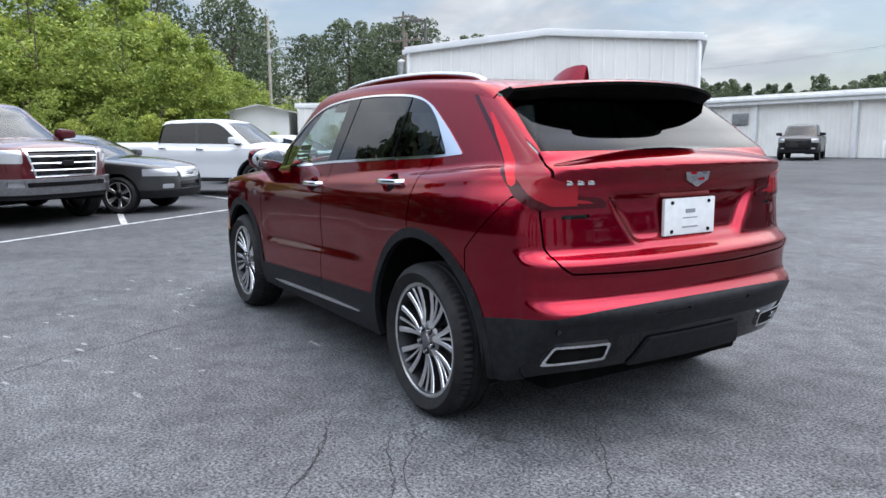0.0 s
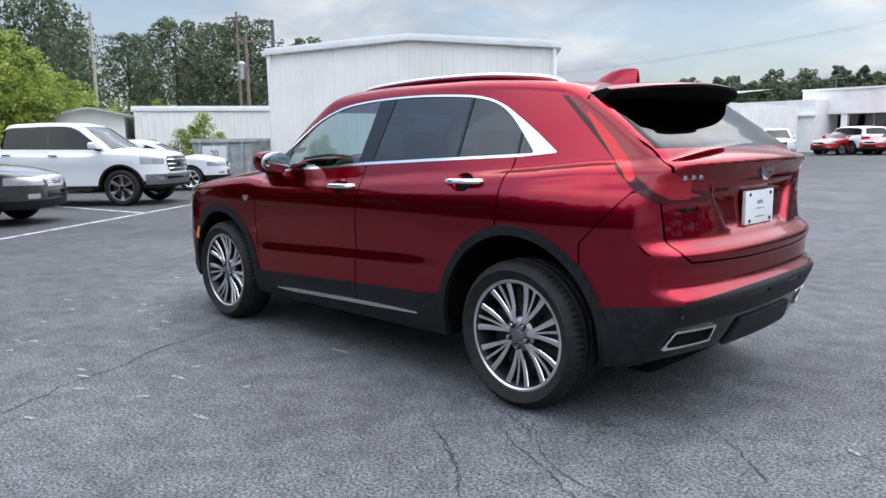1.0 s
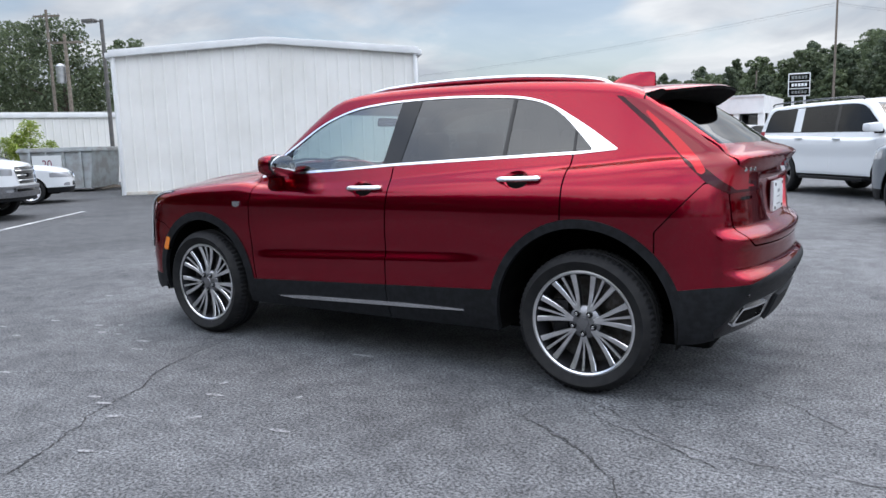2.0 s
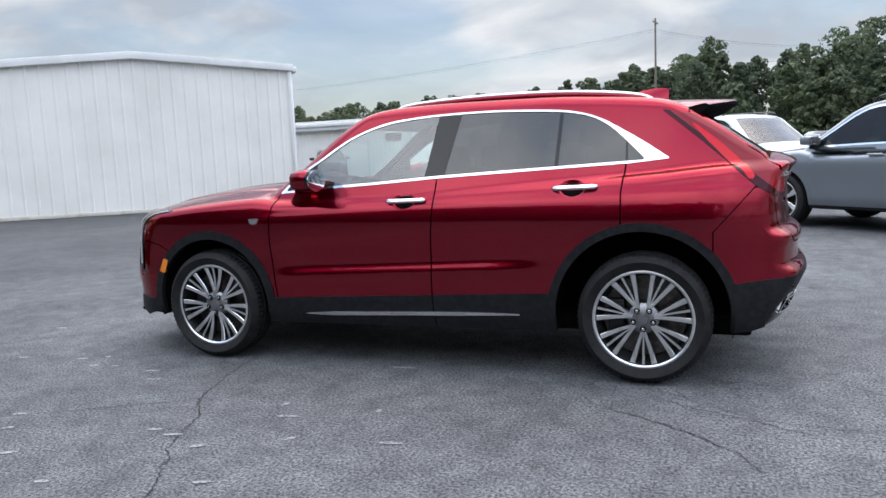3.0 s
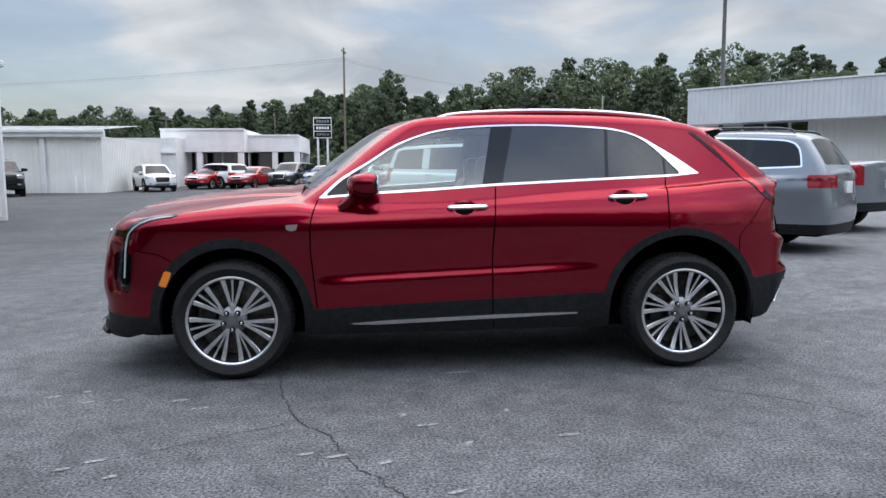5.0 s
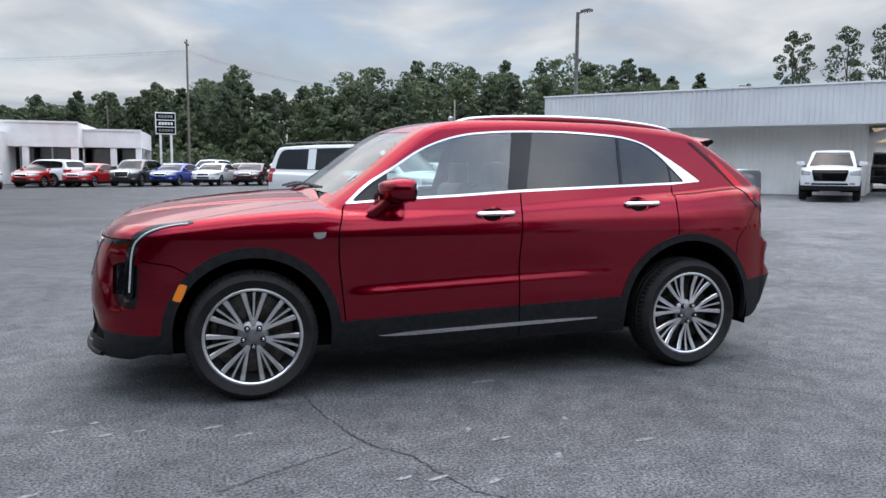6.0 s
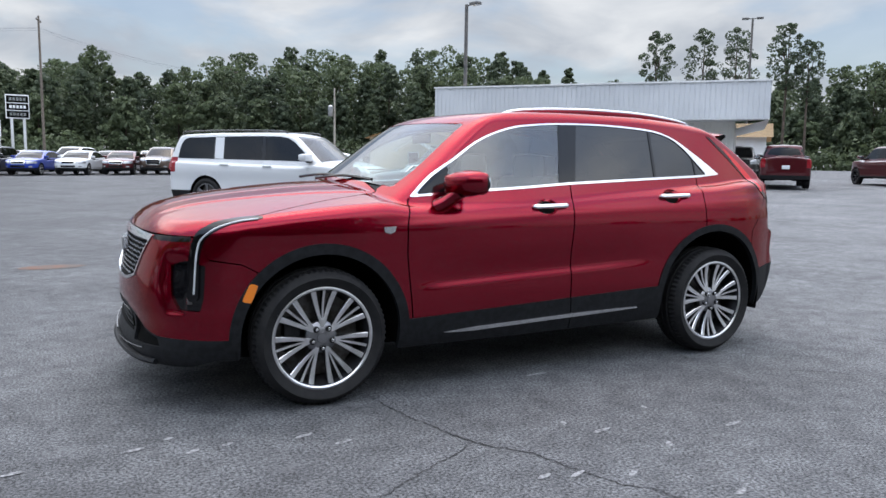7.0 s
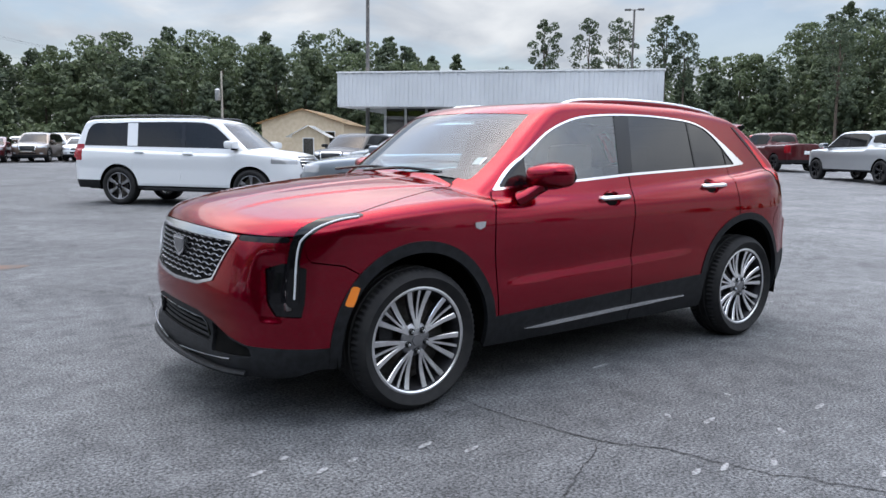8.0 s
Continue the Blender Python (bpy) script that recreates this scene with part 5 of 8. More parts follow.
    for s in (bar, bar2, sail):
        two("window_bar", s, GLOSS, 0.001, 0.006)
    two("front_side_window", front_pane, GLASS, -0.003, 0.004)
    two("rear_side_window", rear_door_pane, TINT, -0.003, 0.004)
    two("quarter_window", quarter_pane, TINT, -0.003, 0.004)
    one("windscreen", wind, SCREEN, -0.002, 0.005)
    one("rear_window", hatch, TINT_REAR, -0.002, 0.005)
    two("tail_lamp", tl, LAMP_RED, 0.003, 0.015, "red wraparound tail lamp lens")
    two("tail_lamp_bar", glow, LAMP_GLOW, 0.003, 0.01, "bright red lamp bar")
    two("tail_lamp_edge", rim_lamp, LAMP_DARK, 0.003, 0.01)
    two("gate_lamp", arm, LAMP_DARK, 0.003, 0.012)
    two("gate_lamp_bar", arm_bar, LAMP_RED, 0.002, 0.006, "red lens bar in the tailgate lamp")
    one("grille_frame", grille_frame, SATIN, 0.006, 0.05, "satin chrome grille surround")
    one("grille_backing", mesh_zone, GLOSS, -0.035, 0.0)
    two("upper_lamp", upper, GLOSS, -0.002, 0.02)
    two("head_lamp", lampv, GLOSS, 0.003, 0.02)
    for s in (1, -1):
        strand = [(a + 0.004, s * (b + 0.004), c + 0.002) for a, b, c in rounded(tip, 5, False)]
        part("light_line", tube(bmesh.new(), strand, 0.0048, 8), LIGHT_TUBE, car, "clear lamp strip")
    two("lamp_housing", house, GLOSS, -0.012, 0.03)
    two("handle_cup", cups[0], RED, 0, 0)
    two("handle_cup", cups[1], RED, 0, 0)
    two("side_marker", amber, AMBER, 0.008, 0.01, "amber side marker lens")
    two("exhaust_tip", pipe, CHROME, 0.007, 0.05, "bright trapezoid exhaust trim")
    two("exhaust_bore", bore, DARK, -0.03, 0)
    one("lower_valance", low_rear, GLOSS, -0.004, 0.01)
    one("diffuser", diff, PLASTIC, 0.010, 0.02)
    two("bumper_slot", slot, GLOSS, -0.004, 0.004)
    two("latch_slot", latch, GLOSS, -0.006, 0.004)
    one("sunroof", moon, SUNROOF, 0.001, 0.006, "dark glass sunroof")
    one("lower_intake", intake, DARK, -0.03, 0)
    two("bumper_scoop", scoop, DARK, -0.045, 0)

    # grille: wavy bars in rows, with an emblem in the middle
    for k in range(9):
        z = 0.668 + 0.0240 * k
        half = np.interp(z, [0.655, 0.664, 0.692, 0.866], [0.26, 0.30, 0.425, 0.535]) - 0.015
        ys = np.linspace(-half, half, 90)
        ph = k * math.pi
        pts = [(sx(abs(v), z) - 0.012, v, z + 0.0045 * math.sin(v * 2 * math.pi / 0.085 + ph)) for v in ys]
        part("grille_bar", tube(bmesh.new(), pts, [0.0046 + 0.0020 * math.cos(v * 4 * math.pi / 0.085) for v in ys], 6), DARK_CHROME, car, "dark chrome wavy grille bar")
    cx = sx(0, 0.79)
    crest = [(-0.085, 0.045), (0.085, 0.045), (0.072, -0.02), (0.0, -0.06), (-0.072, -0.02)]
    em = part("emblem", prism(bmesh.new(), [(a, 0.795 + b) for a, b in crest], cx - 0.01, cx + 0.012, "YZ"), SATIN, car, "plain silver crest", smooth=False)
    part("emblem_field", prism(bmesh.new(), [(a * 0.78, 0.797 + b * 0.72) for a, b in crest], cx + 0.012, cx + 0.015, "YZ"), HUB, em, smooth=False)
    for z in (0.39, 0.415, 0.44):
        pts = [(sx(abs(v), z) - 0.015, v, z) for v in np.linspace(-0.36, 0.36, 21)]
        part("intake_bar", tube(bmesh.new(), pts, 0.007, 6), PLASTIC, car)
    lipz = 0.275
    pts = [(sx(abs(v), lipz) + 0.022 - 0.02 * (abs(v) / 0.66) ** 2, v, lipz - 0.01) for v in np.linspace(-0.66, 0.66, 41)]
    part("front_lip", tube(bmesh.new(), pts, 0.022, 8, 0.7), PLASTIC, car)
    for s in (1, -1):
        pts = [(sx(abs(v), 0.30) + 0.016, s * v, 0.285 + 0.045 * (v / 0.6)) for v in np.linspace(0.10, 0.60, 16)]
        part("lip_trim", tube(bmesh.new(), pts, 0.0045, 6), DARK_CHROME, car)
        pts = [(sx(v, np.interp(v, [0.0, 0.36, 0.40], [0.478, 0.478, 0.40])) + 0.003, s * v, np.interp(v, [0.0, 0.36, 0.40], [0.478, 0.478, 0.40])) for v in np.linspace(0.01, 0.40, 14)]
        part("intake_trim", tube(bmesh.new(), pts, 0.005, 6), GLOSS, car)
        # lamp internals
        for k in range(3):
            z = 0.585 + 0.055 * k
            part("lamp_projector", boxed(sx(0.80, z) - 0.035, sx(0.80, z) - 0.008, s * 0.765, s * 0.815, z - 0.018, z + 0.018, bevel=0.008), LENS_DIM, car)
        # roof rails
        ry = 0.578
        path = [(0.17, ry - 0.015, 1.560), (0.06, ry, 1.597), (-0.15, ry + 0.004, 1.616), (-0.5, ry + 0.006, 1.627), (-0.9, ry + 0.004, 1.621), (-1.2, ry, 1.598), (-1.36, ry - 0.006, 1.574), (-1.42, ry - 0.014, 1.548)]
        rail = part("roof_rail", tube(bmesh.new(), [(a, s * b, c) for a, b, c in rounded(path, 6, False)], 0.013, 10, 0.9), RAIL, car, "chrome roof rail")
        part("rail_base", tube(bmesh.new(), [(a, s * b, c - 0.026) for a, b, c in rounded(path, 6, False)], 0.019, 8, 1.5), RED, rail)
        # door handles
        for hx, hz in ((-0.028, 1.027), (-1.030, 1.081)):
            y = sy(hx, hz)
            pts = [(hx + 0.115, s * (y - 0.004), hz - 0.003), (hx + 0.10, s * (y + 0.022), hz - 0.002), (hx, s * (y + 0.030), hz), (hx - 0.10, s * (y + 0.024), hz + 0.002), (hx - 0.115, s * (y - 0.004), hz + 0.003)]
            part("door_handle", tube(bmesh.new(), rounded(pts, 5, False), 0.0145, 10, 1.0), CHROME, car, "chrome door handle")
        # fender badge
        y = sy(1.024, 0.914)
        sh = [(0.036, 0.016), (-0.036, 0.019), (-0.029, -0.010), (0.0, -0.021), (0.029, -0.012)]
        part("fender_badge", prism(bmesh.new(), [(1.024 + a, 0.915 + b) for a, b in sh], s * (y - 0.004), s * (y + 0.006), "XZ"), SATIN, car, smooth=False)
        # mirrors: a red cap over a black foot
        bm = boxed(-0.5, 0.5, -0.5, 0.5, -0.5, 0.5)
        bmesh.ops.subdivide_edges(bm, edges=bm.edges[:], cuts=7, use_grid_fill=True)
        for v in bm.verts:
            p = v.co * 2
            u = p.normalized() * max(abs(p.x), abs(p.y), abs(p.z))
            p = p.lerp(u, 0.55)
            fwd, outw = p.x, p.y * s
            p.z *= (1 - 0.16 * max(0, outw)) * (1 - 0.22 * max(0, fwd))
            p.y *= 1 - 0.10 * max(0, fwd)
            v.co = Vector((0.595 + p.x * (0.095 if p.x > 0 else 0.078) - 0.03 * outw, s * (0.972 + p.y * s * 0.122), 1.163 + p.z * 0.078 + 0.010 * outw))
        for _ in range(3):
            bmesh.ops.smooth_vert(bm, verts=bm.verts, factor=0.5, use_axis_x=True, use_axis_y=True, use_axis_z=True)
        bm.normal_update()
        for f in bm.faces:
            f.material_index = 1 if f.normal.x < -0.35 or f.calc_center_median().z < 1.108 else 0
        cap = part("side_mirror", bm, [RED, GLOSS], car, "red and black door mirror")
        bm = bmesh.new()
        tube(bm, [(0.70, s * 0.845, 1.035), (0.675, s * 0.88, 1.058), (0.645, s * 0.91, 1.088), (0.62, s * 0.945, 1.118)], [0.066, 0.056, 0.052, 0.058], 14, 0.68)
        part("mirror_foot", bm, RED, cap)
        bm = lathe(bmesh.new(), [(0.002, 0), (0.055, 0.0), (0.060, 0.006), (0.060, 0.012)], 24, "X")
        for v in bm.verts:
            v.co = Vector((0.508 + v.co.x * 0.6, s * 0.975 + v.co.y * 1.80, 1.164 + v.co.z * 1.08))
        part("mirror_glass", bm, MIRROR, cap)
        # wipers
        pts = [(1.10, s * 0.18 - 0.32, 1.163), (1.03, s * 0.18 + 0.0, 1.188), (0.95, s * 0.18 + 0.28, 1.170)]
        part("wiper", tube(bmesh.new(), rounded(pts, 5, False), 0.010, 6), GLOSS, car)

    # roof spoiler: red on top, black beneath
    bm = bmesh.new()
    ys = np.linspace(-0.635, 0.635, 61)
    rows = []
    for v in ys:
        e = abs(v) / 0.635
        tip = -1.885 + 0.165 * e**2.6
        rz = lambda x: float(HERO["roof"](max(x, -1.70))) - 0.040 * (v / 0.6) ** 2 - 0.045 * e**8
        zt = 1.541 - 0.036 * e**2
        low = 1.466 + 0.020 * e**3
        xg = float(HERO["back"](low)) + 0.046 * e * e - 0.004
        prof = [(-1.44, rz(-1.44) - 0.004), (-1.52, rz(-1.52) + 0.004), ((tip - 1.52) / 2, (rz(-1.52) + zt) / 2 + 0.006), (tip + 0.02, zt + 0.003), (tip, zt - 0.006), (tip + 0.003, zt - 0.020), (tip + 0.02, zt - 0.030), (tip + 0.065, zt - 0.060), ((tip + 0.07 + xg) / 2, (low + zt) / 2 - 0.03), (xg, low), (xg + 0.03, low - 0.002), (-1.50, rz(-1.5) - 0.05)]
        rows.append([bm.verts.new((a, v, b)) for a, b in prof])
    m = len(rows[0])
    for p, q in zip(rows[:-1], rows[1:]):
        for i in range(m):
            f = bm.faces.new((p[i], p[(i + 1) % m], q[(i + 1) % m], q[i]))
            f.material_index = 1 if 4 <= i <= 10 else 0
    for r in (rows[0], rows[-1]):
        f = bm.faces.new(r)
        f.material_index = 1
    part("spoiler", bm, [RED, DARK], car, "red roof spoiler with a black underside")
    for s in (1, -1):
        bm = bmesh.new()
        tube(bm, [(-1.56, s * 0.622, 1.50), (-1.63, s * 0.632, 1.462), (-1.70, s * 0.640, 1.415)], [0.012, 0.020, 0.004], 8)
        part("spoiler_side", bm, GLOSS, car)
    # aerial fin
    bm = bmesh.new()
    sec = []
    for a, h0, w in ((-1.21, 0.0, 0.014), (-1.26, 0.034, 0.030), (-1.32, 0.062, 0.034), (-1.39, 0.078, 0.030), (-1.45, 0.084, 0.024), (-1.48, 0.080, 0.020), (-1.465, 0.0, 0.030)):
        zr = float(HERO["roof"](a)) - 0.006
        sec.append([bm.verts.new(p) for p in ((a, -w, zr), (a, -w * 0.45, zr + h0 * 0.75), (a, 0, zr + h0 + 0.004), (a, w * 0.45, zr + h0 * 0.75), (a, w, zr))])
    for p, q in zip(sec[:-1], sec[1:]):
        for i in range(4):
            bm.faces.new((p[i], p[i + 1], q[i + 1], q[i]))
    bm.faces.new(sec[-1])
    part("aerial_fin", bm, RED, car)
    # plate, crest and bars on the tailgate
    px = sx(0, 0.95, True) - 0.012
    pl = part("plate", boxed(px - 0.012, px + 0.006, -0.158, 0.158, 0.872, 1.030, bevel=0.004), PAPER, car, "white paper dealer plate")
    for y0, y1, z0, z1 in ((-0.03, 0.03, 0.965, 0.982), (-0.045, 0.045, 0.942, 0.947), (-0.05, 0.05, 0.902, 0.908)):
        part("print_bar", boxed(px - 0.0135, px - 0.0118, y0, y1, z0, z1), INK, pl)
    for y, z in ((-0.115, 1.012), (0.115, 1.012), (-0.115, 0.889), (0.115, 0.889)):
        part("screw", lathe(bmesh.new(), [(0.0085, -0.004), (0.0085, 0.003), (0.004, 0.005)], 10, "X", at=(px - 0.012, y, z)), GLOSS, pl)
    rx = sx(0, 1.118, True)
    em = part("emblem", prism(bmesh.new(), [(a * 0.92, 1.122 + b * 0.72) for a, b in crest], rx + 0.006, rx - 0.014, "YZ"), CHROME, car, "plain silver crest", smooth=False)
    for y0, z0, mt in ((-0.052, 1.130, HUB), (0.010, 1.132, LAMP_RED), (-0.040, 1.106, LAMP_RED), (0.008, 1.104, HUB)):
        part("emblem_block", boxed(rx - 0.0165, rx - 0.0135, y0, y0 + 0.032, z0, z0 + 0.012), mt, em, smooth=False)
    for k in range(3):
        y0 = 0.655 - 0.045 * k
        xx = sx(y0 - 0.015, 1.112, True)
        part("model_bar", boxed(xx - 0.006, xx + 0.004, y0 - 0.034, y0, 1.104, 1.122, bevel=0.002), CHROME, car)
    sens = sx(0.70, 0.53, True)
    part("park_sensor", lathe(bmesh.new(), [(0.002, -0.002), (0.011, -0.001), (0.011, 0.01)], 12, "X", at=(sens, 0.722, 0.535)), GLOSS, car)
    # cabin
    one("headlining", pushed(roof, -0.045), LINING, 0, 0)
    one("moon_lining", pushed(moon, -0.05), LINING, 0, 0)
    part("dashboard", boxed(0.62, 1.02, -0.70, 0.70, 0.80, 1.085, bevel=0.07), CLOTH, car)
    part("centre_console", boxed(-0.3, 0.7, -0.14, 0.14, 0.46, 0.86, bevel=0.05), CLOTH, car)
    bm = bmesh.new()
    ring = [(0.49 + 0.07 * math.sin(t), 0.37 + 0.185 * math.cos(t), 0.99 + 0.17 * math.sin(t)) for t in np.linspace(0, 2 * math.pi, 33)]
    tube(bm, ring, 0.016, 8)
    wheel = part("steering_wheel", bm, CLOTH, car)
    part("steering_hub", boxed(0.46, 0.60, 0.28, 0.46, 0.92, 1.02, bevel=0.03), CLOTH, wheel)
    for y in (0.37, -0.37):
        for x0, nm in ((-0.05, "front_seat"), (-0.68, "rear_seat")):
            bm = bmesh.new()
            prism(bm, rounded([(x0 + 0.10, 0.52), (x0 + 0.09, 0.70), (x0 - 0.02, 1.02), (x0 - 0.08, 1.17), (x0 - 0.17, 1.16), (x0 - 0.16, 0.9), (x0 - 0.10, 0.5)], 4), y - 0.24, y + 0.24, "XZ")
            seat = part(nm, bm, SEAT_CLOTH, car)
            part("headrest", boxed(x0 - 0.20, x0 - 0.10, y - 0.13, y + 0.13, 1.17, 1.34, bevel=0.045), SEAT_CLOTH, seat)
            part("seat_base", boxed(x0 - 0.12, x0 + (0.48 if x0 > -0.5 else 0.36), y - 0.25, y + 0.25, 0.46, 0.66, bevel=0.06), SEAT_CLOTH, seat)
    part("parcel_shelf", boxed(-1.9, -1.2, -0.66, 0.66, 0.98, 1.02, bevel=0.01), CLOTH, car)
    part("cabin_mirror", boxed(0.40, 0.43, -0.12, 0.12, 1.40, 1.46, bevel=0.012), GLOSS, car)
    part("screen_sticker", boxed(0, 0.0015, -0.04, 0.04, -0.03, 0.03, m=Matrix.Translation((sx(0.60, 1.24) - 0.012, 0.60, 1.235)) @ Matrix.Rotation(radians(-52), 4, "Y")), PAPER, car)
    # wheels
    for x in (1.39, -1.389):
        for s in (1, -1):
            wheel_thing(car, x, s * 0.805, 0.361, 0.245, 0.262, 7, 3, s, turn=92 if x > 0 else -90)
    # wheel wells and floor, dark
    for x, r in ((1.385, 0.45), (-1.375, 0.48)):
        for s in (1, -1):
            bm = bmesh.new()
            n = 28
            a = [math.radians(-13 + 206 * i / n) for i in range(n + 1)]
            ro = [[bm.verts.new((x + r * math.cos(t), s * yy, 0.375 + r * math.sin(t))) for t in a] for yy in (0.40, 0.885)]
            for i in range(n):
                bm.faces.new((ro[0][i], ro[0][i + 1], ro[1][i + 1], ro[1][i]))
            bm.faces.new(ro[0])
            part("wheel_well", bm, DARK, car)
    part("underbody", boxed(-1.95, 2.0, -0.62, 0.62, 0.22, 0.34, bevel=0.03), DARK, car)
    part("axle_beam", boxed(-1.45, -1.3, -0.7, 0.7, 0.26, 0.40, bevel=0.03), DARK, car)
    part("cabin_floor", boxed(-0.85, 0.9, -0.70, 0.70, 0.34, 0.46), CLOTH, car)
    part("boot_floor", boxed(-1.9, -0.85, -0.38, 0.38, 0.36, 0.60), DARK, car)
    return car


hero = build_hero()


# ---- ground: level round the red car, rising gently away from it ----
def gz(x, y):
    s = -(0.87 * np.asarray(x, float) + 0.5 * np.asarray(y, float)) - 7.0
    s = np.where(s < 0, 0, s)
    return np.minimum(s * s / (s + 4.0) * 0.0175, 1.0)


def asphalt_material():
    m = material("asphalt", (0.2, 0.2, 0.2), 0.86, spec=0.35)
    ns, ls, p = nodes_of(m)
    tc = ns.new("ShaderNodeTexCoord")

    def noise_tex(scale, detail=4.0, rough=0.55, dist=0.0):
        n = ns.new("ShaderNodeTexNoise")
        n.inputs["Scale"].default_value, n.inputs["Detail"].default_value = scale, detail
        n.inputs["Roughness"].default_value, n.inputs["Distortion"].default_value = rough, dist
        ls.new(tc.outputs["Object"], n.inputs["Vector"])
        return n.outputs[0]

    def ramp(src, a, b, ca, cb):
        r = ns.new("ShaderNodeValToRGB")
        r.color_ramp.elements[0].position, r.color_ramp.elements[0].color = a, (*ca, 1)
        r.color_ramp.elements[1].position, r.color_ramp.elements[1].color = b, (*cb, 1)
        ls.new(src, r.inputs[0])
        return r.outputs[0]

    def mix(kind, a, b, f):
        x = ns.new("ShaderNodeMix")
        x.data_type, x.blend_type = "RGBA", kind
        if isinstance(f, float):
            x.inputs[0].default_value = f
        else:
            ls.new(f, x.inputs[0])
        ls.new(a, x.inputs[6])
        ls.new(b, x.inputs[7])
        return x.outputs[2]

    stone = ramp(noise_tex(70, 5, 0.8), 0.41, 0.62, (0.020, 0.021, 0.0235), (0.215, 0.221, 0.228))
    wear = ramp(noise_tex(0.55, 6, 0.6, 0.6), 0.32, 0.68, (0.66, 0.66, 0.67), (1.12, 1.12, 1.12))
    pale = ramp(noise_tex(3.2, 8, 0.65), 0.58, 0.75, (0, 0, 0), (1, 1, 1))
    col = mix("MULTIPLY", stone, wear, 1.0)
    dust = ramp(noise_tex(60, 3, 0.7), 0.4, 0.7, (0.11, 0.113, 0.118), (0.215, 0.218, 0.224))
    half = ns.new("ShaderNodeMath")
    half.operation = "MULTIPLY"
    half.inputs[1].default_value = 0.5
    ls.new(pale, half.inputs[0])
    col = mix("MIX", col, dust, half.outputs[0])
    blotch = ramp(noise_tex(5.5, 5, 0.65, 0.3), 0.36, 0.66, (0.74, 0.74, 0.745), (1.20, 1.20, 1.20))
    col = mix("MULTIPLY", col, blotch, 1.0)
    # hairline crazing of the worn binder
    vor = ns.new("ShaderNodeTexVoronoi")
    vor.feature = "DISTANCE_TO_EDGE"
    vor.inputs["Scale"].default_value = 3.4
    warp = ns.new("ShaderNodeVectorMath")
    warp.operation = "MULTIPLY_ADD"
    wn = ns.new("ShaderNodeTexNoise")
    wn.inputs["Scale"].default_value, wn.inputs["Detail"].default_value = 4.0, 6.0
    ls.new(tc.outputs["Object"], wn.inputs["Vector"])
    ls.new(wn.outputs[1], warp.inputs[0])
    warp.inputs[1].default_value = (0.5, 0.5, 0.0)
    ls.new(tc.outputs["Object"], warp.inputs[2])
    ls.new(warp.outputs[0], vor.inputs["Vector"])
    craze = ramp(vor.outputs["Distance"], 0.004, 0.022, (0.55, 0.55, 0.55), (1, 1, 1))
    where = ramp(noise_tex(0.8, 3, 0.5), 0.48, 0.60, (0, 0, 0), (1, 1, 1))
    col = mix("MULTIPLY", col, craze, where)
    # a few dark sealed and oily stains
    oil = ramp(noise_tex(0.9, 3, 0.5, 1.2), 0.66, 0.74, (1, 1, 1), (0.72, 0.72, 0.73))
    col = mix("MULTIPLY", col, oil, 1.0)
    # darker towards the scrub bank: the trees' dim grazing reflection, painted, with a ragged edge
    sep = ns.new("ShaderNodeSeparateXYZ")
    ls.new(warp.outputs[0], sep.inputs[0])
    grazing_dark = ns.new("ShaderNodeMapRange")
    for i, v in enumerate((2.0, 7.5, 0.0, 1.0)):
        grazing_dark.inputs[1 + i].default_value = v
    ls.new(sep.outputs[0], grazing_dark.inputs[0])
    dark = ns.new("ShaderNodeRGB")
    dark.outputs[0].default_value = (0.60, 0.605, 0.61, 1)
    col = mix("MULTIPLY", col, dark.outputs[0], grazing_dark.outputs[0])
    # paler towards -x, painting in the sky's sheen at glancing angles
    grazing_pale = ns.new("ShaderNodeMapRange")
    for i, v in enumerate((-1.5, -9.0, 0.0, 1.0)):
        grazing_pale.inputs[1 + i].default_value = v
    ls.new(sep.outputs[0], grazing_pale.inputs[0])
    sheen_tone = ns.new("ShaderNodeRGB")
    sheen_tone.outputs[0].default_value = (1.42, 1.42, 1.41, 1)
    col = mix("MULTIPLY", col, sheen_tone.outputs[0], grazing_pale.outputs[0])
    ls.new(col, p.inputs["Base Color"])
    b = ns.new("ShaderNodeBump")
    b.inputs["Strength"].default_value, b.inputs["Distance"].default_value = 0.5, 0.005
    ls.new(noise_tex(170, 3, 0.75), b.inputs["Height"])
    ls.new(b.outputs[0], p.inputs["Normal"])
    return m


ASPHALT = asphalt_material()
GRASS = grain(material("grass_verge", (0.05, 0.075, 0.02), 0.9), (0.09, 0.10, 0.035), scale=1.2, bump=0.8, bump_scale=14)
gx = np.concatenate([[-900, -500, -300, -200], np.arange(-140, 141, 4.0), [200, 300, 500, 900]])
gv = [(x, y, float(gz(x, y))) for x in gx for y in gx]
k = len(gx)
me = bpy.data.meshes.new("ground")
me.from_pydata(gv, [], [(i * k + j, (i + 1) * k + j, (i + 1) * k + j + 1, i * k + j + 1) for i in range(k - 1) for j in range(k - 1)])
me.polygons.foreach_set("use_smooth", [True] * len(me.polygons))
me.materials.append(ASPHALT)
ground = tagged(new("ground", me), "worn grey asphalt car park with cracks", "ground", kind="structure")

rng = np.random.default_rng(7)
CRACK = grain(material("crack_shadow", (0.018, 0.018, 0.019), 0.95), (0.035, 0.035, 0.036), scale=20)
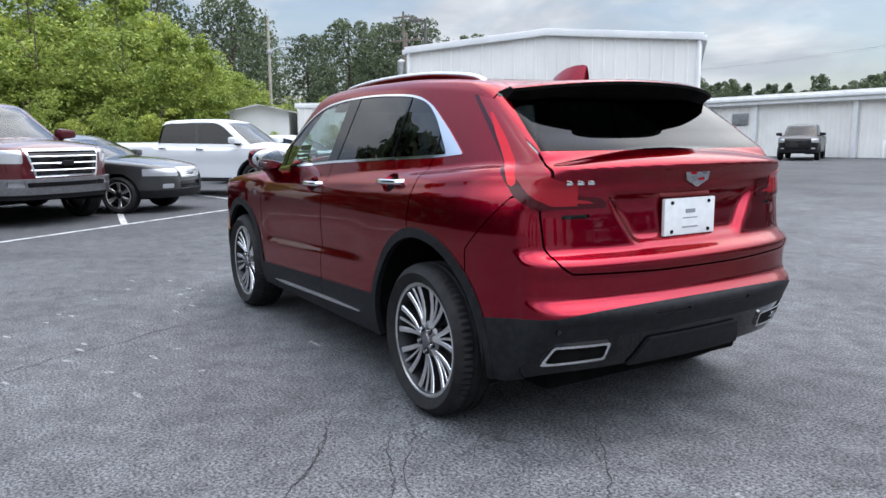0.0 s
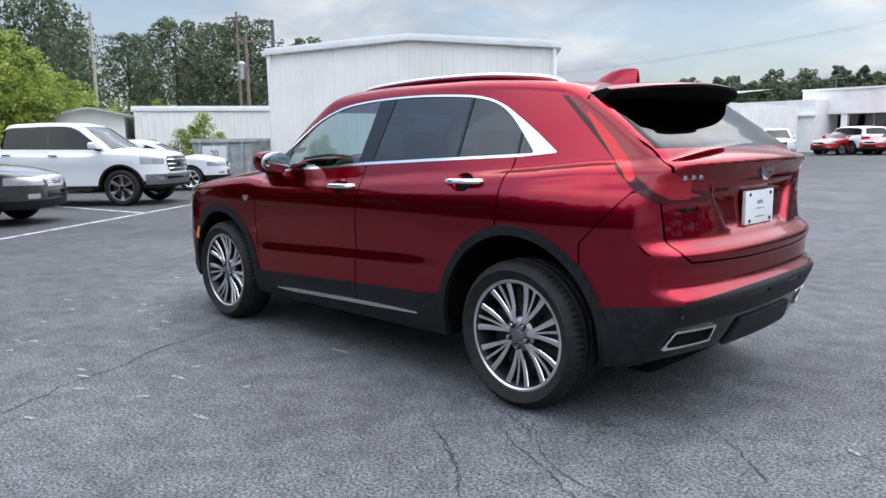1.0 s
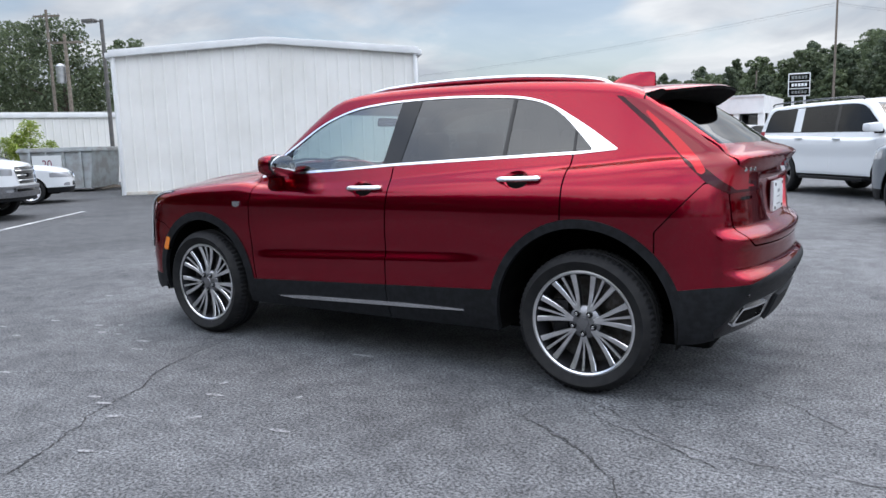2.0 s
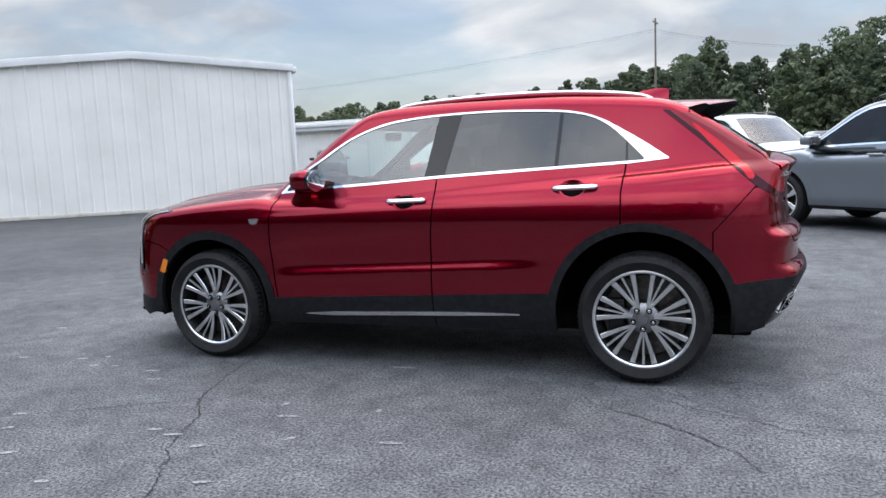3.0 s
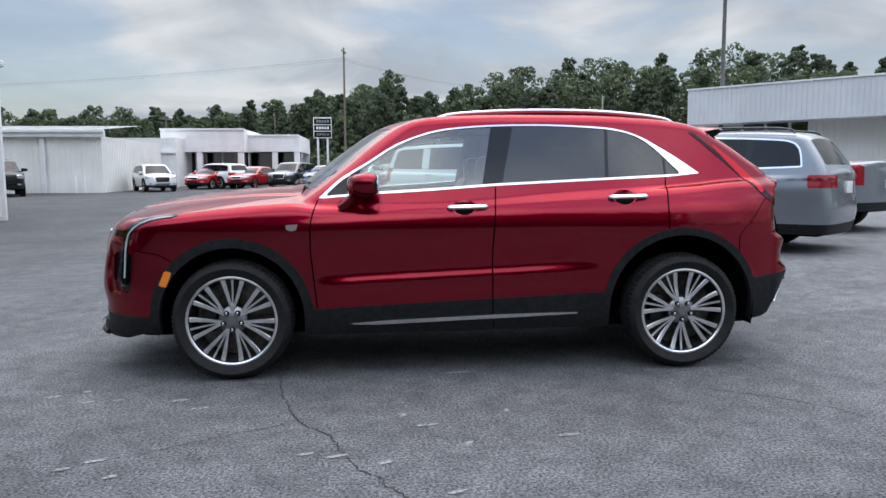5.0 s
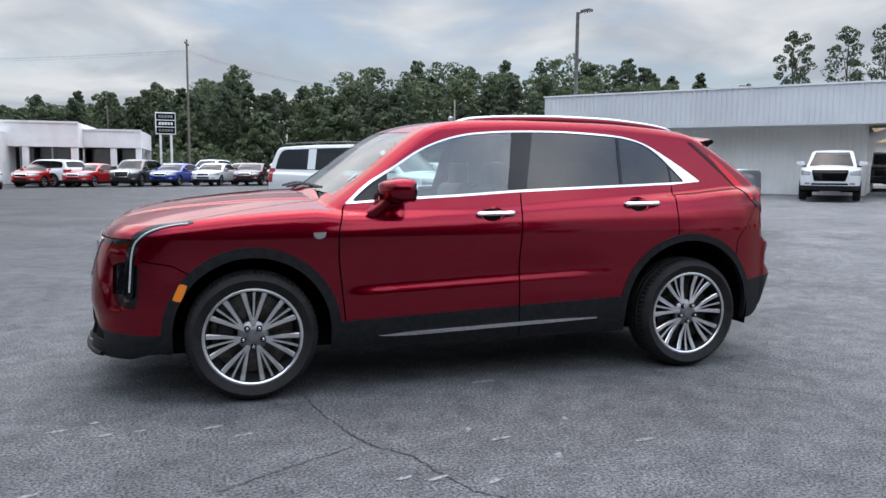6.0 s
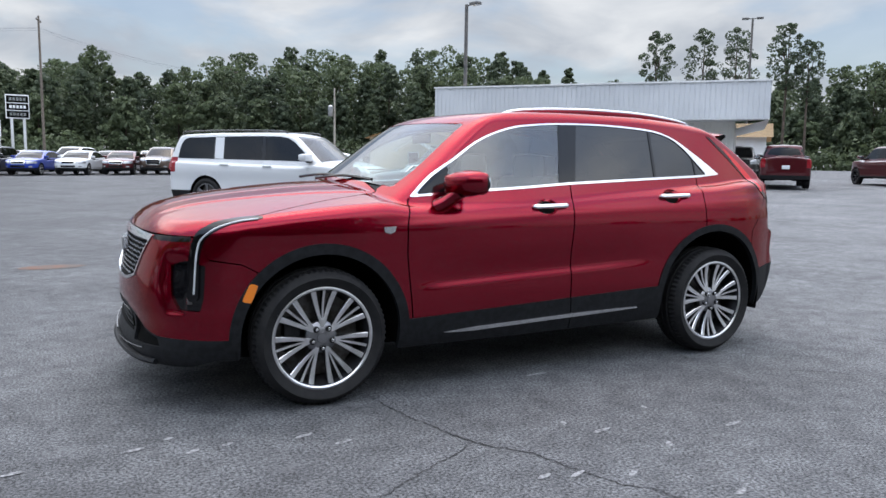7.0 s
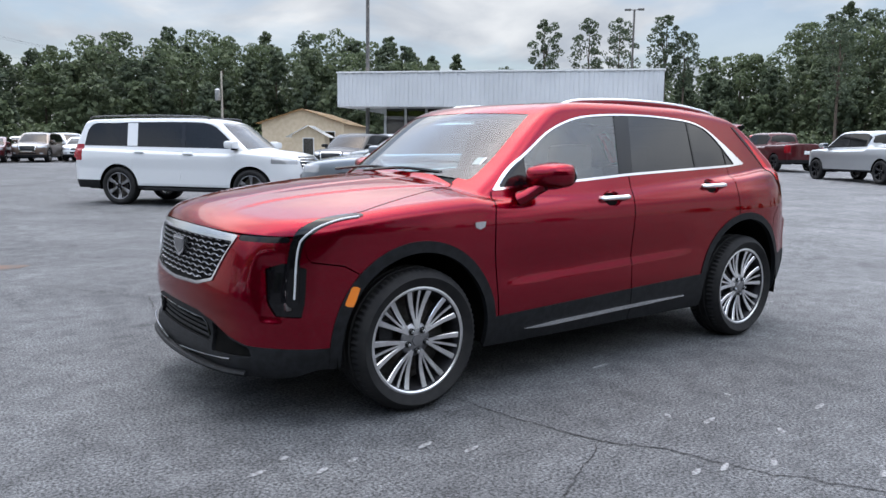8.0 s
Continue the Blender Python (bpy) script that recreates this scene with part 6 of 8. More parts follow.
SEAL = grain(material("worn_white_line", (0.48, 0.49, 0.49), 0.8), (0.24, 0.25, 0.255), scale=6, lo=0.42, hi=0.6, bump=0.3, bump_scale=90)
CHALK = grain(material("chalk_scuff", (0.27, 0.275, 0.28), 0.9), (0.12, 0.12, 0.125), scale=55, lo=0.42, hi=0.58)


def crack(pts, w=0.011):
    """A jagged dark fissure in the asphalt, a thin strip that follows a path."""
    P = rounded(pts, 14, False)
    n = len(P)
    d = np.gradient(P, axis=0)
    d /= np.linalg.norm(d, axis=1)[:, None] + 1e-9
    nrm = np.stack([-d[:, 1], d[:, 0]], 1)
    jit = np.cumsum(rng.normal(0, 0.006, n))
    jit -= np.linspace(jit[0], jit[-1], n)
    C = P + nrm * (jit + rng.normal(0, 0.003, n))[:, None]
    ww = w * 0.55 * (0.35 + rng.random(n)) * np.minimum(1, np.minimum(np.arange(n), np.arange(n)[::-1]) / 6 + 0.15)
    a, b = C + nrm * ww[:, None] / 2, C - nrm * ww[:, None] / 2
    z = 0.0035
    vs = [(*p, float(gz(*p)) + z) for p in a] + [(*p, float(gz(*p)) + z) for p in b]
    me = bpy.data.meshes.new("crack")
    me.from_pydata(vs, [], [(i, i + 1, n + i + 1, n + i) for i in range(n - 1)])
    me.materials.append(CRACK)
    ob = new("crack", me)
    ob.parent = ground
    return ob


crack([(1.12, 0.80), (1.08, 1.15), (0.97, 1.38), (0.88, 1.66), (0.76, 1.87), (0.70, 2.05), (0.62, 2.30), (0.52, 2.46), (0.41, 2.67), (0.28, 2.95)], 0.016)
crack([(0.88, 1.66), (1.16, 1.81), (1.36, 1.93), (1.50, 1.985), (1.7, 2.1)], 0.011)
crack([(3.9, -5.1), (3.07, -4.42), (2.53, -3.83), (1.9, -2.95), (1.75, -2.73), (1.84, -2.13)], 0.02)
crack([(-1.22, 1.33), (-1.47, 1.48), (-1.79, 1.72), (-1.95, 1.95)], 0.012)
crack([(-1.1, 1.15), (-1.25, 1.33), (-1.55, 1.52), (-1.78, 1.71)], 0.009)
crack([(-1.41, 1.04), (-1.70, 1.22), (-2.01, 1.38), (-2.2, 1.5)], 0.010)
crack([(-1.90, 0.31), (-2.11, 0.48), (-2.40, 0.71), (-2.6, 0.9)], 0.009)
crack([(-1.64, 0.74), (-2.0, 1.05)], 0.008)
crack([(-1.35, 0.95), (-1.55, 1.1), (-1.93, 1.33), (-2.62, 1.38), (-3.3, 1.25)], 0.009)
crack([(-0.13, 0.4), (-0.38, 0.07)], 0.010)
crack([(-3.4, -1.2), (-4.0, -1.8), (-4.9, -2.1), (-5.6, -2.9)], 0.018)
crack([(8, -6), (5.5, -5.2), (3.9, -5.1)], 0.03)
crack([(-2.9, -0.4), (-3.6, -0.7), (-4.3, -0.6)], 0.012)

for x, y, a, ln in ((1.61, 1.28, 20, 0.10), (1.47, 1.43, 15, 0.10), (1.95, 1.24, 25, 0.06), (2.1, 1.26, 30, 0.07), (2.18, 1.06, 10, 0.05), (1.75, 2.12, 20, 0.09), (1.86, 2.20, 24, 0.07),
                    (1.33, 2.55, 25, 0.09), (0.85, 2.13, 15, 0.08), (0.71, 2.17, 20, 0.10), (1.63, 2.3, 30, 0.06), (0.40, 1.65, 60, 0.05), (-0.37, 2.01, 10, 0.12), (0.04, 0.88, 5, 0.16),
                    (2.33, 1.14, 12, 0.09), (2.79, 1.20, 10, 0.09), (0.29, 1.81, 10, 0.12), (0.12, 2.08, 40, 0.07), (0.49, 2.26, 30, 0.08), (0.22, 2.58, 20, 0.08), (-0.14, 1.63, 70, 0.04),
                    (-2.72, 0.36, -30, 0.07), (2.6, 1.6, 20, 0.07), (2.3, 1.9, 25, 0.08), (3.0, 1.5, 15, 0.10), (1.2, 3.0, 20, 0.06), (3.3, 0.4, 15, 0.1), (0.9, 2.75, 15, 0.07)):
    # pale scuffs, ragged at both ends
    m = 9
    t = np.linspace(-1, 1, m)
    up = (0.011 + 0.006 * rng.random(m)) * np.sqrt(1 - t * t * 0.96)
    dn = (0.011 + 0.006 * rng.random(m)) * np.sqrt(1 - t * t * 0.96)
    c, s = math.cos(radians(a)), math.sin(radians(a))
    pts = [(tt * ln / 2, u) for tt, u in zip(t, up)] + [(tt * ln / 2, -u) for tt, u in zip(t[::-1], dn)]
    me = bpy.data.meshes.new("chalk_mark")
    me.from_pydata([(x + c * p - s * q, y + s * p + c * q, 0.004) for p, q in pts], [], [tuple(range(len(pts)))])
    me.materials.append(CHALK)
    ob = new("chalk_mark", me)
    ob.parent = ground


def stripe(a, b, w=0.10):
    a, b = np.array(a, float), np.array(b, float)
    d = (b - a) / np.linalg.norm(b - a)
    n = np.array([-d[1], d[0]]) * w / 2
    q = [a + n, b + n, b - n, a - n]
    me = bpy.data.meshes.new("parking_line")
    me.from_pydata([(*p, float(gz(*p)) + 0.005) for p in q], [], [(0, 1, 2, 3)])
    me.materials.append(SEAL)
    return tagged(new("parking_line", me), "worn white parking line", "line", "parking lines", "structure")


stripe((5.6, 4.2), (9.7, -1.35))
stripe((9.7, -1.35), (12.6, -5.2))
stripe((8.1, 0.8), (14.5, 0.1))
stripe((10.4, -2.3), (17, -1.2))
stripe((-31.5, -15.0), (-27.8, -18.6), 0.12)

# grass behind the lot and red clay patches
def patch(name, outline, mat, label, dz=0.012):
    me = bpy.data.meshes.new(name)
    P = rounded(outline, 6)
    me.from_pydata([(*p, float(gz(*p)) + dz) for p in P], [], [tuple(range(len(P)))])
    me.materials.append(mat)
    return tagged(new(name, me), label, "ground", kind="structure")


CLAY = grain(material("red_clay_stain", (0.13, 0.075, 0.055), 0.95), (0.10, 0.085, 0.075), scale=5)
stain = patch("clay_stain", [(3.05, -5.0), (2.8, -4.9), (2.5, -4.95), (2.35, -5.1), (2.6, -5.25), (2.95, -5.2)], CLAY, "reddish clay stain on the asphalt", 0.004)


# ---- buildings ----
def ribs(bm, a, b, z0, z1, pitch=0.30, depth=0.035, rib=0.06):
    """A sheet of trapezoid ribs between two ground points; z1 may be a function of the way along."""
    a, b = Vector((*a, 0)), Vector((*b, 0))
    L = (b - a).length
    d = (b - a) / L
    n = Vector((d.y, -d.x, 0))
    prof = []
    s = 0.0
    while s < L - 0.01:
        prof += [(s, 0), (s + rib * 0.35, depth), (s + rib, depth), (s + rib * 1.35, 0)]
        s += pitch
    prof.append((L, 0))
    prof = [(min(p, L), q) for p, q in prof]
    top = z1 if callable(z1) else (lambda t: z1)
    lo = [bm.verts.new(a + d * p + n * q + Vector((0, 0, z0))) for p, q in prof]
    hi = [bm.verts.new(a + d * p + n * q + Vector((0, 0, top(p / L)))) for p, q in prof]
    for i in range(len(prof) - 1):
        bm.faces.new((lo[i], lo[i + 1], hi[i + 1], hi[i]))
    return bm


def beam(a, b, w, h, bevel=0.01):
    """A bar from a to b."""
    a, b = Vector(a), Vector(b)
    L = (b - a).length
    bm = boxed(-w / 2, w / 2, -h / 2, h / 2, 0, L, bevel=bevel)
    q = (b - a).to_track_quat("Z", "Y").to_matrix().to_4x4()
    bmesh.ops.transform(bm, matrix=Matrix.Translation(a) @ q, verts=bm.verts)
    return bm


RIB = grain(material("white_ribbed_metal", (0.82, 0.81, 0.775), 0.42), (0.75, 0.74, 0.70), scale=0.8, detail=8, lo=0.38, hi=0.66)
RIB_RUST = grain(material("stained_base_metal", (0.62, 0.60, 0.55), 0.5), (0.45, 0.33, 0.22), scale=2.5, lo=0.5, hi=0.7)
TRIM_WHITE = grain(material("white_trim_metal", (0.76, 0.77, 0.77), 0.35), (0.70, 0.71, 0.71), scale=2)
STUCCO = grain(material("white_stucco", (0.78, 0.78, 0.77), 0.85), (0.72, 0.72, 0.71), scale=1.5, bump=0.2, bump_scale=40)
ROOF_METAL = grain(material("pale_roof_metal", (0.60, 0.61, 0.60), 0.4), (0.52, 0.53, 0.52), scale=0.7)
FASCIA = grain(material("grey_white_fascia", (0.60, 0.62, 0.64), 0.45), (0.55, 0.57, 0.59), scale=0.6)
BRICK_TAN = grain(material("cream_wall", (0.60, 0.50, 0.36), 0.8), (0.54, 0.44, 0.31), scale=3, bump=0.2, bump_scale=30)
SHOP_GLASS = thin_glass("shop_glass", (0.10, 0.11, 0.115))
TIMBER = grain(material("weathered_pole", (0.20, 0.17, 0.14), 0.9), (0.13, 0.11, 0.09), scale=9, bump=0.4, bump_scale=30)
POLE_METAL = grain(material("dark_pole_metal", (0.10, 0.10, 0.10), 0.5, 0.3), (0.14, 0.13, 0.12), scale=6)
GALV = grain(material("galvanised_metal", (0.42, 0.43, 0.44), 0.45, 0.7), (0.33, 0.34, 0.35), scale=5)


def metal_shed():
    R, L = Vector((10.2, -14.86, 0)), Vector((16.84, -9.19, 0))
    d = (L - R).normalized()
    back = Vector((d.y, -d.x, 0))
    depth = 13.0
    R2, L2 = R + back * depth, L + back * depth
    ev, pk = 4.06, 4.40
    shed = tagged(new("metal_shed"), "white ribbed metal shed with a low gable", "building")
    gable = lambda t: ev + (pk - ev) * (1 - abs(2 * t - 1))
    # walls: ribs face outwards
    part("front_wall", ribs(bmesh.new(), L[:2], R[:2], 0.0, gable, 0.335, 0.030, 0.055), RIB, shed, smooth=False)
    part("side_wall", ribs(bmesh.new(), R[:2], R2[:2], 0.0, ev, 0.335, 0.030, 0.055), RIB, shed, smooth=False)
    part("side_wall", ribs(bmesh.new(), L2[:2], L[:2], 0.0, ev, 0.335, 0.030, 0.055), RIB, shed, smooth=False)
    part("back_wall", ribs(bmesh.new(), R2[:2], L2[:2], 0.0, gable, 0.335, 0.030, 0.055), RIB, shed, smooth=False)
    mid, mid2 = (L + R) / 2, (L2 + R2) / 2
    out = -back * 0.10
    for a, b in ((R, R2), (L, L2)):
        bm = bmesh.new()
        e = Vector((0, 0, ev + 0.02))
        p = Vector((0, 0, pk + 0.02))
        side = (a - mid).normalized() * 0.10
        vs = [bm.verts.new(q) for q in (a + side + e + out, b + side + e - out, mid2 + p - out, mid + p + out)]
        bm.faces.new(vs)
        bmesh.ops.solidify(bm, geom=bm.faces[:], thickness=0.05)
        part("roof", bm, ROOF_METAL, shed)
        # rake trim along the gable, gutter along the eave
        part("rake_trim", beam(a + side + out + Vector((0, 0, ev + 0.0)), mid + out + Vector((0, 0, pk + 0.0)), 0.07, 0.20), TRIM_WHITE, shed)
        part("gutter", beam(a + side * 1.3 + out + Vector((0, 0, ev - 0.05)), b + side * 1.3 + Vector((0, 0, ev - 0.05)), 0.15, 0.16, 0.03), TRIM_WHITE, shed)
        part("corner_trim", beam(a + out * 0.5, a + out * 0.5 + Vector((0, 0, ev - 0.05)), 0.10, 0.10), TRIM_WHITE, shed)
    part("ridge_cap", beam(mid + out * 1.3 + Vector((0, 0, pk + 0.03)), mid2 + Vector((0, 0, pk + 0.03)), 0.30, 0.10), TRIM_WHITE, shed)
    part("base_flashing", beam(L - back * 0.045 + Vector((0, 0, 0.05)), R - back * 0.045 + Vector((0, 0, 0.05)), 0.03, 0.10), RIB_RUST, shed)
    return shed


metal_shed()


def long_shop():
    b = tagged(new("long_workshop"), "long low white metal workshop with wide bays", "building")
    y0, x0, x1, h = -40.0, 16.6, 58.0, 3.3
    part("front_wall", ribs(bmesh.new(), (x1, y0), (x0, y0), 0, h, 0.30, 0.03, 0.05), RIB, b, smooth=False)
    part("end_wall", ribs(bmesh.new(), (x0, y0), (x0, y0 - 12), 0, h, 0.30, 0.03, 0.05), RIB, b, smooth=False)
    part("fascia", boxed(x0 - 0.3, x1, y0 + 0.12, y0 + 0.42, h - 0.05, h + 0.34, bevel=0.02), TRIM_WHITE, b)
    part("gutter", boxed(x0 - 0.35, x1, y0 + 0.42, y0 + 0.55, h + 0.20, h + 0.40, bevel=0.03), TRIM_WHITE, b)
    bm = bmesh.new()
    vs = [bm.verts.new(p) for p in ((x0 - 0.3, y0 + 0.5, h + 0.38), (x1, y0 + 0.5, h + 0.38), (x1, y0 - 7, h + 1.0), (x0 - 0.3, y0 - 7, h + 1.0))]
    bm.faces.new(vs)
    bmesh.ops.solidify(bm, geom=bm.faces[:], thickness=0.06)
    part("roof", bm, ROOF_METAL, b)
    for x in (19.8, 26.3, 33.0, 40.0, 47.0):
        part("bay_post", boxed(x - 0.11, x + 0.11, y0 + 0.05, y0 + 0.24, 0, h), TRIM_WHITE, b)
    for x in (17.4, 17.9):
        part("bollard", lathe(bmesh.new(), [(0.06, 0), (0.06, 0.95), (0.03, 1.0)], 10, "Z", at=(x, y0 + 0.6, 0)), TRIM_WHITE, b)
    v = part("wall_vent", boxed(26.9, 28.1, y0 + 0.04, y0 + 0.12, 2.0, 2.75, bevel=0.01), GALV, b)
    for k in range(6):
        part("slat", boxed(26.98, 28.02, y0 + 0.11, y0 + 0.16, 2.06 + k * 0.11, 2.11 + k * 0.11), GALV, v)
    return b


long_shop()


def showroom():
    b = tagged(new("showroom"), "white flat-roofed car showroom with columns and dark glass", "building")
    w = part("rear_block", boxed(15.6, 27.0, -70, -52.5, 0, 3.75), STUCCO, b)
    part("lower_band", boxed(15.5, 27.0, -52.5, -52.3, 2.6, 2.75), TRIM_WHITE, b)
    for y0, x0, x1, top, bot in ((-55.0, 11.0, 17.4, 4.55, 2.75), (-57.0, 6.9, 11.2, 4.15, 2.8)):
        part("parapet", boxed(x0, x1, y0 - 10, y0, bot, top), STUCCO, b)
        part("cornice", boxed(x0 - 0.05, x1 + 0.05, y0 - 0.02, y0 + 0.10, top - 0.10, top + 0.04), TRIM_WHITE, b)
        back = y0 - 2.2
        part("floor_slab", boxed(x0, x1, back - 7, y0, 0.0, 0.12), STUCCO, b)
        n = max(2, int((x1 - x0) / 1.6))
        for i in range(n):
            xa, xb = x0 + (x1 - x0) * i / n, x0 + (x1 - x0) * (i + 1) / n
            part("glazing", boxed(xa + 0.05, xb - 0.05, back - 0.03, back, 0.14, bot), SHOP_GLASS, b)
            part("mullion", boxed(xa - 0.05, xa + 0.05, back - 0.06, back + 0.05, 0.12, bot), TRIM_WHITE, b)
        part("back_wall", boxed(x0, x1, back - 7.2, back - 7.0, 0.1, bot), STUCCO, b)
    for x, y in ((17.1, -55.3), (14.5, -55.3), (11.3, -55.3), (8.9, -57.3), (7.1, -57.3)):
        part("column", boxed(x - 0.22, x + 0.22, y - 0.22, y + 0.22, 0, 2.8, bevel=0.02), STUCCO, b)
    return b


showroom()


def canopy_building():
    L, R = Vector((-14.4, -29.6, 0)), Vector((-24.6, -17.8, 0))
    d = (R - L).normalized()
    back = Vector((d.y, -d.x, 0))
    if back.y > 0:
        back = -back
    b = tagged(new("canopy_building"), "low shop with a deep grey-white ribbed fascia canopy", "building")
    top, bot = 4.96, 3.34
    q = lambda s, t: (L + d * s + back * t)[:2]
    W = (R - L).length
    out = Vector((-d.y, d.x, 0))
    front = ribs(bmesh.new(), q(W, 0), q(0, 0), bot, top, 0.22, 0.022, 0.05)
    part("fascia", front, FASCIA, b, smooth=False)
    part("fascia_end", ribs(bmesh.new(), q(0, 0), q(0, 10), bot, top, 0.22, 0.022, 0.05), FASCIA, b, smooth=False)
    bm = bmesh.new()
    prism(bm, [q(-0.05, -0.05), q(W + 0.05, -0.05), q(W + 0.05, 10), q(-0.05, 10)], top, top + 0.07, "XY")
    part("coping", bm, TRIM_WHITE, b)
    # sloped end: the fascia folds back to the wall
    bm = bmesh.new()
    a = [Vector((*q(W, 0), bot)), Vector((*q(W, 0), top)), Vector((*q(W, 10), top)), Vector((*q(W, 10), bot)), Vector((*q(W - 1.4, 1.6), bot - 0.35)), Vector((*q(W - 1.4, 10), bot - 0.35))]
    v = [bm.verts.new(p) for p in a]
    bm.faces.new((v[0], v[3], v[2], v[1]))
    bm.faces.new((v[0], v[4], v[5], v[3]))
    part("sloped_soffit", bm, TRIM_WHITE, b, smooth=False)
    bm = bmesh.new()
    prism(bm, [q(0, 0.02), q(W, 0.02), q(W - 1.4, 1.6), q(0, 1.6)], bot - 0.02, bot + 0.04, "XY")
    part("soffit", bm, TRIM_WHITE, b)
    part("front_wall", ribs(bmesh.new(), q(W - 1.4, 1.6), q(5.2, 1.6), 0.0, bot, 0.25, 0.025, 0.05), RIB, b, smooth=False)
    part("end_wall", ribs(bmesh.new(), q(W - 1.4, 10), q(W - 1.4, 1.6), 0.0, bot, 0.25, 0.025, 0.05), RIB, b, smooth=False)
    for i in range(3):
        s0, s1 = 1.9 + i * 1.1, 1.9 + (i + 1) * 1.1
        bm = bmesh.new()
        prism(bm, [q(s0 + 0.06, 1.9), q(s1 - 0.06, 1.9), q(s1 - 0.06, 1.95), q(s0 + 0.06, 1.95)], 0.2, bot, "XY")
        part("glazing", bm, SHOP_GLASS, b)
        bm = bmesh.new()
        prism(bm, [q(s0 - 0.06, 1.85), q(s0 + 0.06, 1.85), q(s0 + 0.06, 2.0), q(s0 - 0.06, 2.0)], 0.0, bot, "XY")
        part("mullion", bm, TRIM_WHITE, b)
    bm = bmesh.new()
    prism(bm, [q(1.85, 9.8), q(W - 1.5, 9.8), q(W - 1.5, 9.95), q(1.85, 9.95)], 0.0, bot, "XY")
    part("back_wall", bm, STUCCO, b)
    part("side_wall", ribs(bmesh.new(), q(1.85, 1.9), q(1.85, 9.9), 0.0, bot, 0.25, 0.025, 0.05), RIB, b, smooth=False)
    bm = bmesh.new()
    prism(bm, [q(5.0, 1.55), q(5.2, 1.55), q(5.2, 1.95), q(5.0, 1.95)], 0.0, bot, "XY")
    part("door_jamb", bm, TRIM_WHITE, b)
    return b


canopy_building()


def plain_house(name, label, corner, yaw, w, l, h, peak, wall, roof, windows=()):
    """A gabled house: front wall along its x, gable ends on x = 0 and w."""
    b = tagged(new(name), label, "building")
    b.matrix_world = pose(*corner, 0, 0, yaw)
    bm = bmesh.new()
    prism(bm, [(0, 0), (w, 0), (w, h), (w / 2, peak), (0, h)], 0, -l, "XZ")
    part("wall", bm, wall, b, smooth=False)
    for s in (-1, 1):
        bm = bmesh.new()
        xe, xm = w / 2 + s * (w / 2 + 0.45), w / 2
        dz = (peak - h) / (w / 2) * 0.45
        vs = [bm.verts.new(p) for p in ((xe, 0.4, h - dz + 0.05), (xm, 0.4, peak + 0.05), (xm, -l - 0.4, peak + 0.05), (xe, -l - 0.4, h - dz + 0.05))]
        bm.faces.new(vs)
        bmesh.ops.solidify(bm, geom=bm.faces[:], thickness=0.14)
        part("roof", bm, roof, b)
    for x, z, ww, hh in windows:
        win = part("window", boxed(x - ww / 2, x + ww / 2, -0.02, 0.05, z, z + hh), TRIM_WHITE, b)
        part("pane", boxed(x - ww / 2 + 0.06, x + ww / 2 - 0.06, 0.05, 0.065, z + 0.06, z + hh - 0.06), SHOP_GLASS, win)
    return b


ROOF_TAN = grain(material("tan_shingles", (0.42, 0.30, 0.17), 0.85), (0.34, 0.25, 0.15), scale=5)
plain_house("tan_house", "cream house with a low gable and a brown eave board", (-26.2, -50.7, 0.55), 320, 6.85, 11, 2.75, 3.85, BRICK_TAN, ROOF_TAN, ((1.2, 1.1, 1.0, 1.0),))
plain_house("house_porch", "small gabled porch of a cream house", (-23.4, -48.6, 0.5), 320, 2.6, 1.6, 1.75, 2.45, BRICK_TAN, ROOF_METAL, ((1.3, 0.05, 0.9, 1.5),))
plain_house("white_shed", "small white metal shed with a shallow gable", (31.6, -10.5, 0), 62, 2.9, 6, 2.7, 3.0, RIB, ROOF_METAL)
lb = tagged(new("low_white_building"), "long low white metal building behind the shed", "building")
part("front_wall", ribs(bmesh.new(), (31.4, -10.9), (28.0, -17.6), 0, 2.85, 0.3, 0.03, 0.05), RIB, lb, smooth=False)
part("eave_trim", beam((31.5, -10.8, 2.95), (27.9, -17.8, 2.95), 0.2, 0.2), TRIM_WHITE, lb)
bm = bmesh.new()
prism(bm, [(31.5, -10.8), (27.9, -17.8), (34.0, -20.8), (37.5, -14.0)], 2.95, 3.10, "XY")
part("roof", bm, ROOF_METAL, lb)
part("end_wall", ribs(bmesh.new(), (37.4, -13.8), (31.4, -10.9), 0, 2.85, 0.3, 0.03, 0.05), RIB, lb, smooth=False)
plain_house("far_office", "low tan office with porch posts behind the pickups", (-44.0, -34.0, 0.6), 40, 9, 7, 2.6, 3.6, STUCCO, ROOF_TAN, ((2, 1, 1.4, 1.1), (6.5, 1, 1.4, 1.1)))


# ---- poles, lamps, sign, wires ----
PALE_POLE = grain(material("pale_weathered_pole", (0.40, 0.37, 0.32), 0.9), (0.30, 0.28, 0.24), scale=9)


